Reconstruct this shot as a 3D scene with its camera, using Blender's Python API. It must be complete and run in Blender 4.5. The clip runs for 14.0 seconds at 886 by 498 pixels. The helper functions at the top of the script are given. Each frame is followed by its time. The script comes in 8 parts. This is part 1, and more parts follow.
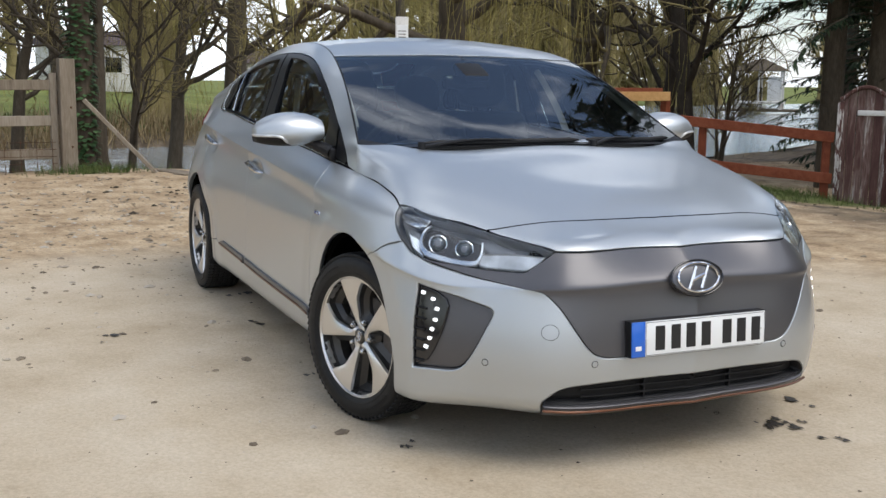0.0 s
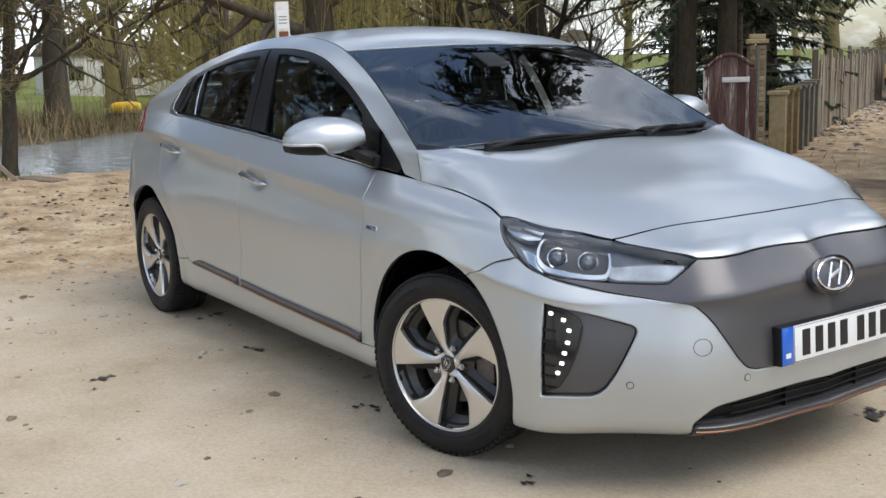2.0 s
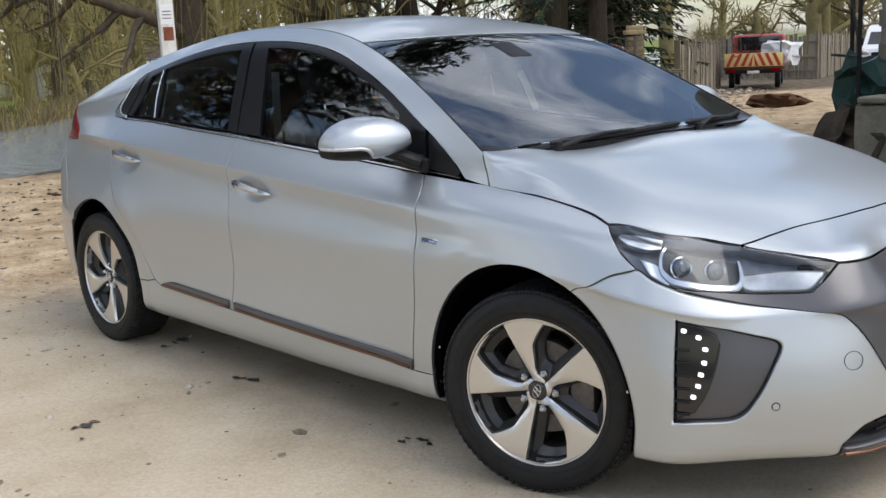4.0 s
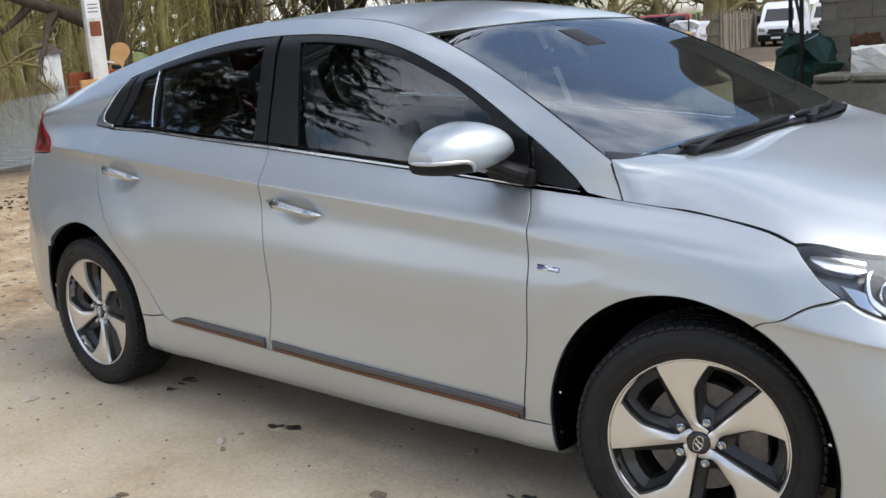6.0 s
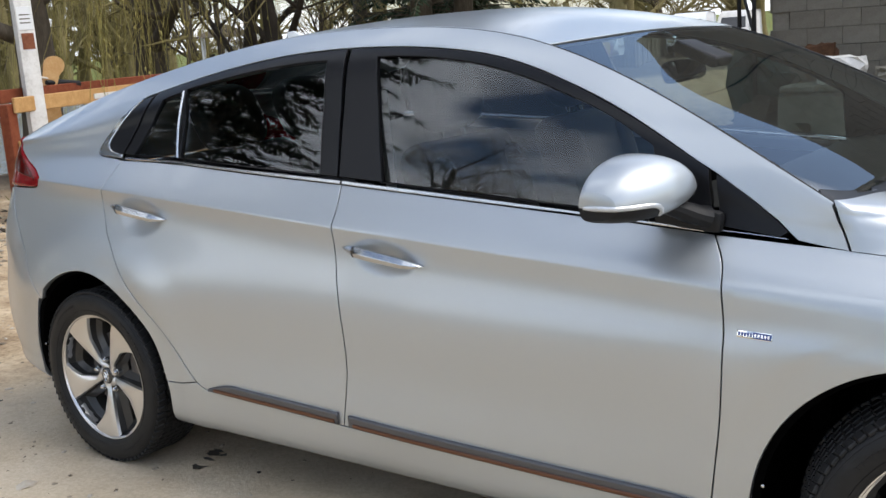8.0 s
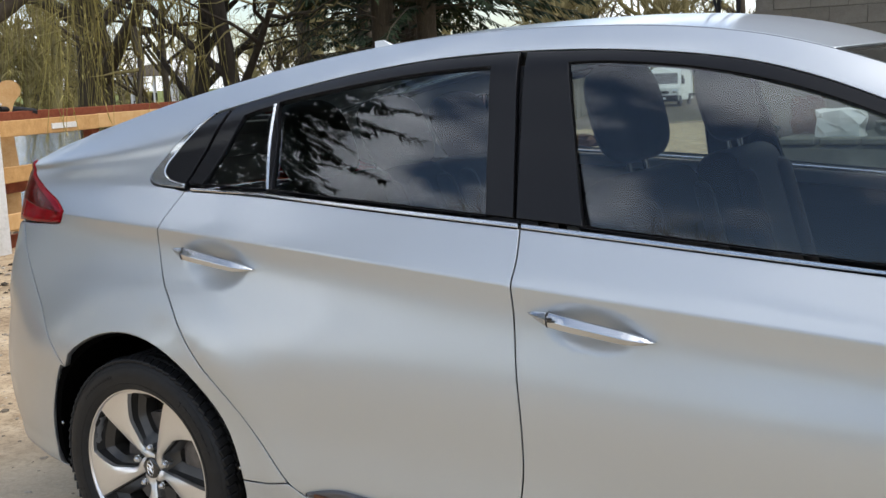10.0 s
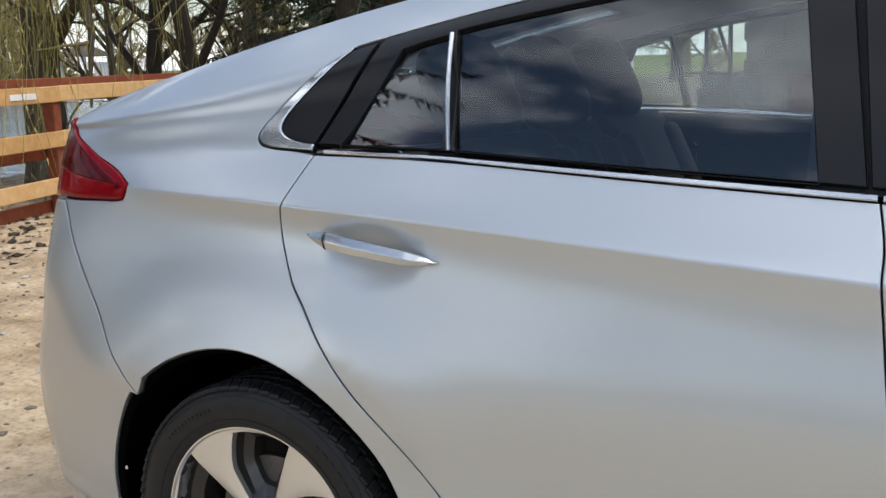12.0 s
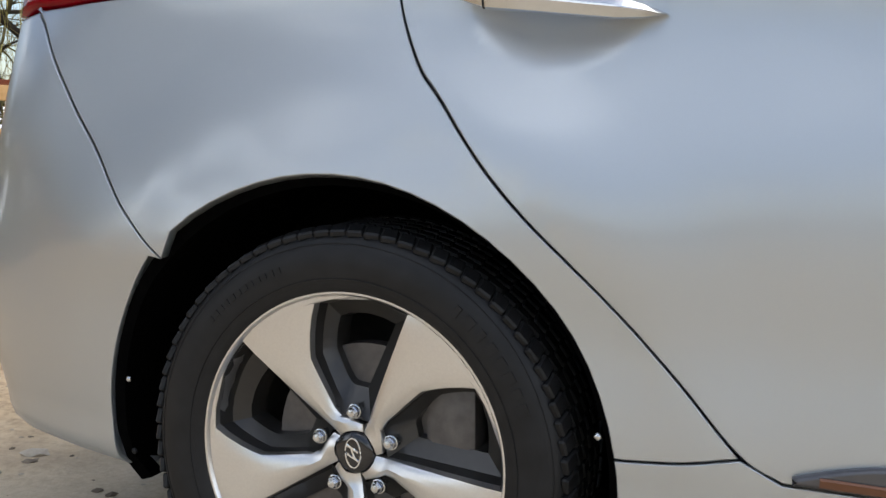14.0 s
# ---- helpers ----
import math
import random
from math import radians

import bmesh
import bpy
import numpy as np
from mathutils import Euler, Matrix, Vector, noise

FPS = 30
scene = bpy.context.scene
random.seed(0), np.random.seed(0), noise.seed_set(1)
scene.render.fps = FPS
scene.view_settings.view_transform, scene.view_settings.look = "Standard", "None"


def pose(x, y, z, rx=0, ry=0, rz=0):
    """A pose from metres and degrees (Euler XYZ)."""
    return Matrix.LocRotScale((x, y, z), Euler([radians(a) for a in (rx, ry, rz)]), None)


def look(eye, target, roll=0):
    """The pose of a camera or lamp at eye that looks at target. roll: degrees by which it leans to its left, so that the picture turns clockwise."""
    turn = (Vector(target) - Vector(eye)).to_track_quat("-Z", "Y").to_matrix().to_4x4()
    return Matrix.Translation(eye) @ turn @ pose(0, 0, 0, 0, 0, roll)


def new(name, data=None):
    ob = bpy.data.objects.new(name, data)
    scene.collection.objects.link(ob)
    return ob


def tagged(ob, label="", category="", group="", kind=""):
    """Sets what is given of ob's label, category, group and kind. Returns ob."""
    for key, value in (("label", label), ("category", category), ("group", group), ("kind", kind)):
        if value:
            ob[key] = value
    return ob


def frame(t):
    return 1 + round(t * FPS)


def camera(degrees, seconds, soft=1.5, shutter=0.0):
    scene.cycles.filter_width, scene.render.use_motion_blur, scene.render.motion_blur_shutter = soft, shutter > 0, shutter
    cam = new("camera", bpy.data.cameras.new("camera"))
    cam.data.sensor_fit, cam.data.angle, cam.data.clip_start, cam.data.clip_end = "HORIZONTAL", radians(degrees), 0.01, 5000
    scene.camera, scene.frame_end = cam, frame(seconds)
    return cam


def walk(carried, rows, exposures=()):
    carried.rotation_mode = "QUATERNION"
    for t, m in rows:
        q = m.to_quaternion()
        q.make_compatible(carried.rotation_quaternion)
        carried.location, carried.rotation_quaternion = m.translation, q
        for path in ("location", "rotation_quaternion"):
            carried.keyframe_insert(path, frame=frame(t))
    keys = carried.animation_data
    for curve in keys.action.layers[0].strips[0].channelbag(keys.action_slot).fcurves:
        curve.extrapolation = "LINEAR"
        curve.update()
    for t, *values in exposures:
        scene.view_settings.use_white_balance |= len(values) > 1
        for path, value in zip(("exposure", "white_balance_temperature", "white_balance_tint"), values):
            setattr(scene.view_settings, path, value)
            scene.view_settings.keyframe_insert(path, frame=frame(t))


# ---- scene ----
cam = camera(45.1, 14.0)
PATH = [
    (0, (4.913, -2.119, 1.23), (3.11, -1.31, 0.92), 0.7),
    (0.5, (4.738, -2.289, 1.263), (2.964, -1.422, 0.94), 0.0),
    (1, (4.56, -2.487, 1.293), (2.827, -1.546, 0.962), -0.6),
    (1.5, (4.37, -2.606, 1.282), (2.68, -1.591, 0.943), -1.2),
    (2, (4.141, -2.719, 1.294), (2.505, -1.624, 0.943), -1.8),
    (2.5, (3.925, -2.853, 1.307), (2.34, -1.688, 0.948), -2.2),
    (3, (3.748, -2.949, 1.31), (2.207, -1.727, 0.945), -2.3),
    (3.2, (3.664, -2.962, 1.301), (2.141, -1.72, 0.935), -2.4),
    (5.3, (2.839, -3.143, 1.338), (1.493, -1.716, 0.948), -3.5),
    (5.5, (2.738, -3.085, 1.354), (1.399, -1.655, 0.95), -3.9),
    (6, (2.558, -3.055, 1.347), (1.242, -1.604, 0.943), -4.1),
    (6.5, (2.329, -3.055, 1.352), (1.04, -1.58, 0.951), -4.0),
    (7, (2.124, -3.035, 1.371), (0.865, -1.536, 0.959), -4.2),
    (7.2, (2.054, -3.011, 1.388), (0.806, -1.506, 0.967), -4.6),
    (9.3, (1.161, -2.862, 1.325), (0.082, -1.21, 0.997), -2.5),
    (9.5, (1.078, -2.802, 1.306), (-0.003, -1.15, 0.986), -2.7),
    (10, (0.795, -2.723, 1.31), (-0.27, -1.06, 0.994), -2.3),
    (10.5, (0.581, -2.648, 1.281), (-0.474, -0.977, 0.974), -2.0),
    (11, (0.37, -2.534, 1.266), (-0.67, -0.854, 0.952), -2.0),
    (11.5, (0.112, -2.481, 1.24), (-0.869, -0.769, 0.913), -1.8),
    (12, (-0.073, -2.401, 1.214), (-1.028, -0.679, 0.866), -1.9),
    (12.5, (-0.297, -2.253, 1.179), (-1.211, -0.513, 0.81), -1.8),
    (13, (-0.483, -2.156, 1.119), (-1.348, -0.397, 0.72), -1.9),
    (13.5, (-0.616, -2.102, 1.022), (-1.459, -0.331, 0.628), -1.6),
    (14, (-0.724, -2.108, 0.749), (-1.458, -0.263, 0.52), -0.2),
]
walk(cam, [(t, look(eye, target, roll)) for t, eye, target, roll in PATH], [(0, .22), (1.5, .28), (3, .31), (6, .43), (9, .54), (14, .56)])

# ---- light: bright spring sky with broken cloud, soft high sun from beyond the lake ----
SUN_UP, SUN_ROUND = radians(56), radians(62)
world = bpy.data.worlds.new("world")
scene.world = world
world.use_nodes = True
wn, wl = world.node_tree.nodes, world.node_tree.links
wn.clear()
w_out = wn.new("ShaderNodeOutputWorld")
w_bg = wn.new("ShaderNodeBackground")
w_sky = wn.new("ShaderNodeTexSky")
w_sky.sky_type, w_sky.sun_disc = "NISHITA", False
w_sky.sun_elevation, w_sky.sun_rotation = SUN_UP, SUN_ROUND
w_sky.air_density, w_sky.dust_density, w_sky.ozone_density = 1.0, 1.2, 1.2
w_co = wn.new("ShaderNodeTexCoord")
w_map = wn.new("ShaderNodeMapping")
w_map.inputs["Scale"].default_value = (1.0, 1.0, 2.2)
w_map.inputs["Location"].default_value = (7.3, 4.9, 2.2)
w_noise = wn.new("ShaderNodeTexNoise")
w_noise.inputs["Scale"].default_value, w_noise.inputs["Detail"].default_value, w_noise.inputs["Roughness"].default_value = 1.9, 8.0, .58
w_ramp = wn.new("ShaderNodeValToRGB")
w_ramp.color_ramp.elements[0].position, w_ramp.color_ramp.elements[1].position = .475, .60
w_noise2 = wn.new("ShaderNodeTexNoise")
w_noise2.inputs["Scale"].default_value, w_noise2.inputs["Detail"].default_value = 3.4, 5.0
w_shade = wn.new("ShaderNodeMapRange")
w_shade.inputs["From Min"].default_value, w_shade.inputs["From Max"].default_value = .3, .7
w_shade.inputs["To Min"].default_value, w_shade.inputs["To Max"].default_value = 7.0, 14.0
w_cloud = wn.new("ShaderNodeVectorMath")
w_cloud.operation = "SCALE"
w_cloud.inputs[0].default_value = (.91, .97, 1.07)
w_mix = wn.new("ShaderNodeMix")
w_mix.data_type = "RGBA"
wl.new(w_co.outputs["Generated"], w_map.inputs[0])
wl.new(w_map.outputs[0], w_noise.inputs["Vector"])
wl.new(w_map.outputs[0], w_noise2.inputs["Vector"])
wl.new(w_noise.outputs[0], w_ramp.inputs[0])
wl.new(w_noise2.outputs[0], w_shade.inputs["Value"])
wl.new(w_shade.outputs[0], w_cloud.inputs["Scale"])
wl.new(w_ramp.outputs[0], w_mix.inputs["Factor"])
wl.new(w_sky.outputs[0], w_mix.inputs["A"])
wl.new(w_cloud.outputs[0], w_mix.inputs["B"])
wl.new(w_mix.outputs["Result"], w_bg.inputs[0])
w_bg.inputs[1].default_value = 0.145
wl.new(w_bg.outputs[0], w_out.inputs[0])

sun = new("sun", bpy.data.lights.new("sun", "SUN"))
sun.data.energy, sun.data.angle, sun.data.color = 1.5, radians(42), (1.0, .965, .91)
SUN_WAY = Vector((math.sin(SUN_ROUND) * math.cos(SUN_UP), math.cos(SUN_ROUND) * math.cos(SUN_UP), math.sin(SUN_UP)))
sun.matrix_world = look(SUN_WAY * 60, (0, 0, 0))
scene.view_settings.use_white_balance = True
scene.view_settings.white_balance_temperature = 6650

# ---- materials ----
def links_of(name):
    m = bpy.data.materials.new(name)
    m.use_nodes = True
    return m, m.node_tree.nodes, m.node_tree.links, m.node_tree.nodes["Principled BSDF"]


def plain(name, colour, rough=.5, metal=0.0, coat=0.0, spec=.5, grain=0.0, scale=40.0, bump=0.0, coat_rough=.05):
    """A surface of one paint with a little mottling in colour, gloss and relief."""
    m, n, l, b = links_of(name)
    b.inputs["Base Color"].default_value = (*colour, 1)
    b.inputs["Roughness"].default_value, b.inputs["Metallic"].default_value = rough, metal
    b.inputs["Coat Weight"].default_value, b.inputs["Coat Roughness"].default_value = coat, coat_rough
    b.inputs["Specular IOR Level"].default_value = spec
    if grain or bump:
        co, t = n.new("ShaderNodeTexCoord"), n.new("ShaderNodeTexNoise")
        t.inputs["Scale"].default_value, t.inputs["Detail"].default_value = scale, 6
        l.new(co.outputs["Object"], t.inputs["Vector"])
        if grain:
            mix = n.new("ShaderNodeMix")
            mix.data_type, mix.blend_type = "RGBA", "MULTIPLY"
            mix.inputs["A"].default_value = (*colour, 1)
            ramp = n.new("ShaderNodeMapRange")
            ramp.inputs["From Min"].default_value, ramp.inputs["From Max"].default_value = .3, .7
            ramp.inputs["To Min"].default_value, ramp.inputs["To Max"].default_value = 1 - grain, 1 + grain
            l.new(t.outputs[0], ramp.inputs["Value"])
            l.new(ramp.outputs[0], mix.inputs["B"])
            mix.inputs["Factor"].default_value = 1
            l.new(mix.outputs["Result"], b.inputs["Base Color"])
        if bump:
            k = n.new("ShaderNodeBump")
            k.inputs["Strength"].default_value, k.inputs["Distance"].default_value = bump, .004
            l.new(t.outputs[0], k.inputs["Height"])
            l.new(k.outputs[0], b.inputs["Normal"])
    return m


def mottled(name, stops, scales=(.35, 3.0, 26.0), weights=(.4, .35, .25), rough=.9, bump=.35, deep=.02, stretch=(1, 1, 1), per_object=0.0, per_island=0.0):
    """Natural ground, bark, stone and timber: colour stops driven by noise at three scales, with relief."""
    m, n, l, b = links_of(name)
    co, mp = n.new("ShaderNodeTexCoord"), n.new("ShaderNodeMapping")
    mp.inputs["Scale"].default_value = stretch
    l.new(co.outputs["Object"], mp.inputs[0])
    total = None
    for s, w in zip(scales, weights):
        t = n.new("ShaderNodeTexNoise")
        t.inputs["Scale"].default_value, t.inputs["Detail"].default_value, t.inputs["Roughness"].default_value = s, 5, .6
        l.new(mp.outputs[0], t.inputs["Vector"])
        k = n.new("ShaderNodeMath")
        k.operation = "MULTIPLY_ADD"
        k.inputs[1].default_value = w
        l.new(t.outputs[0], k.inputs[0])
        if total:
            l.new(total, k.inputs[2])
        else:
            k.inputs[2].default_value = 0
        total = k.outputs[0]
    for amount, node, out in ((per_object, "ShaderNodeObjectInfo", "Random"), (per_island, "ShaderNodeNewGeometry", "Random Per Island")):
        if amount:
            o, k = n.new(node), n.new("ShaderNodeMath")
            k.operation = "MULTIPLY_ADD"
            k.inputs[1].default_value = amount
            l.new(o.outputs[out], k.inputs[0])
            l.new(total, k.inputs[2])
            j = n.new("ShaderNodeMath")
            j.operation = "SUBTRACT"
            j.inputs[1].default_value = amount / 2
            l.new(k.outputs[0], j.inputs[0])
            total = j.outputs[0]
    ramp = n.new("ShaderNodeValToRGB")
    e = ramp.color_ramp.elements
    while len(e) < len(stops):
        e.new(.5)
    for el, (p, c) in zip(e, stops):
        el.position, el.color = p, (*c, 1)
    l.new(total, ramp.inputs[0])
    l.new(ramp.outputs[0], b.inputs["Base Color"])
    b.inputs["Roughness"].default_value = rough
    b.inputs["Specular IOR Level"].default_value = .25
    k = n.new("ShaderNodeBump")
    k.inputs["Strength"].default_value, k.inputs["Distance"].default_value = bump, deep
    l.new(total, k.inputs["Height"])
    l.new(k.outputs[0], b.inputs["Normal"])
    return m


def pane(name, tint, gloss=1.5, lift=.0):
    """Thin glass: a tint that one sees through, under a sharp reflection."""
    m, n, l, b = links_of(name)
    n.remove(b)
    see, shine, mix, fr = n.new("ShaderNodeBsdfTransparent"), n.new("ShaderNodeBsdfGlossy"), n.new("ShaderNodeMixShader"), n.new("ShaderNodeFresnel")
    see.inputs[0].default_value = (*tint, 1)
    shine.inputs["Roughness"].default_value = .0
    shine.inputs[0].default_value = (.95, .97, 1, 1)
    fr.inputs[0].default_value = gloss
    l.new(fr.outputs[0], mix.inputs[0])
    l.new(see.outputs[0], mix.inputs[1])
    l.new(shine.outputs[0], mix.inputs[2])
    l.new(mix.outputs[0], n["Material Output"].inputs[0])
    return m


def glow(name, colour, strength):
    m, n, l, b = links_of(name)
    b.inputs["Base Color"].default_value = (*colour, 1)
    b.inputs["Emission Color"].default_value = (*colour, 1)
    b.inputs["Emission Strength"].default_value = strength
    return m


def paint_silver():
    """Silver metallic lacquer: fine flake under a clear coat."""
    m, n, l, b = links_of("silver_paint")
    co, t = n.new("ShaderNodeTexCoord"), n.new("ShaderNodeTexNoise")
    t.inputs["Scale"].default_value, t.inputs["Detail"].default_value = 900, 2
    l.new(co.outputs["Object"], t.inputs["Vector"])
    r = n.new("ShaderNodeMapRange")
    r.inputs["From Min"].default_value, r.inputs["From Max"].default_value = .3, .7
    r.inputs["To Min"].default_value, r.inputs["To Max"].default_value = .38, .48
    l.new(t.outputs[0], r.inputs["Value"])
    l.new(r.outputs[0], b.inputs["Roughness"])
    dust = n.new("ShaderNodeTexNoise")
    dust.inputs["Scale"].default_value, dust.inputs["Detail"].default_value = 2.3, 8
    l.new(co.outputs["Object"], dust.inputs["Vector"])
    dr = n.new("ShaderNodeMapRange")
    dr.inputs["From Min"].default_value, dr.inputs["From Max"].default_value = .35, .75
    dr.inputs["To Min"].default_value, dr.inputs["To Max"].default_value = .07, .14
    l.new(dust.outputs[0], dr.inputs["Value"])
    l.new(dr.outputs[0], b.inputs["Coat Roughness"])
    b.inputs["Base Color"].default_value = (.492, .520, .538, 1)
    b.inputs["Metallic"].default_value = .82
    b.inputs["Coat Weight"].default_value = .8
    return m


SILVER = paint_silver()
GRILLE = plain("grille_grey_paint", (.098, .096, .103), .36, .55, .35, coat_rough=.18, grain=.04, scale=500)
BLACK = plain("black_plastic", (.009, .009, .010), .55, spec=.3, grain=.15, scale=60, bump=.12)
GLOSSY = plain("gloss_black", (.010, .010, .012), .12, coat=.5)
SATIN = plain("satin_black_film", (.009, .009, .0105), .30, spec=.24)
LINER = plain("felt_liner", (.0025, .0025, .0025), .95, grain=.3, scale=120, spec=.0)
CHROME = plain("chrome", (.86, .87, .88), .09, 1.0)
SATIN_CHROME = plain("satin_chrome", (.60, .61, .62), .24, 1.0)
COPPER = plain("copper_paint", (.15, .068, .04), .34, .8, .4)
TYRE = plain("tyre_rubber", (.012, .012, .0125), .50, spec=.26, grain=.25, scale=35, bump=.1)
MACHINED = plain("machined_alloy", (.66, .65, .64), .30, .95, .2, grain=.03, scale=300)
DARK_ALLOY = plain("dark_alloy", (.034, .032, .030), .38, .3, .25, grain=.08, scale=90)
BRAKE = plain("brake_steel", (.13, .12, .115), .5, .7, grain=.2, scale=50)
SIDE_GLASS = pane("side_glass", (.74, .82, .80), 1.70)
REAR_GLASS = pane("rear_side_glass", (.68, .76, .74), 1.72)
SCREEN_GLASS = pane("windscreen_glass", (.62, .72, .70), 2.05)
LENS = pane("lamp_cover", (.93, .95, .96), 1.45)
RED_LENS = plain("red_lens", (.20, .0015, .006), .06, spec=.10, grain=.2, scale=30)
DEEP_RED = plain("deep_red_lens", (.075, .0008, .002), .06, spec=.10, grain=.3, scale=40)
LED = glow("daylight_led", (.93, .97, 1.0), 1.5)
WHITE_LAMP = plain("lamp_reflector", (.82, .84, .86), .14, .9)
CLEAR_WHITE = plain("lamp_inner_white", (.62, .64, .66), .28, .55, coat=.5, grain=.25, scale=22)
LAMP_GREY = plain("lamp_inner_grey", (.24, .245, .26), .28, .6, grain=.3, scale=18)
LENS_GREY = plain("projector_glass", (.22, .235, .25), .06, .3, coat=1.0)
LAMP_DARK = plain("lamp_bezel_grey", (.06, .06, .065), .35, .3, grain=.1, scale=40)
SEAT = plain("black_leather", (.020, .020, .021), .62, spec=.3, grain=.12, scale=9)
DASH = plain("dark_dashboard", (.018, .019, .021), .6, grain=.1, scale=200, bump=.05)
TRIM_GREY = plain("grey_roof_lining", (.42, .42, .41), .9, grain=.05, scale=200)
PLATE_WHITE = plain("plate_white", (.78, .79, .78), .28, coat=.4)
PLATE_BLUE = plain("plate_blue", (.012, .12, .55), .28, coat=.4)
INK = plain("plate_black_bars", (.012, .012, .013), .4)
BADGE_BLUE = plain("badge_blue", (.03, .06, .22), .25, coat=.5)

# ---- ground ----
WATER = -.75
NEAR_SHORE = [(-17.5, -60), (-16.5, -12), (-17.0, -2), (-18.0, 4.4), (-20.5, 11), (-23.5, 19), (-28, 26), (-31, 34), (-40, 60), (-60, 130)]
FAR_SHORE = [(-26, -60), (-25, -12), (-26, -2), (-28.5, 6), (-34, 12), (-52, 24), (-70, 40), (-76, 58), (-84, 80), (-110, 130)]


def shore(line, y):
    return np.interp(y, [p[1] for p in line], [p[0] for p in line])


def ground_z(x, y):
    """Height of the ground: level round the car, falling gently to the lake and the track."""
    x, y = np.asarray(x, float), np.asarray(y, float)
    fall = -.5 * np.clip((y - 4.5) / 5.5, 0, 1) ** 1.2 * np.clip((1.5 - x) / 6, 0, 1)
    track = -.45 * np.clip((y - 20) / 45, 0, 1)
    lumps = .035 * np.sin(x * .9 + 1.3 * np.sin(y * .6)) * np.cos(y * .8 - .4 * x) * np.clip((np.hypot(x + 1, y + .5) - 4) / 4, 0, 1)
    near, far = shore(NEAR_SHORE, y) + .5 * np.sin(y * .9), shore(FAR_SHORE, y) + .6 * np.sin(y * .5)
    bank = np.clip((near + 7.5 - x) / 8, 0, 1.3) * np.clip((x - far + 1) / 2.2, 0, 1)
    rise = np.clip((far - x) / 40, 0, 1) * 1.4
    z = fall + track + lumps + .009
    return z * (1 - np.clip(bank, 0, 1)) + np.where(bank > 0, -1.05 * bank, 0) + np.where(x < far, -.5 - z * .0 + rise, 0) * np.clip((far - x) / 1.5, 0, 1)


def ground_mesh():
    def axis(lo, hi):
        a = np.r_[np.linspace(-14, 8, 150), np.linspace(8, hi, 40)[1:]]
        return np.r_[-14 - np.geomspace(.16, -lo - 14, 90)[::-1], a]
    xs, ys = axis(-900, 700), np.r_[-5 - np.geomspace(.2, 700, 40)[::-1], np.linspace(-5, 14, 140), 14 + np.geomspace(.15, 900, 80)]
    gx, gy = np.meshgrid(xs, ys, indexing="ij")
    gz = ground_z(gx, gy)
    rng = np.random.RandomState(4)
    rough = np.clip((np.hypot(gx + .8, gy + .4) - 3.4) / 3, 0, 1) * (np.hypot(gx, gy) < 30)
    gz = gz + rough * rng.uniform(-.018, .018, gz.shape)
    nx, ny = gx.shape
    faces = [[i * ny + j, (i + 1) * ny + j, (i + 1) * ny + j + 1, i * ny + j + 1] for i in range(nx - 1) for j in range(ny - 1)]
    return np.stack([gx, gy, gz], -1).reshape(-1, 3), faces


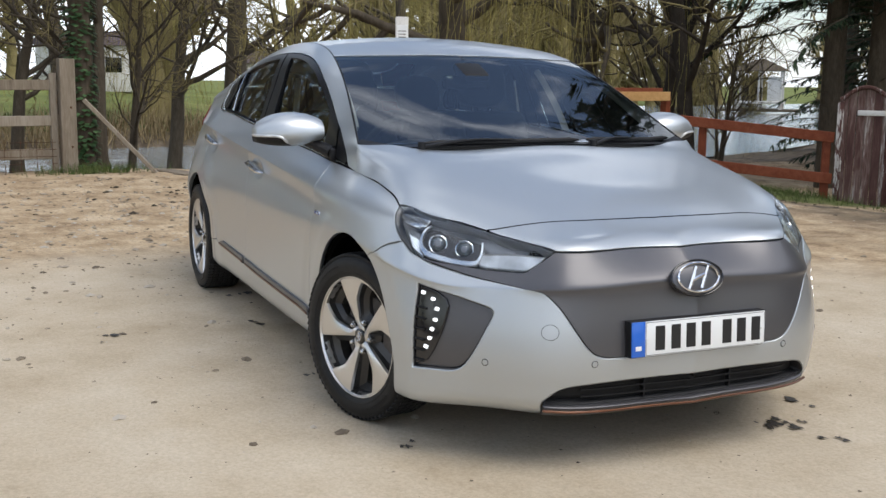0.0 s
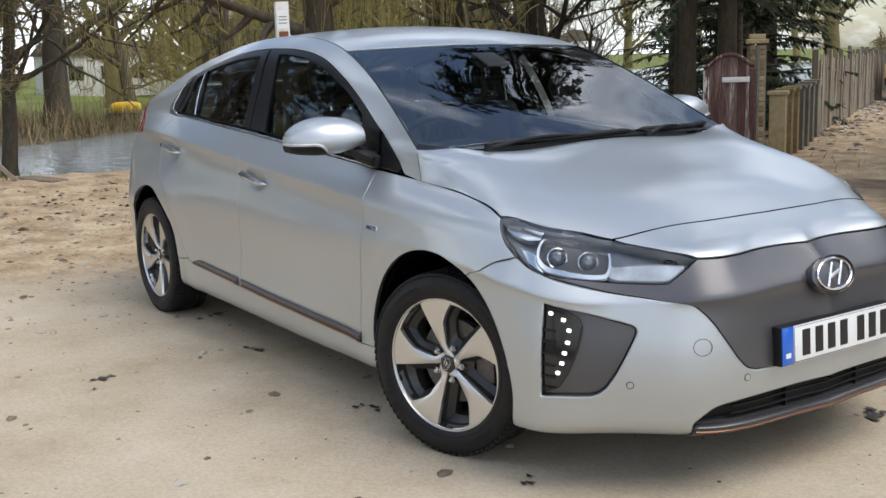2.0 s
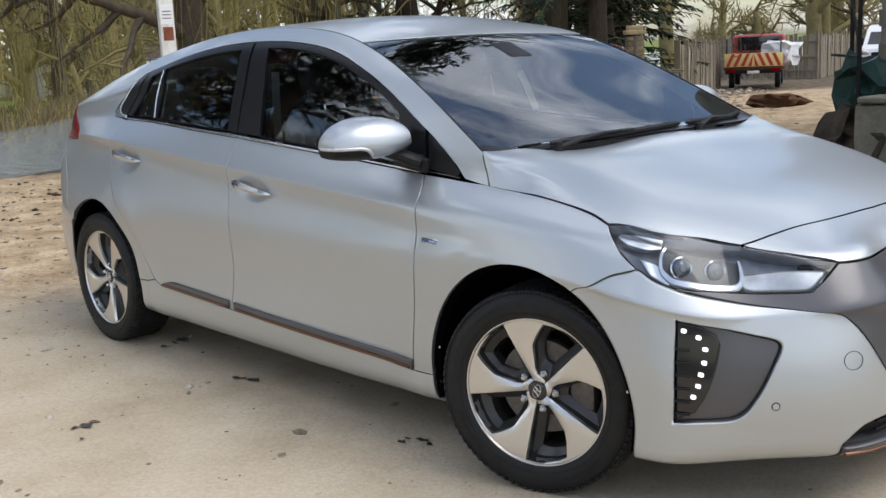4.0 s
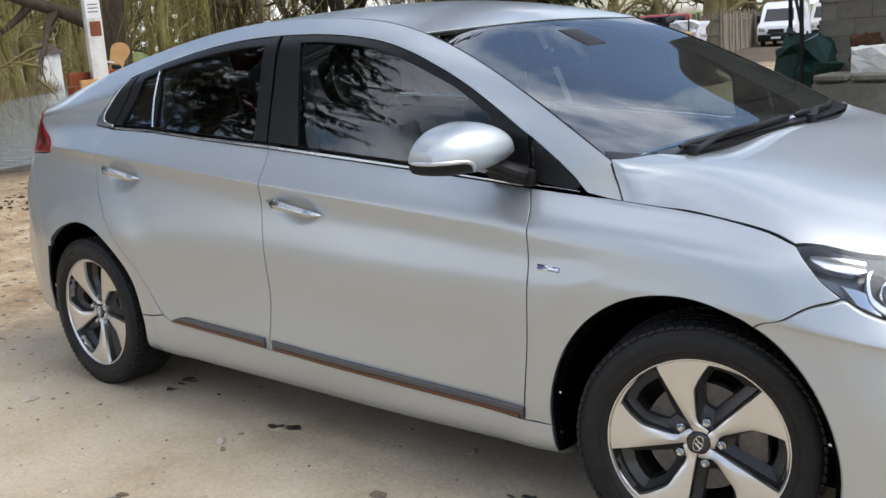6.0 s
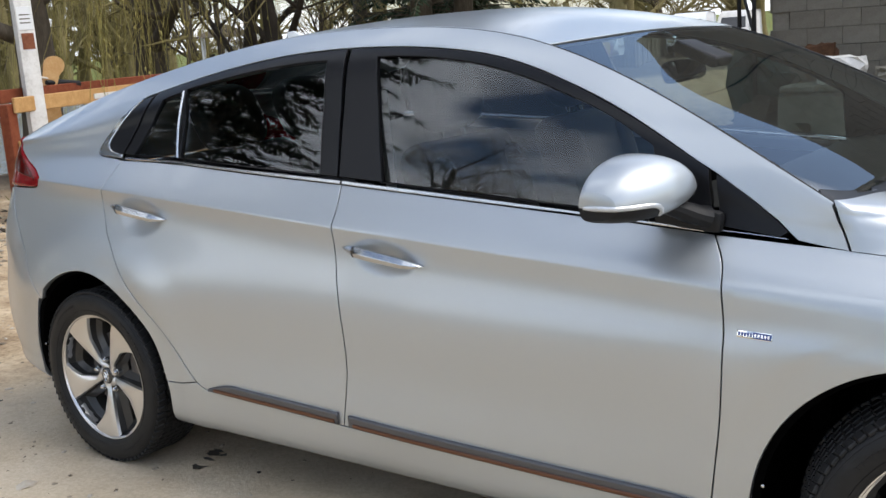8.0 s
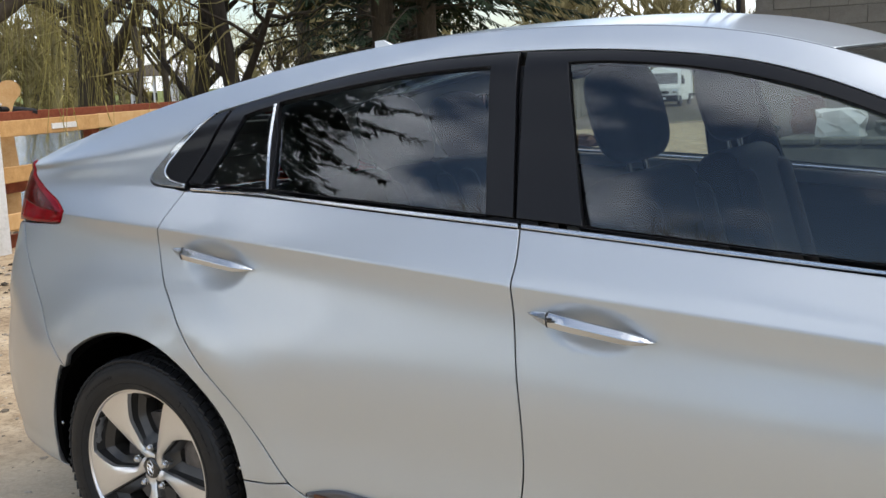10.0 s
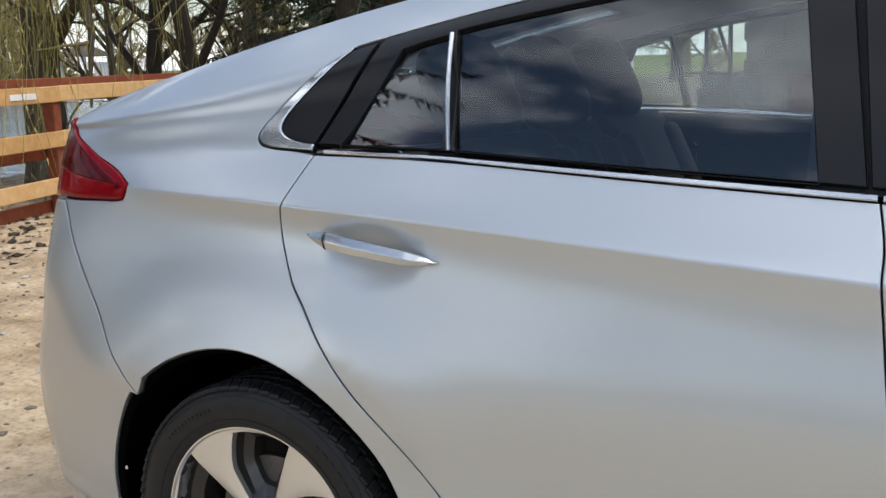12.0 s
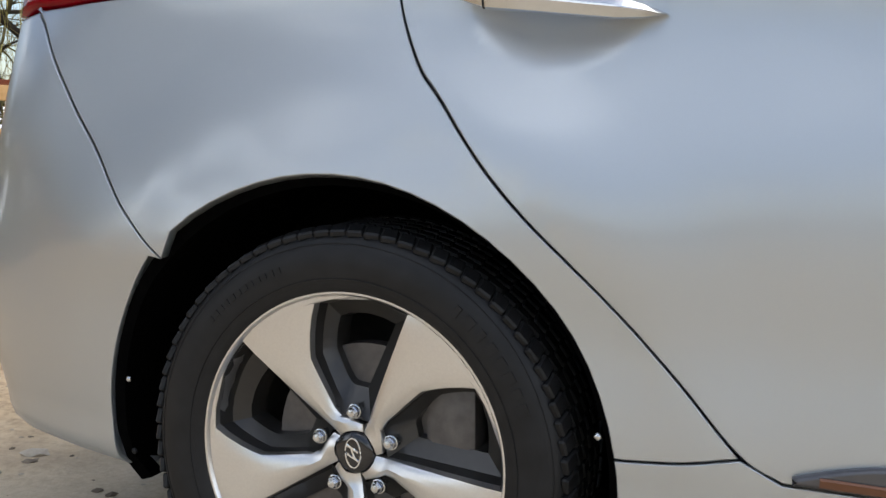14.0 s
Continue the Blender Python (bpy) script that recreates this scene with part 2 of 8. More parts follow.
def ground_material():
    m, n, l, b = links_of("ground_earth")
    co = n.new("ShaderNodeTexCoord")

    def noise(scale, detail=6, rough=.6):
        t = n.new("ShaderNodeTexNoise")
        t.inputs["Scale"].default_value, t.inputs["Detail"].default_value, t.inputs["Roughness"].default_value = scale, detail, rough
        l.new(co.outputs["Object"], t.inputs["Vector"])
        return t.outputs[0]

    def ramp(src, stops):
        r = n.new("ShaderNodeValToRGB")
        e = r.color_ramp.elements
        while len(e) < len(stops):
            e.new(.5)
        for el, (p, c) in zip(e, stops):
            el.position, el.color = p, (*c, 1)
        l.new(src, r.inputs[0])
        return r.outputs[0]

    def mix(f, a, c, kind="MIX"):
        x = n.new("ShaderNodeMix")
        x.data_type, x.blend_type = "RGBA", kind
        if isinstance(f, float):
            x.inputs["Factor"].default_value = f
        else:
            l.new(f, x.inputs["Factor"])
        l.new(a, x.inputs["A"])
        l.new(c, x.inputs["B"])
        return x.outputs["Result"]

    def grow(src, lo, hi):
        r = n.new("ShaderNodeMapRange")
        r.inputs["From Min"].default_value, r.inputs["From Max"].default_value = lo, hi
        l.new(src, r.inputs["Value"])
        return r.outputs[0]

    def near_by(x, y, rx, ry, wobble=.6):
        """One inside an uneven oval of the plan, falling to nought outside."""
        mp = n.new("ShaderNodeMapping")
        mp.inputs["Location"].default_value, mp.inputs["Scale"].default_value = (-x / rx, -y / ry, 0), (1 / rx, 1 / ry, 0)
        l.new(co.outputs["Object"], mp.inputs[0])
        ln = n.new("ShaderNodeVectorMath")
        ln.operation = "LENGTH"
        l.new(mp.outputs[0], ln.inputs[0])
        k = n.new("ShaderNodeMath")
        k.operation = "MULTIPLY_ADD"
        l.new(noise(.9, 7), k.inputs[0])
        k.inputs[1].default_value = wobble
        l.new(ln.outputs["Value"], k.inputs[2])
        return grow(k.outputs[0], 1.0 + wobble * .5 + .12, 1.0 + wobble * .5 - .12)

    slab = ramp(noise(1.6, 9, .62), [(.30, (.44, .352, .24)), (.48, (.535, .445, .325)), (.70, (.61, .525, .405))])
    fine = ramp(noise(70, 5, .7), [(.3, (.80, .79, .77)), (.6, (1.0, 1.0, 1.0)), (.8, (1.1, 1.09, 1.07))])
    slab = mix(1.0, slab, fine, "MULTIPLY")
    sand = ramp(noise(2.4, 9, .68), [(.30, (.20, .135, .08)), (.45, (.39, .285, .175)), (.58, (.52, .40, .26)), (.75, (.60, .50, .365))])
    sand = mix(1.0, sand, ramp(noise(38, 6, .72), [(.32, (.55, .52, .5)), (.52, (1, 1, 1)), (.75, (1.15, 1.13, 1.1))]), "MULTIPLY")
    mud = ramp(noise(3.1, 8, .65), [(.3, (.055, .042, .03)), (.5, (.115, .088, .06)), (.72, (.20, .16, .115))])
    grass = ramp(noise(2.0, 8, .7), [(.3, (.05, .06, .018)), (.5, (.10, .115, .035)), (.7, (.16, .155, .06))])
    far_grass = ramp(noise(.25, 8, .7), [(.3, (.09, .11, .03)), (.55, (.17, .195, .05)), (.75, (.26, .25, .10))])
    col = mix(near_by(-4.5, -.5, 6.2, 6.4), mud, sand)
    col = mix(near_by(1.6, -1.6, 4.2, 5.4, .25), col, slab)
    col = mix(near_by(-6.5, 24, 9, 16), col, sand)
    col = mix(near_by(-7.2, 7.4, 1.6, 2.6, 1.0), col, grass)
    sx = n.new("ShaderNodeSeparateXYZ")
    l.new(co.outputs["Object"], sx.inputs[0])
    away = grow(sx.outputs[0], -27, -40)
    col = mix(away, col, far_grass)
    l.new(col, b.inputs["Base Color"])
    b.inputs["Roughness"].default_value = .93
    b.inputs["Specular IOR Level"].default_value = .2
    k = n.new("ShaderNodeBump")
    k.inputs["Strength"].default_value, k.inputs["Distance"].default_value = .45, .012
    s1 = n.new("ShaderNodeMath")
    s1.operation = "MULTIPLY_ADD"
    l.new(noise(9, 9, .72), s1.inputs[0])
    s1.inputs[1].default_value = .6
    l.new(noise(55, 5, .7), s1.inputs[2])
    l.new(s1.outputs[0], k.inputs["Height"])
    l.new(k.outputs[0], b.inputs["Normal"])
    return m


def water_material():
    m, n, l, b = links_of("lake_water")
    b.inputs["Base Color"].default_value = (.28, .32, .34, 1)
    b.inputs["Roughness"].default_value, b.inputs["IOR"].default_value = .10, 1.33
    b.inputs["Specular IOR Level"].default_value = .8
    co, mp, t, k = n.new("ShaderNodeTexCoord"), n.new("ShaderNodeMapping"), n.new("ShaderNodeTexNoise"), n.new("ShaderNodeBump")
    mp.inputs["Scale"].default_value = (1.2, 3.0, 1)
    t.inputs["Scale"].default_value, t.inputs["Detail"].default_value = 1.1, 5
    k.inputs["Strength"].default_value, k.inputs["Distance"].default_value = .5, .12
    l.new(co.outputs["Object"], mp.inputs[0])
    l.new(mp.outputs[0], t.inputs["Vector"])
    l.new(t.outputs[0], k.inputs["Height"])
    l.new(k.outputs[0], b.inputs["Normal"])
    return m


def ground_build():
    v, f = ground_mesh()
    me = bpy.data.meshes.new("ground")
    me.from_pydata(v.tolist(), [], f)
    me.polygons.foreach_set("use_smooth", [True] * len(me.polygons))
    me.materials.append(ground_material())
    tagged(new("ground", me), "pale sandy earth and worn concrete of the yard", "ground", kind="structure")
    me = bpy.data.meshes.new("water")
    q = np.arange(-60, 131, 5.0)
    vs = [(shore(NEAR_SHORE, y) + 3.5, y, WATER) for y in q] + [(shore(FAR_SHORE, y) - 3, y, WATER) for y in q]
    me.from_pydata(vs, [], [[i, i + 1, len(q) + i + 1, len(q) + i] for i in range(len(q) - 1)])
    me.materials.append(water_material())
    tagged(new("water", me), "calm lake reflecting the bright sky", "lake", kind="structure")


ground_build()

# ---- building helpers ----
def part(name, mesh, material, parent=None, label="", kind=""):
    """One mesh object under a thing or a part."""
    ob = new(name, mesh)
    if material and not mesh.materials:
        mesh.materials.append(material)
    if parent:
        ob.parent = parent
    return tagged(ob, label=label, kind=kind)


def thing(name, label, category, m=None, group=""):
    ob = new(name)
    ob.empty_display_size = .1
    if m is not None:
        ob.matrix_basis = m
    return tagged(ob, label, category, group)


def sheet(name, verts, faces, normals=None, smooth=True):
    me = bpy.data.meshes.new(name)
    me.from_pydata([tuple(map(float, v)) for v in verts], [], faces)
    if smooth:
        me.polygons.foreach_set("use_smooth", [True] * len(me.polygons))
    me.update()
    if normals is not None:
        me.normals_split_custom_set_from_vertices([tuple(map(float, n)) for n in normals])
    return me


class Geo:
    """Verts and faces of one mesh, gathered piece by piece."""

    def __init__(self):
        self.v, self.f = [], []

    def add(self, verts, faces, m=None):
        k = len(self.v)
        self.v += [tuple(m @ Vector(p)) if m else tuple(p) for p in verts]
        self.f += [[i + k for i in f] for f in faces]
        return self

    def box(self, size, m=None, bevel=.0, cuts=2):
        bm = bmesh.new()
        bmesh.ops.create_cube(bm, size=1)
        bmesh.ops.scale(bm, vec=size, verts=bm.verts)
        if bevel:
            bmesh.ops.bevel(bm, geom=list(bm.edges), offset=bevel, segments=cuts, profile=.5, affect="EDGES", clamp_overlap=True)
        bm.verts.index_update()
        self.add([v.co.copy() for v in bm.verts], [[v.index for v in f.verts] for f in bm.faces], m)
        bm.free()
        return self

    def ball(self, size, m=None, n=24, k=14, power=1.0):
        """An ellipsoid, squarer where power is under one."""
        vs, fs = [], []
        for i in range(k + 1):
            a = math.pi * i / k - math.pi / 2
            for j in range(n):
                b = 2 * math.pi * j / n
                c = [math.cos(a) * math.cos(b), math.cos(a) * math.sin(b), math.sin(a)]
                vs.append([math.copysign(abs(q) ** power, q) * s / 2 for q, s in zip(c, size)])
        for i in range(k):
            for j in range(n):
                fs.append([i * n + j, i * n + (j + 1) % n, (i + 1) * n + (j + 1) % n, (i + 1) * n + j])
        return self.add(vs, fs, m)

    def tube(self, path, radius, n=8, cap=True, flat=1.0, up=(0, 0, 1)):
        """A pipe along points; radius a number or one for each point; flat: its height to its width."""
        path = [Vector(p) for p in path]
        r = radius if hasattr(radius, "__len__") else [radius] * len(path)
        k = len(self.v)
        for i, p in enumerate(path):
            d = (path[min(i + 1, len(path) - 1)] - path[max(i - 1, 0)]).normalized()
            side = d.cross(Vector(up))
            side = side.normalized() if side.length > 1e-4 else d.orthogonal().normalized()
            top = side.cross(d)
            for j in range(n):
                a = 2 * math.pi * (j + .5) / n
                self.v.append(tuple(p + side * (math.cos(a) * r[i]) + top * (math.sin(a) * r[i] * flat)))
        for i in range(len(path) - 1):
            for j in range(n):
                a, b = k + i * n + j, k + i * n + (j + 1) % n
                self.f.append([a, b, b + n, a + n])
        if cap:
            self.f.append([k + j for j in range(n)][::-1])
            self.f.append([k + (len(path) - 1) * n + j for j in range(n)])
        return self

    def lathe(self, profile, n=64, m=None, closed=False):
        """Profile of (radius, along y), turned about the y axis."""
        vs, fs = [], []
        q = len(profile)
        for j in range(n):
            a = 2 * math.pi * j / n
            vs += [(r * math.cos(a), y, r * math.sin(a)) for r, y in profile]
        for j in range(n):
            for i in range(q if closed else q - 1):
                a, b, c, d = j * q + i, j * q + (i + 1) % q, ((j + 1) % n) * q + (i + 1) % q, ((j + 1) % n) * q + i
                fs.append([a, b, c, d])
        return self.add(vs, fs, m)

    def slab(self, outline, deep, m=None, inset=0.0, drop=0.0):
        """A plate: an outline in x, z drawn out along y, its front (at -deep) drawn in by inset over drop."""
        n = len(outline)
        cx, cz = sum(p[0] for p in outline) / n, sum(p[1] for p in outline) / n
        far = max(math.hypot(p[0] - cx, p[1] - cz) for p in outline)
        k = 1 - inset / far
        front = [(cx + (x - cx) * k, -deep, cz + (z - cz) * k) for x, z in outline]
        edge = [(x, -deep + drop, z) for x, z in outline]
        back = [(x, 0, z) for x, z in outline]
        fs = [list(range(n))]
        for r in range(2):
            fs += [[r * n + i, (r + 1) * n + i, (r + 1) * n + (i + 1) % n, r * n + (i + 1) % n] for i in range(n)]
        fs.append(list(range(2 * n, 3 * n))[::-1])
        return self.add(front + edge + back, fs, m)

    def mesh(self, name, smooth=True, angle=35):
        me = sheet(name, self.v, self.f, smooth=False)
        bm = bmesh.new()
        bm.from_mesh(me)
        bmesh.ops.recalc_face_normals(bm, faces=bm.faces)
        if smooth:
            for f in bm.faces:
                f.smooth = True
            for e in bm.edges:
                if len(e.link_faces) == 2 and e.calc_face_angle(0) > radians(angle):
                    e.smooth = False
        bm.to_mesh(me)
        bm.free()
        return me


def bend(pts, n=6):
    """A smooth line through points of any dimension."""
    p = np.array(pts, float)
    q = np.vstack([2 * p[0] - p[1], p, 2 * p[-1] - p[-2]])
    out = []
    for i in range(1, len(q) - 2):
        for k in range(n):
            t = k / n
            out.append(.5 * (2 * q[i] + (q[i + 1] - q[i - 1]) * t + (2 * q[i - 1] - 5 * q[i] + 4 * q[i + 1] - q[i + 2]) * t * t + (3 * q[i] - q[i - 1] - 3 * q[i + 1] + q[i + 2]) * t**3))
    out.append(p[-1])
    return [tuple(o) for o in out]


# ---- the car's skin: character lines from sill to roof, station by station from nose to tail ----
def at(x, *wz):
    return [(x, w, z) for w, z in wz]


STATIONS = [
    [(2.13, 0, .19), (2.18, 0, .22), (2.19, 0, .30), (2.19, 0, .45), (2.172, 0, .60), (2.13, 0, .67), (2.08, 0, .717), (2.01, 0, .758), (1.93, 0, .786), (1.91, 0, .795), (1.905, 0, .798), (1.90, 0, .80)],
    [(2.12, .28, .19), (2.165, .28, .22), (2.178, .28, .30), (2.178, .28, .45), (2.163, .28, .595), (2.12, .27, .667), (2.073, .26, .715), (2.0, .25, .757), (1.925, .23, .785), (1.90, .20, .796), (1.89, .16, .802), (1.885, 0, .806)],
    [(2.06, .49, .19), (2.11, .515, .22), (2.128, .525, .30), (2.132, .52, .45), (2.115, .505, .59), (2.09, .48, .66), (2.06, .455, .712), (1.985, .43, .752), (1.905, .40, .782), (1.88, .36, .798), (1.865, .30, .808), (1.855, 0, .818)],
    [(1.93, .62, .19), (1.98, .655, .215), (1.998, .668, .30), (2.003, .665, .45), (1.985, .645, .585), (1.955, .615, .65), (1.92, .60, .70), (1.878, .585, .752), (1.84, .55, .783), (1.82, .49, .803), (1.805, .40, .818), (1.795, 0, .835)],
    [(1.755, .785, .185), (1.785, .818, .205), (1.80, .824, .31), (1.805, .825, .45), (1.80, .812, .60), (1.785, .785, .665), (1.77, .748, .722), (1.752, .70, .772), (1.735, .645, .803), (1.72, .58, .825), (1.71, .49, .842), (1.70, 0, .865)],
    at(1.57, (.82, .185), (.852, .205), (.866, .30), (.876, .48), (.870, .64), (.860, .705), (.842, .752), (.78, .815), (.725, .846), (.655, .868), (.555, .885), (0, .905)),
    at(1.35, (.75, .19), (.85, .207), (.868, .30), (.880, .48), (.885, .66), (.881, .728), (.870, .780), (.782, .862), (.738, .896), (.685, .922), (.605, .940), (0, .958)),
    at(1.13, (.78, .17), (.855, .205), (.870, .30), (.880, .48), (.885, .67), (.878, .750), (.869, .793), (.776, .888), (.768, .925), (.765, .955), (.757, .982), (0, .995)),
    at(.85, (.79, .165), (.86, .205), (.874, .29), (.879, .48), (.882, .675), (.864, .772), (.863, .812), (.768, .908), (.757, .965), (.742, 1.025), (.703, 1.108), (0, 1.128)),
    at(.45, (.80, .165), (.862, .205), (.878, .295), (.877, .48), (.879, .68), (.850, .798), (.856, .838), (.776, .94), (.735, 1.08), (.69, 1.238), (.625, 1.296), (0, 1.305)),
    at(.20, (.80, .165), (.862, .205), (.88, .30), (.876, .48), (.877, .68), (.851, .817), (.857, .857), (.780, .960), (.726, 1.13), (.658, 1.312), (.592, 1.372), (0, 1.405)),
    at(0, (.80, .168), (.862, .208), (.88, .305), (.876, .48), (.877, .68), (.851, .832), (.858, .872), (.783, .975), (.718, 1.155), (.637, 1.342), (.572, 1.398), (0, 1.436)),
    at(-.26, (.80, .17), (.862, .212), (.88, .31), (.876, .48), (.877, .69), (.850, .848), (.857, .888), (.784, .992), (.713, 1.175), (.624, 1.36), (.556, 1.412), (0, 1.448)),
    at(-.65, (.80, .175), (.863, .218), (.88, .325), (.878, .49), (.880, .70), (.846, .878), (.853, .918), (.774, 1.018), (.708, 1.18), (.627, 1.345), (.546, 1.402), (0, 1.434)),
    at(-1.0, (.80, .18), (.864, .222), (.88, .335), (.885, .50), (.888, .70), (.836, .907), (.843, .947), (.758, 1.040), (.702, 1.165), (.642, 1.29), (.548, 1.360), (0, 1.390)),
    at(-1.35, (.79, .19), (.862, .225), (.88, .32), (.886, .50), (.890, .69), (.816, .922), (.824, .961), (.735, 1.058), (.700, 1.13), (.656, 1.215), (.568, 1.296), (0, 1.318)),
    at(-1.65, (.76, .21), (.835, .24), (.852, .32), (.868, .50), (.866, .67), (.775, .932), (.782, .970), (.724, 1.045), (.700, 1.105), (.658, 1.165), (.575, 1.226), (0, 1.245)),
    at(-1.9, (.70, .22), (.785, .25), (.805, .32), (.822, .50), (.812, .68), (.755, .90), (.722, .978), (.690, 1.040), (.668, 1.085), (.635, 1.128), (.56, 1.168), (0, 1.178)),
    [(-2.02, .64, .22), (-2.07, .70, .25), (-2.09, .715, .32), (-2.11, .725, .50), (-2.10, .70, .68), (-2.08, .665, .87), (-2.065, .64, .992), (-2.06, .622, 1.042), (-2.06, .602, 1.082), (-2.055, .575, 1.112), (-2.04, .51, 1.134), (-2.03, 0, 1.142)],
    [(-2.12, .34, .22), (-2.17, .36, .25), (-2.19, .37, .32), (-2.215, .37, .50), (-2.205, .35, .68), (-2.175, .33, .87), (-2.14, .32, .992), (-2.13, .32, 1.042), (-2.12, .31, 1.078), (-2.11, .30, 1.112), (-2.09, .25, 1.132), (-2.05, 0, 1.138)],
    [(-2.14, 0, .22), (-2.19, 0, .25), (-2.21, 0, .32), (-2.235, 0, .50), (-2.225, 0, .68), (-2.195, 0, .87), (-2.155, 0, .992), (-2.145, 0, 1.042), (-2.135, 0, 1.08), (-2.125, 0, 1.112), (-2.105, 0, 1.130), (-2.06, 0, 1.137)],
]
NET = np.array(STATIONS)
NET[7, 8:11, 0] = 1.115, 1.098, 1.080
NET[9:17, 5, 1] += .004
COWL = 7
S_KNOTS = np.r_[0, np.cumsum(np.linalg.norm(np.diff(NET[:, 3], axis=0), axis=1))]
V_KNOTS = np.r_[0, np.cumsum(np.linalg.norm(np.diff(NET[11], axis=0), axis=1))]


def spline_slopes(t, p):
    """Slopes of the natural cubic spline through p at t."""
    n, h = len(t), np.diff(t)
    a, b = np.zeros((n, n)), np.zeros(p.shape)
    a[0, :2], a[-1, -2:] = (2, 1), (1, 2)
    b[0], b[-1] = 3 * (p[1] - p[0]) / h[0], 3 * (p[-1] - p[-2]) / h[-1]
    for i in range(1, n - 1):
        a[i, i - 1:i + 2] = h[i], 2 * (h[i] + h[i - 1]), h[i - 1]
        b[i] = 3 * (h[i - 1] * (p[i + 1] - p[i]) / h[i] + h[i] * (p[i] - p[i - 1]) / h[i - 1])
    return np.linalg.solve(a, b)


def hermite(t, p, m, x):
    i = np.clip(np.searchsorted(t, x, side="right") - 1, 0, len(t) - 2)
    h = t[i + 1] - t[i]
    u = ((x - t[i]) / h)[..., None]
    h = h[..., None]
    return ((2 * u**3 - 3 * u**2 + 1) * p[i] + (u**3 - 2 * u**2 + u) * h * m[i] + (3 * u**2 - 2 * u**3) * p[i + 1] + (u**3 - u**2) * h * m[i + 1])


def faired(t, p, stiff, n=240):
    """The lines through p at t, drawn with an even change of curvature, as a batten would lie: knots, values and slopes."""
    g = np.linspace(t[0], t[-1], n)
    i = np.clip(np.searchsorted(g, t, side="right") - 1, 0, n - 2)
    u = (t - g[i]) / (g[1] - g[0])
    a = np.zeros((len(t), n))
    a[np.arange(len(t)), i], a[np.arange(len(t)), i + 1] = 1 - u, u
    d3 = np.zeros((n - 3, n))
    for k in range(n - 3):
        d3[k, k:k + 4] = -1, 3, -3, 1
    w = 10 ** np.interp(g[1:-2] + (g[1] - g[0]) / 2, *stiff)
    held = np.full((len(t), 1), 1.0)
    held[[0, -1]] = 1e3
    v = np.linalg.solve(a.T @ (a * held) + d3.T @ (d3 * w[:, None]), a.T @ (p * held))
    return g, v, spline_slopes(g, v)


FLAT = NET.reshape(len(NET), -1)
STIFF = (S_KNOTS[[0, 4, 6, 7, 15, 16, 17, 20]], np.array([1.0, 1.0, 4.6, 5.0, 5.0, 3.6, 1.0, 1.0]))
FINE_S, FINE_P, FINE_M = faired(S_KNOTS, FLAT, STIFF)
HOOD_S, HOOD_P, HOOD_M = faired(S_KNOTS[:COWL + 1], FLAT[:COWL + 1, 24:], (S_KNOTS[[0, 4, 6]], np.array([1.0, 1.0, 2.0])), 90)
CABIN_S, CABIN_P, CABIN_M = faired(S_KNOTS[COWL:], FLAT[COWL:, 24:], (S_KNOTS[[7, 9, 15, 17, 20]], np.array([1.5, 3.0, 3.5, 1.0, 1.0])), 180)


def rows_at(s):
    """The twelve character lines at arrays of s; the upper four break at the foot of the windscreen."""
    out = hermite(FINE_S, FINE_P, FINE_M, s)
    hood = s < S_KNOTS[COWL]
    out[hood, 24:] = hermite(HOOD_S, HOOD_P, HOOD_M, s[hood])
    out[~hood, 24:] = hermite(CABIN_S, CABIN_P, CABIN_M, s[~hood])
    return out.reshape(len(s), -1, 3)


# even curvature from the sill to the shoulder: slopes at three inner lines from those at its two ends
EVEN_H = np.diff(V_KNOTS[2:7])
EVEN_A = np.zeros((3, 5))
EVEN_B = np.zeros((3, 5))
for k in range(3):
    h0, h1 = EVEN_H[k], EVEN_H[k + 1]
    EVEN_A[k, k:k + 3] = h1, 2 * (h0 + h1), h0
    EVEN_B[k, k:k + 3] = -3 * h1 / h0, 3 * (h1 / h0 - h0 / h1), 3 * h0 / h1
EVEN_INV = np.linalg.inv(EVEN_A[:, 1:4])


DENTS = []
FLARES = [(1.316, .303, .386), (-1.377, .298, .388)]
CREASE_S, CREASE_F = S_KNOTS[[0, 7, 9, 12, 16, 17, 20]], np.array([0, 0, .6, .9, .95, .7, 0])


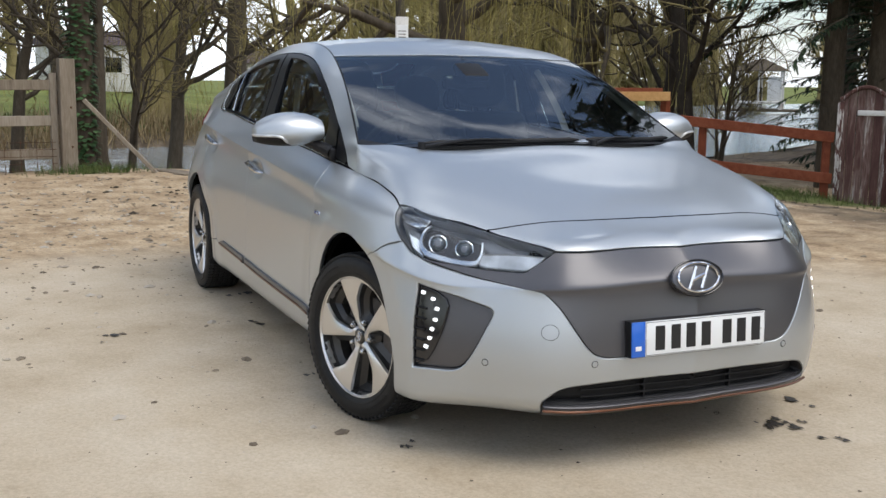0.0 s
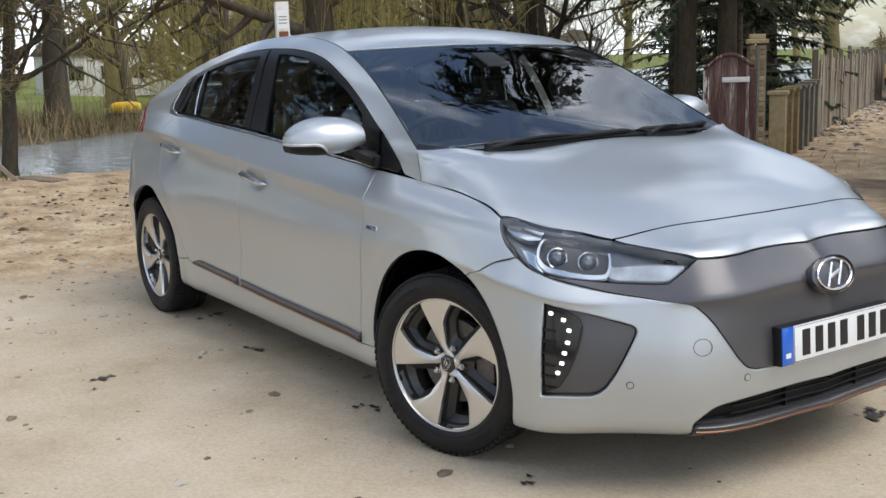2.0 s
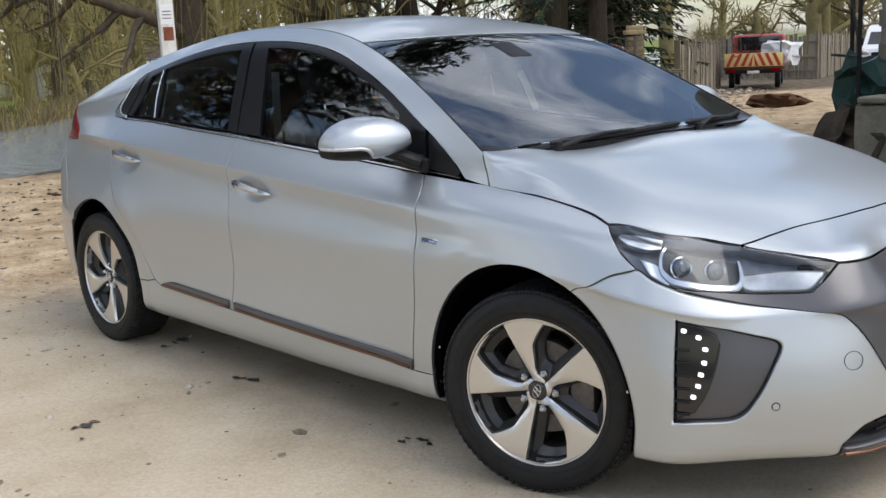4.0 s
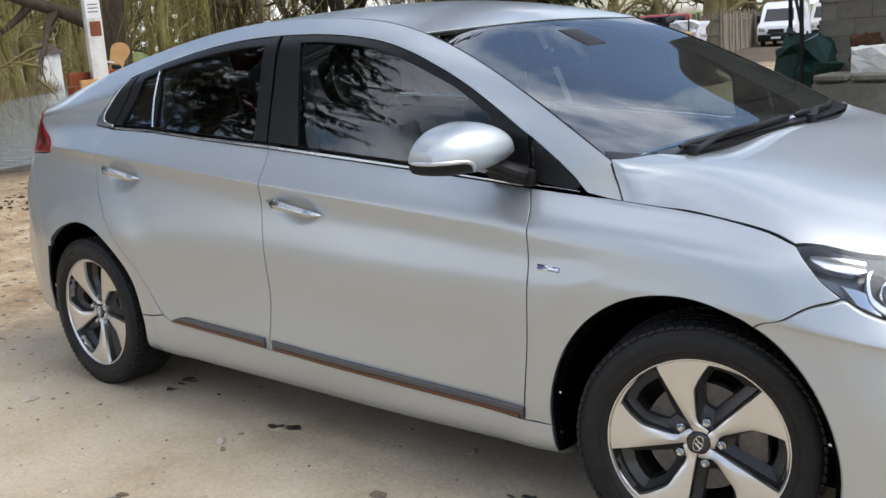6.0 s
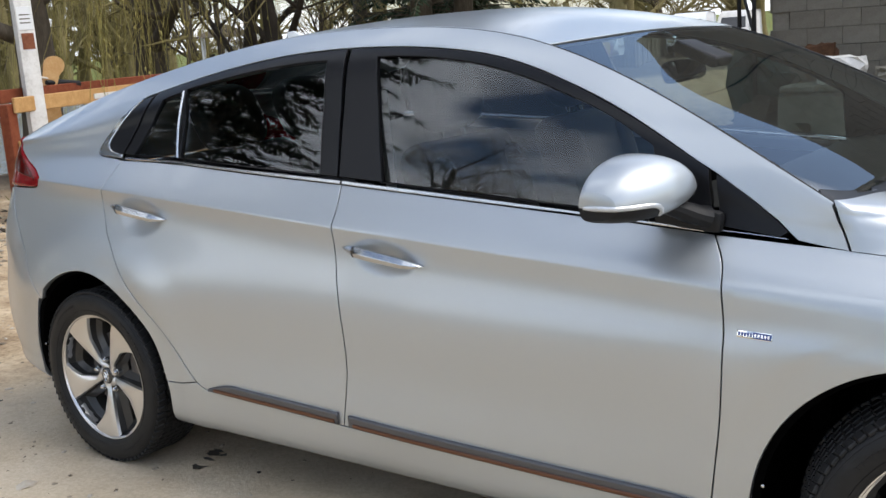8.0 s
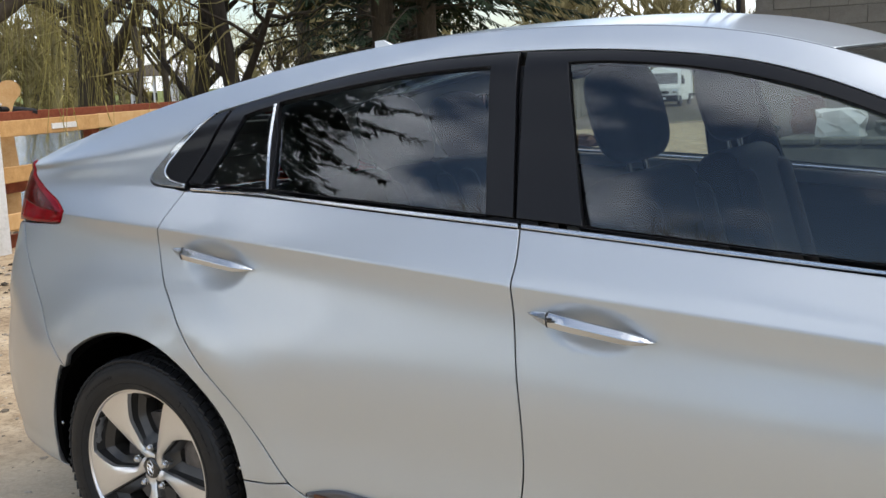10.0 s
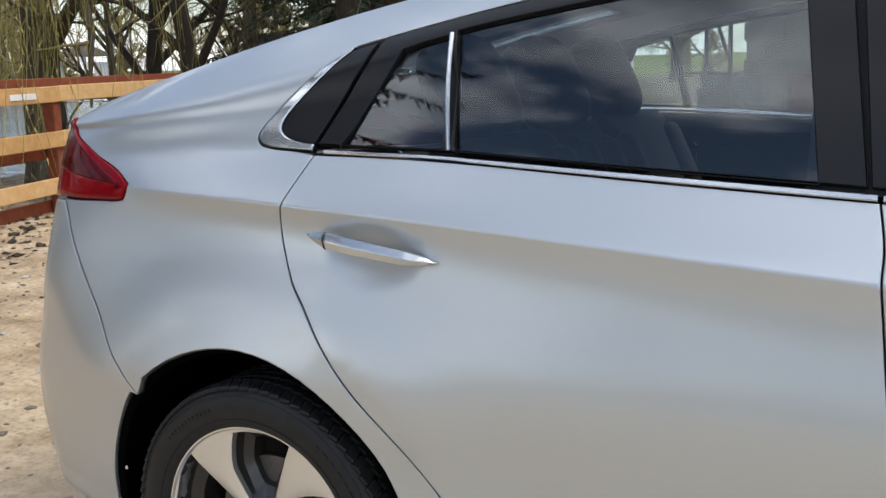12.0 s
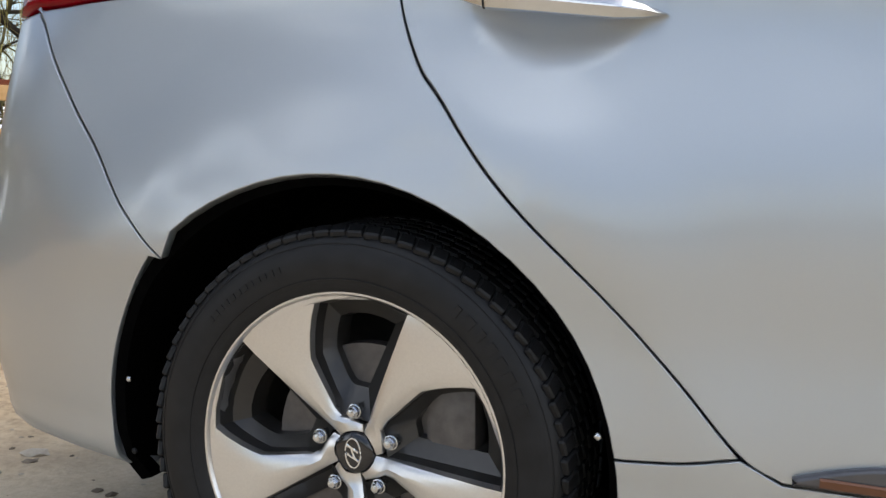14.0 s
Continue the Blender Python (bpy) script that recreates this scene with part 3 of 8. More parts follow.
def skin(s, v):
    """Points of the right-hand skin for arrays of s (nose to tail) and v (sill to roof's middle)."""
    s, v = np.atleast_1d(np.asarray(s, float)), np.atleast_1d(np.asarray(v, float))
    rows = rows_at(s)
    out = np.empty((len(s), 3))
    d = np.diff(rows, axis=1) / np.diff(V_KNOTS)[None, :, None]
    m = np.zeros_like(rows)
    m[:, 0], m[:, -1] = d[:, 0], d[:, -1]
    w = ((V_KNOTS[1:-1] - V_KNOTS[:-2]) / (V_KNOTS[2:] - V_KNOTS[:-2]))[None, :, None]
    m[:, 1:-1] = d[:, :-1] * (1 - w) + d[:, 1:] * w
    m[:, -1] = m[:, -1] * (0, 1, 0)
    foot = np.interp(s, S_KNOTS[[6, 7, 8, 9]], [0, 1, 1, 0])[:, None]
    m[:, 8] = m[:, 8] * (1 - foot) + (d[:, 7] * .5 + d[:, 8] * .5) * foot
    m[:, 9] = m[:, 9] * (1 - foot) + (d[:, 8] * .75 + d[:, 9] * .25) * foot
    hood = (s < S_KNOTS[COWL])[:, None]
    crown = d[:, 10] * (2, 1, 2)
    m[:, 10] = np.where(hood, d[:, 9] * .12 + crown * .88, m[:, 10])
    sharp = np.interp(s, CREASE_S, CREASE_F)[:, None]
    low, high = m.copy(), m.copy()
    low[:, 6] = m[:, 6] * (1 - sharp) + d[:, 5] * sharp
    high[:, 6] = m[:, 6] * (1 - sharp) + d[:, 6] * sharp
    high[:, 10] = np.where(hood, m[:, 10], crown)
    belt_edge = np.interp(s, S_KNOTS[[0, 6, 7, 8, 14, 15, 16]], [0, 0, 1, 1, 1, .5, 0])[:, None]
    low[:, 7] = m[:, 7] * (1 - belt_edge) + d[:, 6] * belt_edge
    high[:, 7] = m[:, 7] * (1 - belt_edge) + d[:, 7] * belt_edge
    for g in (low, high):
        ends = g[:, [2, 6]] if g is low else np.stack([low[:, 2], low[:, 6]], 1)
        known = np.einsum("ij,njk->nik", EVEN_B, rows[:, 2:7]) - EVEN_A[:, 0][None, :, None] * ends[:, :1] - EVEN_A[:, 4][None, :, None] * ends[:, 1:]
        g[:, 3:6] = np.einsum("ij,njk->nik", EVEN_INV, known)
    i = np.clip(np.searchsorted(V_KNOTS, v, side="right") - 1, 0, len(V_KNOTS) - 2)
    h = (V_KNOTS[i + 1] - V_KNOTS[i])[:, None]
    u = ((v - V_KNOTS[i]) / h[:, 0])[:, None]
    n = np.arange(len(s))
    out = ((2 * u**3 - 3 * u**2 + 1) * rows[n, i] + (u**3 - 2 * u**2 + u) * h * high[n, i] + (3 * u**2 - 2 * u**3) * rows[n, i + 1] + (u**3 - u**2) * h * low[n, i + 1])
    out[:, 1] *= -1
    for cs, cv, rs, rv, deep in DENTS:
        r = ((s - cs) / rs) ** 2 + ((v - cv) / rv) ** 2
        out[:, 1] += deep * np.clip(1 - r, 0, 1) ** 1.5
    below = np.clip((V_KNOTS[6] - .03 - v) / .10, 0, 1)
    for cx, cz, r0 in FLARES:
        r = np.hypot(out[:, 0] - cx, out[:, 2] - cz) - r0
        a, b = np.clip((.23 - r) / .13, 0, 1), np.clip((r - .05) / .04, 0, 1)
        swell = a * a * (3 - 2 * a) * (.45 + .55 * b * b * (3 - 2 * b))
        out[:, 1] -= .0065 * swell * np.clip((out[:, 0] + 1.95) / .35, 0, 1) * below * below * (3 - 2 * below)
    return out


def skin_normal(s, v):
    e = 2e-3
    a = skin(np.asarray(s) + e, v) - skin(np.asarray(s) - e, v)
    b = skin(s, np.asarray(v) + e) - skin(s, np.asarray(v) - e)
    n = np.cross(b, a)
    return n / np.maximum(np.linalg.norm(n, axis=1, keepdims=True), 1e-9)


GRID_S, GRID_V = np.meshgrid(np.linspace(0, S_KNOTS[-1], 420), np.linspace(0, V_KNOTS[-1], 200), indexing="ij")
GRID_P = skin(GRID_S.ravel(), GRID_V.ravel()).reshape(*GRID_S.shape, 3)
AXES = {"side": (0, 2), "front": (1, 2), "top": (0, 1), "all": (0, 1, 2)}


def spot(kind, *p):
    """The (s, v) of a point of the skin, seen square to its side, front or top."""
    ax = list(AXES[kind])
    limits = {"side": (GRID_V <= V_KNOTS[10] + .02) & (GRID_S > S_KNOTS[3]) & (GRID_S < S_KNOTS[18]), "front": (GRID_S < S_KNOTS[5]) & (GRID_V < V_KNOTS[9]), "top": GRID_V > V_KNOTS[7] - .02, "all": GRID_V >= 0}[kind]
    d = ((GRID_P[..., ax] - np.array(p, float)) ** 2).sum(-1) + np.where(limits, 0, 9)
    i = np.unravel_index(d.argmin(), d.shape)
    q = np.array([GRID_S[i], GRID_V[i]])
    for _ in range(4):
        f = skin([q[0], q[0] + 1e-4, q[0]], [q[1], q[1], q[1] + 1e-4])[:, ax]
        jac = np.stack([f[1] - f[0], f[2] - f[0]], 1) / 1e-4
        step = np.linalg.lstsq(jac, np.array(p) - f[0], rcond=None)[0]
        q = np.clip(q + np.clip(step, -.03, .03), (0, 0), (S_KNOTS[-1], V_KNOTS[-1]))
    return tuple(q)
# ---- car: body panels cut out of the skin ----
from mathutils.geometry import delaunay_2d_cdt


def line(kind, *pts, n=6):
    """A smooth line on the skin through points given square to its side, front or top."""
    return bend([spot(kind, *p) for p in pts], n)


SWEEP = [(i, j) for i in range(6) for j in range(5) if i + 2 * j <= 8]


def sweep_terms(x, y, dx=0, dy=0):
    """Terms of the bonnet's height over the plan, or of its slope along x or y."""
    x, y, out = x - 1.6, y / .8, []
    for i, j in SWEEP:
        a = x ** i if not dx else (i * x ** (i - 1) if i else 0 * x)
        b = y ** (2 * j) if not dy else (2 * j * y ** (2 * j - 1) / .8 if j else 0 * y)
        out.append(a * b)
    return np.stack(out, 1)


def bonnet_fit():
    s, v = np.meshgrid(np.linspace(0, S_KNOTS[COWL], 120), np.linspace(V_KNOTS[7], V_KNOTS[11], 90), indexing="ij")
    p = skin(s.ravel(), v.ravel())
    p = p[(p[:, 2] > .70) & (p[:, 0] > 1.19) & (np.hypot(p[:, 0] - 1.17, p[:, 1] + .79) > .12)]
    w = np.where(p[:, 0] > 1.86, 5.0, 1.0)
    return np.linalg.lstsq(sweep_terms(p[:, 0], p[:, 1]) * w[:, None], p[:, 2] * w, rcond=None)[0]


BONNET = bonnet_fit()


def bonnet_sweep(x, y):
    return sweep_terms(x, y) @ BONNET, sweep_terms(x, y, dx=1) @ BONNET, sweep_terms(x, y, dy=1) @ BONNET


def even(loop, step):
    """The closed loop with points at most a step apart; corners stay."""
    out = []
    for a, b in zip(loop, loop[1:] + loop[:1]):
        d = math.dist(a, b)
        if d < 1e-5:
            continue
        k = max(1, round(d / step))
        out += [(a[0] + (b[0] - a[0]) * i / k, a[1] + (b[1] - a[1]) * i / k) for i in range(k)]
    return out


def drawn_in(loop, by):
    """The closed loop (counter-clockwise) drawn in by a distance."""
    p = np.array(loop)
    d = np.roll(p, -1, 0) - p
    d /= np.maximum(np.linalg.norm(d, axis=1, keepdims=True), 1e-9)
    n = np.stack([-d[:, 1], d[:, 0]], 1)
    m = n + np.roll(n, 1, 0)
    m /= np.maximum((m * m).sum(1, keepdims=True) / 2, .5)
    return p + m * by


def inside(p, loop):
    x, y = p[:, 0][:, None], p[:, 1][:, None]
    a, b = loop, np.roll(loop, -1, 0)
    up = (a[:, 1] > y) != (b[:, 1] > y)
    cross = x < (b[:, 0] - a[:, 0]) * (y - a[:, 1]) / np.where(np.abs(b[:, 1] - a[:, 1]) < 1e-12, 1e-12, b[:, 1] - a[:, 1]) + a[:, 0]
    return (up & cross).sum(1) % 2 == 1


def panel(name, loop, material, parent, gap=.0024, step=.026, deep=.014, lift=0.0, fine=(), both=True, label="", round_off=.002, mid=False, shadow=True, parents=None, holes=(), true=False, sweep=False):
    """A pressed panel on the skin: its face, a small rounded edge and a returned flange. both: also on the other side. mid: the half is mirrored over the middle."""
    rings = []
    for k, lp in enumerate((loop, *holes)):
        area = sum(a[0] * b[1] - b[0] * a[1] for a, b in zip(lp, lp[1:] + lp[:1]))
        rings.append(even(lp if (area > 0) == (k == 0) else lp[::-1], step * .55))
    outers = [drawn_in(r, gap / 2) for r in rings]
    inners = [drawn_in(r, gap / 2 + round_off) for r in rings]
    inner, outer, raw = np.vstack(inners), np.vstack(outers), np.vstack([np.array(r) for r in rings])
    at_nose, at_top = mid & (raw[:, 0] < 1e-4), mid & (raw[:, 1] > V_KNOTS[-1] - 1e-4)
    at_tail = mid & (raw[:, 0] > S_KNOTS[-1] - 1e-4)
    for arr in (inner, outer):
        arr[at_nose, 0], arr[at_top, 1], arr[at_tail, 0] = 0, V_KNOTS[-1], S_KNOTS[-1]
    on_mid = at_nose | at_top | at_tail
    inners = [inner[:len(rings[0])], *inners[1:]]
    lo, hi = inner.min(0), inner.max(0)
    gs, gv = np.meshgrid(np.arange(lo[0] + step / 2, hi[0], step), np.arange(lo[1] + step / 2, hi[1], step), indexing="ij")
    pts = [np.stack([gs.ravel(), gv.ravel()], 1)]
    for cs, cv, rs, rv in fine:
        a, b = np.meshgrid(np.arange(cs - rs, cs + rs, .007), np.arange(cv - rv, cv + rv, .007), indexing="ij")
        keep = (np.abs(pts[0][:, 0] - cs) > rs) | (np.abs(pts[0][:, 1] - cv) > rv)
        pts[0] = pts[0][keep]
        pts.append(np.stack([a.ravel(), b.ravel()], 1))
    q = np.vstack(pts)
    # a row of points along the character line keeps it crisp
    ridge = np.arange(max(lo[0], CREASE_S[1] + .25), min(hi[0], CREASE_S[-1]), .011)
    if len(ridge) and lo[1] < V_KNOTS[6] < hi[1]:
        q = q[(np.abs(q[:, 1] - V_KNOTS[6]) > .0075) | (q[:, 0] < ridge[0] - .01)]
        for dv in (-.0045, 0.0, .0045):
            q = np.vstack([q, np.stack([ridge, np.full_like(ridge, V_KNOTS[6] + dv)], 1)])
    q = q[inside(q, inners[0])]
    for h in inners[1:]:
        q = q[~inside(q, h)]
    near = np.min(np.linalg.norm(q[:, None] - inner[None], axis=2), axis=1) if len(q) else np.zeros(0)
    q = q[near > step * .28] if len(q) else q.reshape(0, 2)
    co = [Vector(p) for p in np.vstack([inner, q])]
    starts = np.cumsum([0] + [len(r) for r in inners])
    ring_next = np.concatenate([np.r_[np.arange(a + 1, b), a] for a, b in zip(starts[:-1], starts[1:])])
    edges = [(int(i), int(ring_next[i])) for i in range(starts[1], starts[-1])]
    vs, _, fs, *_ = delaunay_2d_cdt(co, edges, [list(range(starts[1]))], 1, 1e-6)
    flat = np.array([tuple(v) for v in vs])
    tri = np.array([list(f) for f in fs])
    for h in inners[1:]:
        tri = tri[~inside(flat[tri].mean(1), h)]
    top = skin(flat[:, 0], flat[:, 1])
    tn = skin_normal(flat[:, 0], flat[:, 1])
    top = top + tn * lift
    if true:
        # blown glass: one even curve, free of the body's small waves
        x, z = top[:, 0], top[:, 2]
        bow = .30 * (z - z.mean()) ** 2 + .05 * (x - x.mean()) ** 2
        flat_terms = np.stack([np.ones_like(x), x, z], 1)
        c = np.linalg.lstsq(flat_terms, top[:, 1] - bow, rcond=None)[0]
        even_y = flat_terms @ c + bow
        top[:, 1] = even_y + max(0.0, min((top[:, 1] - even_y).max() - .004, .014))
        tn = np.stack([c[1] + .10 * (x - x.mean()), -np.ones_like(x), c[2] + .60 * (z - z.mean())], 1)
        tn /= np.linalg.norm(tn, axis=1, keepdims=True)
    if sweep:
        # one clean sweep over length and breadth, handed over to the skin in the rear corners alone
        z, slope_x, slope_y = bonnet_sweep(top[:, 0], top[:, 1])
        w = np.clip(np.hypot(top[:, 0] - 1.17, np.abs(top[:, 1]) - .79) / .13 - .5, 0, 1)
        w = w * w * (3 - 2 * w) * np.clip((top[:, 2] - .712) / .045, 0, 1)
        top[:, 2] += (z - top[:, 2]) * w
        even_n = np.stack([-slope_x, -slope_y, np.ones_like(z)], 1)
        even_n /= np.linalg.norm(even_n, axis=1, keepdims=True)
        tn = tn * (1 - w[:, None]) + even_n * w[:, None]
        tn /= np.linalg.norm(tn, axis=1, keepdims=True)
    ring = skin_normal(outer[:, 0], outer[:, 1])
    edge = skin(outer[:, 0], outer[:, 1]) + ring * (lift - .0016)
    foot = edge - ring * deep
    inn = skin(inner[:, 0], inner[:, 1]) + ring * lift
    away = edge - inn
    away /= np.maximum(np.linalg.norm(away, axis=1, keepdims=True), 1e-9)
    k, nb = len(top), len(inner)
    shift = top[:nb] - inn
    edge, foot = edge + shift, foot + shift
    verts = np.vstack([top, edge, foot])
    norms = np.vstack([tn, ring * .6 + away, away])
    norms /= np.maximum(np.linalg.norm(norms, axis=1, keepdims=True), 1e-9)
    faces = []
    for f in tri:
        a, b, c = top[f]
        faces.append([int(i) for i in (f if np.dot(np.cross(b - a, c - a), tn[f[0]]) >= 0 else f[::-1])])
    for i in range(nb):
        j = int(ring_next[i])
        if on_mid[i] and on_mid[j]:
            continue
        for r in (0, 1):
            f = [i, j, k + j, k + i] if r == 0 else [k + i, k + j, k + nb + j, k + nb + i]
            a, b, c = verts[f[0]], verts[f[1]], verts[f[3]]
            faces.append(f if np.dot(np.cross(b - a, c - a), norms[f[2]]) >= 0 else f[::-1])
    made = []
    for side in ((1, -1) if both and not mid else (1,)):
        m = np.array((1, side, 1))
        fs2 = faces if side > 0 else [f[::-1] for f in faces]
        v2, n2 = verts * m, norms * m
        if mid:
            m = np.array((1, -1, 1))
            line_up = np.abs(verts[:, 1]) < 2e-4
            verts[line_up, 1] = 0
            norms[line_up, 1] = 0
            norms /= np.maximum(np.linalg.norm(norms, axis=1, keepdims=True), 1e-9)
            other = np.where(line_up, np.arange(len(verts)), np.arange(len(verts)) + len(verts))
            v2, n2 = np.vstack([verts, verts * m]), np.vstack([norms, norms * m])
            fs2 = faces + [[int(other[i]) for i in f[::-1]] for f in faces]
            used = sorted({i for f in fs2 for i in f})
            back = {o: i for i, o in enumerate(used)}
            v2, n2, fs2 = v2[used], n2[used], [[back[i] for i in f] for f in fs2]
        ob = part(name, sheet(name, v2, fs2, n2), material, parents[0 if side > 0 else 1] if parents else parent, label)
        ob.visible_shadow = shadow
        made.append(ob)
    return made


def strip(name, pts, width, tall, material, parent, both=True, label="", lift=0.0, closed=False):
    """A moulding that follows a line of (s, v) on the skin: width across it, tall above it."""
    p = np.array(pts)
    d = np.gradient(p, axis=0)
    d /= np.maximum(np.linalg.norm(d, axis=1, keepdims=True), 1e-9)
    across = np.stack([-d[:, 1], d[:, 0]], 1)
    n = skin_normal(p[:, 0], p[:, 1])
    shape = [(-.5, -.004), (-.5, .45), (-.32, 1), (.32, 1), (.5, .45), (.5, -.004)]
    rows = []
    for a, h in shape:
        q = p + across * a * width
        rows.append(skin(q[:, 0], q[:, 1]) + n * (lift + (h * tall if h > 0 else h)))
    c = len(shape)
    verts = np.stack(rows, 1).reshape(-1, 3)
    faces = [[i * c + j, i * c + j + 1, (i + 1) * c + j + 1, (i + 1) * c + j] for i in range(len(p) - 1) for j in range(c - 1)]
    faces += [list(range(c)), list(range((len(p) - 1) * c, len(p) * c))[::-1]]
    out = []
    for side in ((1, -1) if both else (1,)):
        g = Geo().add(verts * np.array((1, side, 1)), faces if side > 0 else [f[::-1] for f in faces])
        out.append(part(name, g.mesh(name), material, parent, label))
    return out


car = thing("car", "silver metallic hatchback with dark grey closed grille, parked on the yard", "car")

# handles' cups are pressed into the doors
HANDLES = [((-.054, .818), .155, .050), ((-1.07, .893), .155, .050)]
for (hx, hz), rs, rv in HANDLES:
    hs, hv = spot("side", hx, hz)
    DENTS.append((hs + .0105, hv - .006, .114, .052, .017))

ARCH_F, ARCH_R = FLARES


def arch(a, lo, hi, n=22):
    """Points of a wheel opening from one angle to another, in degrees."""
    x, z, r = a
    return [spot("side", x + r * math.cos(radians(lo + (hi - lo) * i / n)), z + r * math.sin(radians(lo + (hi - lo) * i / n))) for i in range(n + 1)]


SEAM_A = line("side", (.824, .910), (.862, .858), (.873, .80), (.880, .70), (.874, .56), (.855, .40), (.840, .285))
SEAM_B = line("side", (-.256, .994), (-.244, .935), (-.242, .88), (-.230, .75), (-.215, .62), (-.214, .50), (-.226, .40), (-.240, .322))
SEAM_C = line("side", (-1.262, 1.046), (-1.288, .965), (-1.292, .905), (-1.259, .828), (-1.202, .757), (-1.055, .595), (-.932, .470), (-.850, .376), (-.80, .345))
BELT_F = line("side", (.824, .910), (.45, .940), (0, .975), (-.256, .994))
BELT_R = line("side", (-.256, .994), (-.65, 1.018), (-1.0, 1.040), (-1.262, 1.046))
FOOT_F = line("side", (.840, .285), (.45, .302), (0, .313), (-.240, .322))
FOOT_R = line("side", (-.240, .322), (-.55, .335), (-.80, .345))
SHUT = line("side", (1.112, .889), (1.25, .877), (1.40, .857), (1.50, .836), (1.571, .812))
LAMP_OUT = line("side", (1.571, .812), (1.60, .788), (1.64, .75), (1.69, .712))
LAMP_OUT2 = line("all", (1.69, -.816, .712), (1.735, -.808, .684), (1.785, -.785, .664))
LAMP_FOOT = line("all", (1.785, -.785, .664), (1.86, -.712, .656), (1.95, -.63, .648), (2.03, -.555, .645), (2.042, -.535, .655))
LAMP_IN = line("all", (2.042, -.535, .655), (2.056, -.495, .685), (2.062, -.457, .711))
LAMP_TOP_IN = line("all", (2.062, -.457, .711), (1.975, -.520, .731), (1.862, -.597, .758))
LAMP_TOP = line("all", (1.862, -.597, .758), (1.74, -.690, .786), (1.64, -.745, .803), (1.571, -.78, .812))
BUMP_SEAM = line("side", (1.69, .712), (1.60, .676), (1.508, .636))
HOOD_FRONT = line("all", (1.862, -.597, .758), (1.895, -.48, .776), (1.916, -.34, .784), (1.93, -.15, .786), (1.932, 0, .786))
NOSE_FOOT = [LAMP_IN[-1]] + line("front", *[(y, .7095 - .002 * (1 + y / .46)) for y in (-.44, -.39, -.33, -.26, -.18, -.09, -.001)])[:-1] + [(0.0, spot("front", -.001, .7075)[1])]
GRILLE_EDGE = line("all", (1.785, -.785, .664), (1.90, -.70, .634), (2.02, -.60, .608), (2.095, -.53, .594), (2.125, -.497, .570), (2.15, -.44, .49), (2.168, -.392, .42), (2.175, -.355, .394), (2.178, -.30, .386), (2.186, -.15, .386), (2.19, 0, .386))
INTAKE_TOP = line("all", (2.122, -.522, .248), (2.135, -.495, .274), (2.152, -.455, .296), (2.172, -.35, .305), (2.184, -.18, .306), (2.188, 0, .306))
HOOD_BACK = line("all", (1.112, -.775, .889), (1.092, -.770, .935), (1.072, -.764, .98)) + line("top", (1.078, -.755), (1.142, -.62), (1.185, -.4), (1.19, -.2), (1.19, 0))
BODY_FOOT = V_KNOTS[0] + .004


def foot_line(x0, x1, n=14):
    a, b = spot("side", x0, .30)[0], spot("side", x1, .30)[0]
    return [(a + (b - a) * i / n, BODY_FOOT) for i in range(n + 1)]


arch_front_end = math.degrees(math.atan2(.636 - ARCH_F[1], 1.508 - ARCH_F[0]))
sill_a, sill_b = spot("side", .930, .285), spot("side", -.952, .352)
SILL_CUT_F = [spot("side", .840, .285), spot("side", .89, .284), sill_a]
SILL_CUT_R = line("side", (-.846, .370), (-.92, .357), (-.990, .352))

fine_f = [(spot("side", *HANDLES[0][0])[0], spot("side", *HANDLES[0][0])[1] - .005, .14, .062)]
fine_r = [(spot("side", *HANDLES[1][0])[0], spot("side", *HANDLES[1][0])[1] - .005, .14, .062)]
doors_f = panel("front_door", BELT_F + SEAM_B[1:] + FOOT_F[::-1][1:] + SEAM_A[::-1][1:-1], SILVER, car, fine=fine_f, label="silver front door")
doors_r = panel("rear_door", BELT_R + SEAM_C[1:] + FOOT_R[::-1][1:] + SEAM_B[::-1][1:-1], SILVER, car, fine=fine_r, label="silver rear door")

# front wing: from the door to the bumper, over the wheel
arch_deg = [math.degrees(math.atan2(.25 - ARCH_F[1], -math.sqrt(ARCH_F[2] ** 2 - (.25 - ARCH_F[1]) ** 2))) % 360, arch_front_end]
wing_top = line("side", (.824, .910), (.93, .903), (1.03, .896), (1.112, .889))
cut_ang = math.degrees(math.atan2(.284 - ARCH_F[1], -.386)) % 360
panel("front_wing", wing_top + SHUT[1:] + LAMP_OUT[1:] + BUMP_SEAM[1:] + arch(ARCH_F, arch_front_end, cut_ang)[1:] + SILL_CUT_F[::-1][1:] + SEAM_A[::-1][1:-1], SILVER, car, label="silver front wing over the wheel")

# sill
a0 = math.degrees(math.atan2(.215 - ARCH_R[1], .376)) % 360 - 360
a1 = math.degrees(math.atan2(.353 - ARCH_R[1], .383))
b0 = math.degrees(math.atan2(.215 - ARCH_F[1], -.378)) % 360
panel("sill", SILL_CUT_F + arch(ARCH_F, cut_ang, b0, 5)[1:] + foot_line(.935, -.985) + arch(ARCH_R, a0, a1, 6) + SILL_CUT_R[::-1][1:] + line("side", (-.846, .370), (-.80, .345))[1:] + FOOT_R[::-1][1:] + FOOT_F[::-1][1:-1], SILVER, car, label="silver sill below the doors")

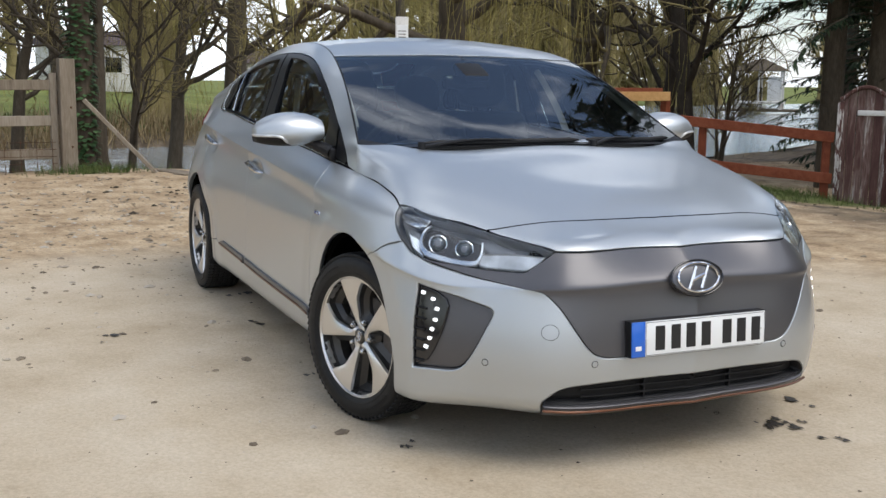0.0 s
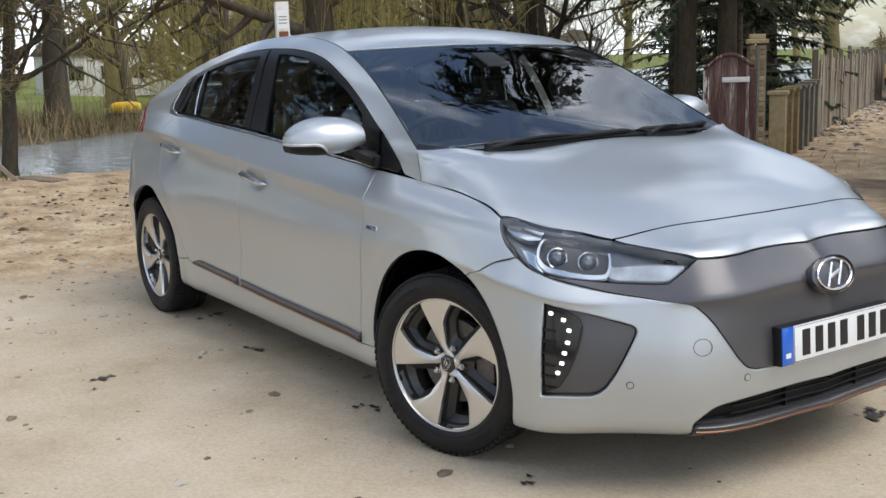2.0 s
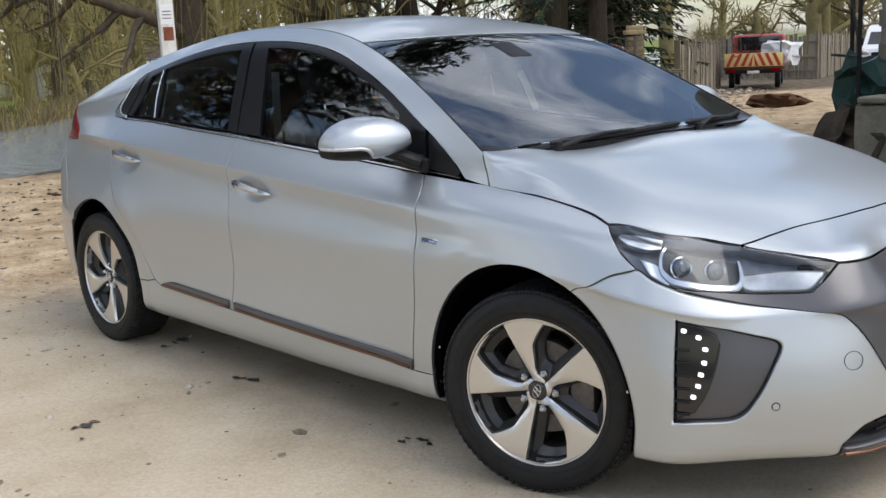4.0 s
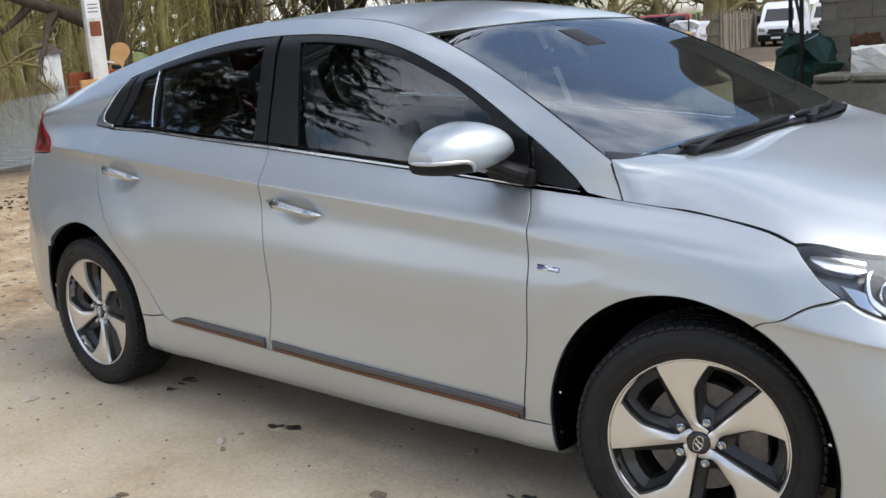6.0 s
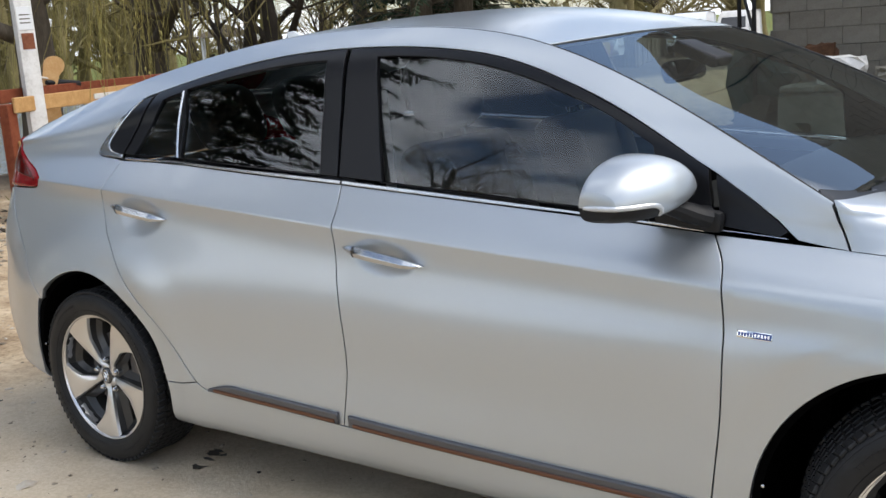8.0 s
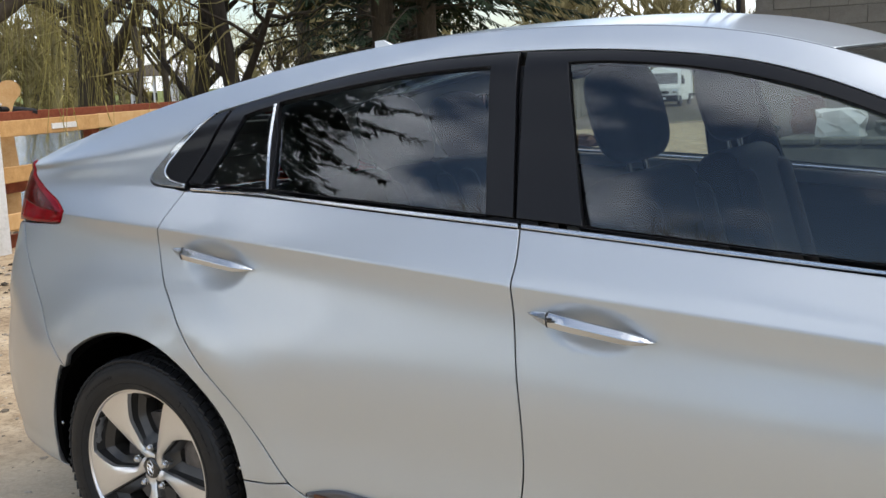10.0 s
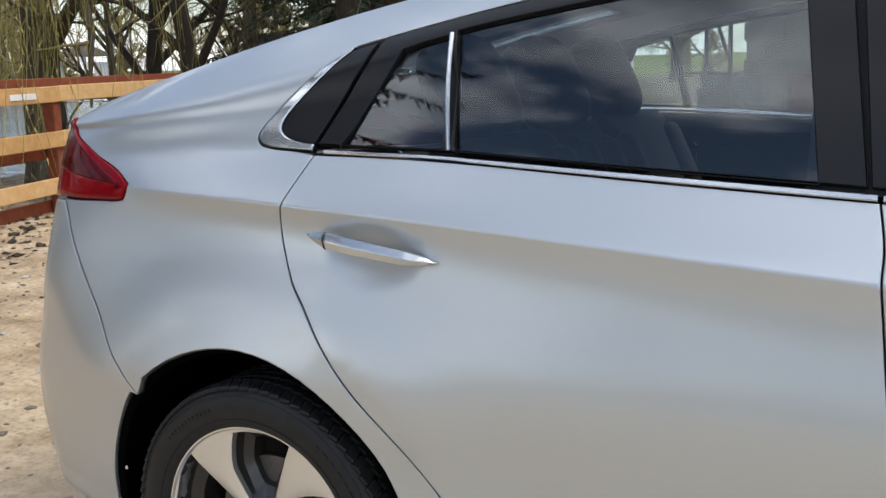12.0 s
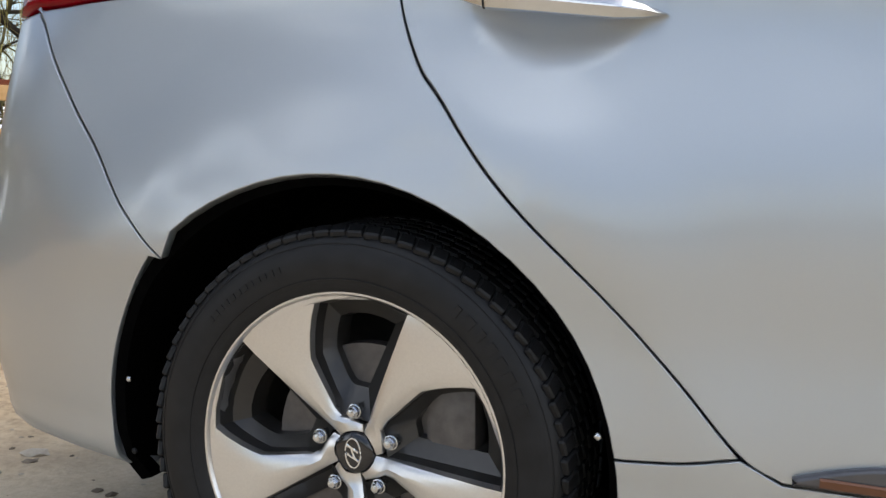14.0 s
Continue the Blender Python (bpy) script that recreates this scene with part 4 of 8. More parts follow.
# quarter panel with the rear pillar and roof rail, one sweep to the windscreen pillar
DLO_TOP = line("side", (1.005, .905), (.93, .965), (.85, 1.018), (.762, 1.07), (.65, 1.138), (.546, 1.194), (.42, 1.249), (.319, 1.286), (.20, 1.318), (.08, 1.338), (-.1, 1.355), (-.32, 1.3615), (-.569, 1.352), (-.798, 1.325), (-1.013, 1.288), (-1.215, 1.247))
DLO_BACK = line("side", (-1.215, 1.247), (-1.30, 1.195), (-1.37, 1.135), (-1.412, 1.088), (-1.408, 1.066), (-1.375, 1.056), (-1.31, 1.052), (-1.262, 1.046))
DITCH = [(spot("all", .335, -.612, 1.338)[0] + (S_KNOTS[17] - .10 - spot("all", .335, -.612, 1.338)[0]) * i / 40, V_KNOTS[10]) for i in range(41)]
PILLAR = [(S_KNOTS[COWL] + .004 + (DITCH[0][0] - S_KNOTS[COWL] - .004) * i / 16, V_KNOTS[10]) for i in range(17)]
LAMP_R_FRONT = line("all", (-1.735, -.756, .976), (-1.79, -.740, 1.008), (-1.90, -.695, 1.040), (-1.985, -.642, 1.068), (-2.02, -.60, 1.088))
LAMP_R_FOOT = line("all", (-1.735, -.756, .976), (-1.740, -.760, .960), (-1.762, -.760, .944), (-1.86, -.738, .938), (-1.98, -.70, .934), (-2.05, -.68, .932))
BUMP_R = line("all", (-1.975, -.705, .932), (-1.93, -.745, .885), (-1.84, -.805, .776), (-1.765, -.842, .70), (-1.70, -.864, .627), (-1.632, -.875, .567))
rear_cut = math.degrees(math.atan2(.567 - ARCH_R[1], -1.632 - ARCH_R[0]))
tail_top = [(DITCH[-1][0] + (S_KNOTS[18] - DITCH[-1][0]) * i / 8, V_KNOTS[10] - (V_KNOTS[10] - V_KNOTS[9]) * i / 8) for i in range(9)]
quarter = PILLAR + DITCH[1:] + [LAMP_R_FRONT[-1]] + LAMP_R_FRONT[::-1][1:] + LAMP_R_FOOT[1:-6] + BUMP_R[:1] + BUMP_R[1:] + arch(ARCH_R, rear_cut, a1)[1:] + SILL_CUT_R[::-1][1:] + [q for q in SEAM_C[::-1] if spot("side", -.85, .372)[0] + .004 < q[0]][:] + DLO_BACK[::-1][1:] + DLO_TOP[::-1][1:] + line("side", (1.005, .905), (1.06, .896), (1.112, .889))[1:] + line("all", (1.112, -.775, .889), (1.092, -.770, .935), (1.072, -.764, .98))[1:]
panel("body_side", quarter, SILVER, car, label="silver rear wing, roof rail and windscreen pillar in one sweep")

# bonnet, nose strip, grille panel, bumpers
hood_side = [q for q in SHUT]
panel("bonnet", hood_side + LAMP_TOP[::-1][1:] + HOOD_FRONT[1:] + [(S_KNOTS[0] + (spot("top", 1.19, -.002)[0] - S_KNOTS[0]) * i / 24, V_KNOTS[11]) for i in range(25)] + HOOD_BACK[::-1], SILVER, car, mid=True, step=.03, sweep=True, gap=.006, label="smooth silver bonnet")
mid_nose = lambda va, vb: [(0.0, va + (vb - va) * i / 8) for i in range(9)]
panel("nose_strip", LAMP_TOP_IN[::-1] + NOSE_FOOT[1:] + mid_nose(NOSE_FOOT[-1][1], HOOD_FRONT[-1][1])[1:] + HOOD_FRONT[::-1][1:-1], SILVER, car, mid=True, sweep=True, gap=.004, label="silver strip between bonnet and grille")
# a black tube below the shut line stands in for the gap's shade
shut = skin(*np.array(HOOD_FRONT).T)
shut[:, 2] = bonnet_sweep(shut[:, 0], shut[:, 1])[0] - .0035
part("bonnet_gap_shade", Geo().tube([tuple(p) for p in shut] + [(p[0], -p[1], p[2]) for p in shut[::-1][1:]], .0046, 8).mesh("bonnet_gap_shade"), LINER, car, "black tube added as the shade in the bonnet's front shut gap")
panel("grille", LAMP_FOOT + LAMP_IN[1:] + NOSE_FOOT[1:] + mid_nose(NOSE_FOOT[-1][1], GRILLE_EDGE[-1][1])[1:] + GRILLE_EDGE[::-1][1:-1], GRILLE, car, mid=True, gap=.002, label="closed dark grey grille panel")
b1 = math.degrees(math.atan2(.20 - ARCH_F[1], .375))
LIP_END = spot("all", 2.118, -.524, .236)
bump_foot = [(spot("side", 1.70, .30)[0] + (LIP_END[0] - spot("side", 1.70, .30)[0]) * i / 14, BODY_FOOT) for i in range(15)]
DRL = line("all", (1.806, -.812, .590), (1.90, -.742, .566), (1.975, -.675, .543)) + line("all", (1.975, -.675, .543), (2.005, -.652, .532), (2.012, -.648, .512), (2.003, -.665, .47))[1:] + line("all", (2.003, -.665, .47), (1.977, -.692, .395), (1.957, -.712, .352))[1:] + line("all", (1.957, -.712, .352), (1.935, -.728, .332), (1.90, -.755, .324), (1.806, -.822, .318))[1:]
bumper = BUMP_SEAM + arch(ARCH_F, arch_front_end, b1)[1:] + bump_foot + [LIP_END] + INTAKE_TOP + mid_nose(INTAKE_TOP[-1][1], GRILLE_EDGE[-1][1])[1:] + GRILLE_EDGE[::-1][1:] + LAMP_OUT2[::-1][1:-1]
panel("front_bumper", bumper, SILVER, car, mid=True, holes=[DRL], gap=.003, round_off=.006, label="silver front bumper")

# rear bumper, tailgate and its glass, roof, windscreen
b2 = math.degrees(math.atan2(.245 - ARCH_R[1], -.382)) % 360
rear_foot = [(spot("side", -1.74, .30)[0] + (S_KNOTS[-1] - spot("side", -1.74, .30)[0]) * i / 16, BODY_FOOT) for i in range(17)]
tail_v = LAMP_R_FOOT[-1][1]
tail_end = [(S_KNOTS[-1], BODY_FOOT + (tail_v - BODY_FOOT) * i / 12) for i in range(13)]
panel("rear_bumper", [LAMP_R_FOOT[-1]] + BUMP_R + arch(ARCH_R, rear_cut, b2 - 0)[1:] + rear_foot + tail_end[1:], SILVER, car, mid=True, label="silver rear bumper")
lamp_r = LAMP_R_FRONT + [(S_KNOTS[18] + .10, LAMP_R_FRONT[-1][1] - .01), (S_KNOTS[18] + .12, tail_v)] + LAMP_R_FOOT[::-1]
lamps_r = panel("rear_lamp", lamp_r[:-1], RED_LENS, car, lift=.004, deep=.02, step=.016, round_off=.006, label="dark red rear lamp cluster")
core = [tuple(p) for p in drawn_in(even(lamp_r[:-1][::-1] if sum(a[0] * b[1] - b[0] * a[1] for a, b in zip(lamp_r[:-1], lamp_r[1:-1] + lamp_r[:1])) < 0 else lamp_r[:-1], .012), .026)]
panel("lamp_core", core, DEEP_RED, car, lift=.0052, gap=.001, deep=.004, step=.016, round_off=.006, parents=lamps_r, label="darker red lamp core")
gate = [DITCH[-1], LAMP_R_FRONT[-1], (S_KNOTS[18] + .10, LAMP_R_FRONT[-1][1] - .01), (S_KNOTS[18] + .12, tail_v), (S_KNOTS[-1], tail_v)] + [(S_KNOTS[-1], tail_v + (V_KNOTS[11] - tail_v) * i / 10) for i in range(1, 11)]
GLASS_END, ROOF_END = spot("top", -1.82, -.001)[0], spot("top", -1.12, -.001)[0]
gate += [(S_KNOTS[-1] + (GLASS_END - S_KNOTS[-1]) * i / 10, V_KNOTS[11]) for i in range(1, 11)] + [(GLASS_END, V_KNOTS[10])]
panel("tailgate", gate, SILVER, car, mid=True, label="silver tailgate with spoiler")
SCREEN_TOP = [spot("top", x, -y) for x, y in ((.335, .60), (.345, .45), (.35, .3), (.35, .15), (.35, .001))]
top_mid = lambda a, b, n=16: [(a + (b - a) * i / n, V_KNOTS[11]) for i in range(n + 1)]
edge_of = lambda a, b, n=24: [(a + (b - a) * i / n, V_KNOTS[10]) for i in range(n + 1)]
panel("roof", edge_of(DITCH[0][0], ROOF_END) + top_mid(ROOF_END, SCREEN_TOP[-1][0]) + bend(SCREEN_TOP, 4)[::-1][1:-1], SILVER, car, mid=True, gap=.009, label="silver roof panel")
screen_foot = spot("top", 1.165, -.002)[0]
cowl = line("top", (1.064, -.752), (1.128, -.62), (1.160, -.4), (1.168, -.2), (1.168, 0))
windscreen = panel("windscreen", edge_of(cowl[0][0], DITCH[0][0], 20) + bend(SCREEN_TOP, 4)[1:] + top_mid(SCREEN_TOP[-1][0], cowl[-1][0])[1:] + cowl[::-1][1:-1], SCREEN_GLASS, car, mid=True, lift=-.003, gap=.006, deep=.005, shadow=False, label="curved windscreen reflecting sky and trees")
panel("rear_window", edge_of(ROOF_END, GLASS_END) + top_mid(GLASS_END, ROOF_END), REAR_GLASS, car, mid=True, lift=-.003, gap=.006, deep=.005, shadow=False)

# side windows: black frames, glass, chrome sill trim
up = .012
def dlo_part(x0, x1):
    return [q for q in line("side", *[(x, float(np.interp(-x, [-1.005, -.93, -.85, -.762, -.65, -.546, -.42, -.319, -.2, -.08, .1, .32, .569, .798, 1.013, 1.215], [.905, .965, 1.018, 1.07, 1.138, 1.194, 1.249, 1.286, 1.318, 1.338, 1.355, 1.3615, 1.352, 1.325, 1.288, 1.247]))) for x in np.linspace(x0, x1, 12)], n=3)]


def belt_z(x, lift):
    return float(np.interp(-x, [-1.005, -.822, -.45, 0, .256, .65, 1.0, 1.258], [.895, .909, .940, .975, .994, 1.018, 1.040, 1.046])) + lift


def belt(x0, x1, lift=.018, n=8):
    return line("side", *[(x, belt_z(x, lift)) for x in np.linspace(x0, x1, n)], n=3)


GLASS_F = line("side", (-.200, 1.332), (-.1, 1.330), (.08, 1.312), (.20, 1.290), (.32, 1.258), (.42, 1.222), (.546, 1.168), (.66, 1.10)) + [spot("side", .665, 1.085), spot("side", .665, belt_z(.665, .02))] + belt(.66, -.115, .02)[1:]
frame_f = dlo_part(.80, -.312) + [spot("side", -.270, belt_z(-.27, .0185))] + belt(-.26, .82, .0185)[1:]
panel("window_frame", frame_f, SATIN, car, gap=.003, lift=.0005, holes=[GLASS_F], parents=doors_f, label="satin black window frame")
panel("window_glass", GLASS_F, SIDE_GLASS, car, true=True, gap=-.004, lift=-.008, deep=.003, shadow=False, parents=doors_f, round_off=.001)
GLASS_R = line("side", (-.392, 1.330), (-.569, 1.322), (-.798, 1.296), (-.988, 1.266)) + line("side", (-.958, belt_z(-.958, .02)), (-.65, belt_z(-.65, .02)), (-.345, belt_z(-.345, .02)))
QUARTER = line("side", (-1.005, 1.258), (-1.06, 1.247), (-1.10, 1.236)) + line("side", (-1.195, 1.078), (-1.205, 1.064), (-1.19, belt_z(-1.19, .02)), (-1.10, belt_z(-1.1, .02)), (-.985, belt_z(-.985, .02)))
frame_r = dlo_part(-.326, -1.15) + line("side", (-1.16, 1.25), (-1.215, 1.15), (-1.262, 1.066)) + belt(-1.25, -.274, .0185)[1:]
panel("window_frame", frame_r, SATIN, car, gap=.003, lift=.0005, holes=[GLASS_R, QUARTER], parents=doors_r, label="satin black window frame")
panel("window_glass", GLASS_R, REAR_GLASS, car, true=True, gap=-.004, lift=-.008, deep=.003, shadow=False, parents=doors_r, round_off=.001)
panel("quarter_light", QUARTER, REAR_GLASS, car, true=True, gap=-.004, lift=-.008, deep=.003, shadow=False, parents=doors_r, round_off=.001)
for side in (1, -1):
    ends = [skin(*spot("side", x, z))[0] for x, z in ((-.999, 1.262), (-.970, belt_z(-.97, .02)))]
    bar = [Vector(ends[0] + (ends[1] - ends[0]) * t) - Vector((0, .003 + .008 * math.sin(math.pi * t), 0)) for t in np.linspace(0, 1, 9)]
    part("divider_bar", Geo().tube([(p.x, p.y * side, p.z) for p in bar], .0042, 8).mesh("divider_bar"), SATIN_CHROME, car)
CORNER_IN = line("side", (-1.268, 1.064), (-1.305, 1.068), (-1.340, 1.077), (-1.357, 1.094), (-1.349, 1.118), (-1.312, 1.158), (-1.264, 1.202), (-1.224, 1.239))
CORNER_OUT = line("side", (-1.219, 1.244), (-1.30, 1.193), (-1.37, 1.133), (-1.408, 1.088), (-1.404, 1.069), (-1.375, 1.0585), (-1.31, 1.0545), (-1.268, 1.052))
panel("corner_trim", CORNER_IN + CORNER_OUT, SATIN_CHROME, car, gap=.002, lift=.003, step=.012, round_off=.005, label="broad satin chrome corner behind the side windows")
panel("pillar_corner", line("side", (-1.168, 1.252), (-1.222, 1.15), (-1.268, 1.066)) + CORNER_IN, SATIN, car, gap=.003, lift=.001, label="satin black rear pillar trim")
panel("mirror_corner", dlo_part(.985, .815) + [spot("side", .832, belt_z(.832, .019)), spot("side", .97, belt_z(.97, .012))], SATIN, car, gap=.003, lift=.001, label="black triangle ahead of the door")
strip("belt_moulding", belt(.80, -.252, .0055, 16), .010, .0035, SATIN_CHROME, car, label="slim satin chrome strip under the windows")
strip("belt_moulding", belt(-.260, -1.24, .0055, 16), .010, .0035, SATIN_CHROME, car, label="slim satin chrome strip under the windows")
strip("belt_moulding", line("side", (.985, .906), (.93, .911), (.835, .9175)), .010, .0040, SATIN_CHROME, car)
# under trim: dark band with a copper line along the doors' feet
for x0, x1, owners in ((.845, -.215, doors_f), (-.255, -.79, doors_r)):
    zz = lambda x: float(np.interp(-x, [-.86, -.45, 0, .236, .55, .82], [.286, .298, .312, .323, .335, .346]))
    hi = [(x, zz(x) + .038 * min(1, (x + .83) / .12)) for x in np.linspace(x0, x1, 12)]
    lo2 = [(x, zz(x) + .003) for x in np.linspace(x1, x0, 12)]
    panel("door_trim", line("side", *hi, n=3) + line("side", *lo2, n=3), GRILLE, car, gap=.001, lift=.010, deep=.012, round_off=.006, parents=owners, label="dark grey door foot trim", step=.02)
    cl = line("side", *[(x, zz(x) + .0125) for x in np.linspace(x0 - .01, x1 + (.03 if x1 < -.5 else .02), 12)], n=3)
    strip("copper_line", cl, .012, .004, COPPER, car, lift=.010, label="copper coloured line")

# the pillar between the doors, behind the frames
panel("door_pillar", line("side", (-.235, 1.34), (-.222, belt_z(-.222, .01)), n=3) + line("side", (-.365, belt_z(-.365, .01)), (-.365, 1.34), n=3), BLACK, car, lift=-.016, gap=.001, deep=.01, step=.04, label="black pillar between the doors")
# ---- car: wheels ----
def tyre_mesh():
    g = Geo()
    half = .1025
    prof = [(.212, -half * .80), (.221, -half * .90), (.229, -half * .965), (.243, -half * 1.0), (.258, -half * 1.02), (.276, -half * 1.0), (.289, -half * .94), (.2965, -half * .85), (.3005, -half * .72), (.3025, -half * .4), (.303, 0)]
    prof = prof + [(r, -y) for r, y in prof[::-1][1:]]
    g.lathe(prof, 96)
    return g.mesh("tyre", angle=60)


def tread_mesh():
    """Blocks of the tread: two shoulder rows and three ribs."""
    g = Geo()
    n = 78
    for k in range(n):
        a = 2 * math.pi * k / n
        for y, w, skew in ((-.079, .030, .010), (.079, .030, -.010)):
            m = Matrix.Rotation(-a, 4, "Y") @ Matrix.Translation((.3002, y, 0)) @ Matrix.Rotation(radians(18 if y < 0 else -18), 4, "X") @ Matrix.Rotation(math.copysign(.22, y), 4, "Z")
            g.box((.010, w, .0222), m, .0025, 1)
        for y in (-.045, -.015, .015, .045):
            m = Matrix.Rotation(-a - .02 * (y > 0), 4, "Y") @ Matrix.Translation((.3015, y, 0)) @ Matrix.Rotation(.35, 4, "X")
            g.box((.008, .023, .0222), m, .002, 1)
    return g.mesh("tread", angle=30)


def marking_mesh(seed):
    """Raised rings and plain bars moulded into the sidewall."""
    rng = np.random.RandomState(seed)
    g = Geo()
    for r, y in ((.2335, -.0985), (.2395, -.1015), (.2850, -.0975)):
        g.lathe([(r - .0009, y), (r - .0005, y - .0016), (r + .0005, y - .0016), (r + .0009, y)], 96)
    for a0, n, wide in ((20, 8, 3.4), (200, 8, 3.4), (110, 12, 1.9), (290, 12, 1.9)):
        for k in range(n):
            a = radians(a0 + k * wide * 1.35)
            m = Matrix.Rotation(-a, 4, "Y") @ Matrix.Translation((.262, -.1046, 0))
            g.box((.016 if wide > 3 else .008, .0018, .262 * radians(wide) * rng.uniform(.5, .9)), m, 0)
    return g.mesh("sidewall_marking", angle=30)


def rim_mesh():
    g = Geo()
    g.lathe([(.206, .075), (.208, -.066), (.2125, -.080), (.2158, -.0885), (.2185, -.0925), (.2212, -.0925), (.2232, -.089), (.224, -.070), (.216, .075)], 96, closed=True)
    return g.mesh("rim_ring", angle=40)


def polar(r, deg):
    return (r * math.cos(radians(deg)), r * math.sin(radians(deg)))


RIM_R = .2155


def window_end(r):
    """Width in degrees of the opening between two spokes: even up to a kink, then drawn in towards the rim."""
    return float(np.interp(r / RIM_R, [.20, .24, .30, .64, .97], [30, 46, 50, 49, 37]))


def spoke_face(r):
    return -.066 - .022 * min(1, max(0, (r - .045) / .15)) ** .8


def spoke_mesh(phase):
    """One machined spoke: even from the hub, spread at the rim on one side, with a soft ridge."""
    rows = [(.030, 2), (.040, 8), (.046, 30)] + [(r, window_end(r)) for r in (.052, .065, .085, .11, .132, .139, .15, .17, .19, .2075)] + [(.2105, 30), (RIM_R, 14)]
    vs, fs, n = [], [], 9
    for r, lo in rows:
        for j in range(n):
            u = j / (n - 1)
            x, z = polar(r, phase + lo + (72 - lo) * u)
            ridge = .0045 * (1 - abs(2 * u - 1)) * min(1, max(0, (.19 - r) / .1))
            vs.append((x, spoke_face(r) - ridge + .002 * abs(2 * u - 1) ** 8, z))
    for r, lo in rows:
        for a in (lo - 1.0, 73.0):
            x, z = polar(r, phase + a)
            vs.append((x, spoke_face(r) + .012, z))
    k = len(rows) * n
    for i in range(len(rows) - 1):
        for j in range(n - 1):
            fs.append([i * n + j, i * n + j + 1, (i + 1) * n + j + 1, (i + 1) * n + j])
        fs.append([i * n, (i + 1) * n, k + (i + 1) * 2, k + i * 2])
        fs.append([i * n + n - 1, (i + 1) * n + n - 1, k + (i + 1) * 2 + 1, k + i * 2 + 1])
    return Geo().add(vs, fs).mesh("spoke", angle=30)


def pocket_mesh(phase):
    """The dark pocket between two spokes: sloping walls round a smaller window."""
    ring = [(r, -.6) for r in (.045, .07, .10, .14, .18, .212)] + [(.213, 9), (.2135, 19), (.213, 30)] + [(r, window_end(r) + .6) for r in (.209, .19, .165, .14, .11, .08, .06, .05)] + [(.045, 34), (.044, 17)]
    vs, fs, n = [], [], len(ring)
    cx, cz = polar(.142, phase + 30)
    for scale, y in ((1.0, None), (.90, -.050), (.60, -.034), (.54, .0)):
        for r, a in ring:
            x, z = polar(r, phase + a)
            vs.append((cx + (x - cx) * scale, spoke_face(r) + .006 if y is None else y, cz + (z - cz) * scale))
    for b in range(3):
        fs += [[b * n + i, b * n + (i + 1) % n, (b + 1) * n + (i + 1) % n, (b + 1) * n + i] for i in range(n)]
    return Geo().add(vs, fs).mesh("pocket", angle=25)


def nut_mesh(phase):
    g = Geo()
    x, z = polar(.0555, phase)
    m = Matrix.Translation((x, 0, z))
    hexa = [polar(.0088, 60 * i + 15) for i in range(6)]
    g.slab(hexa, .074, m, .0015, .0015)
    g.lathe([(.0, -.0785), (.005, -.0775), (.0068, -.0745), (.0068, -.07)], 14, m)
    g.lathe([(.0105, -.062), (.0102, -.0665), (.0088, -.067)], 16, m)
    return g.mesh("wheel_nut", angle=30)


def cap_mesh():
    return Geo().lathe([(0, -.0735), (.018, -.073), (.026, -.0715), (.0285, -.069), (.0288, -.055)], 40).mesh("cap", angle=50)


def emblem_bars(size, m):
    """A plain oval ring with two slanted bars across it."""
    g = Geo()
    pts = [(size * math.cos(a), 0, size * .56 * math.sin(a)) for a in np.linspace(0, 2 * math.pi, 41)]
    g.tube([m @ Vector(p) for p in pts], size * .055, 6, cap=False)
    for dx in (-.30, .30):
        g.tube([m @ Vector((size * (dx - .24), 0, -size * .42)), m @ Vector((size * dx, 0, 0)), m @ Vector((size * (dx + .24), 0, size * .42))], size * .085, 6)
    g.tube([m @ Vector((-size * .30, 0, -size * .10)), m @ Vector((0, 0, size * .01)), m @ Vector((size * .30, 0, size * .10))], size * .075, 6)
    return g


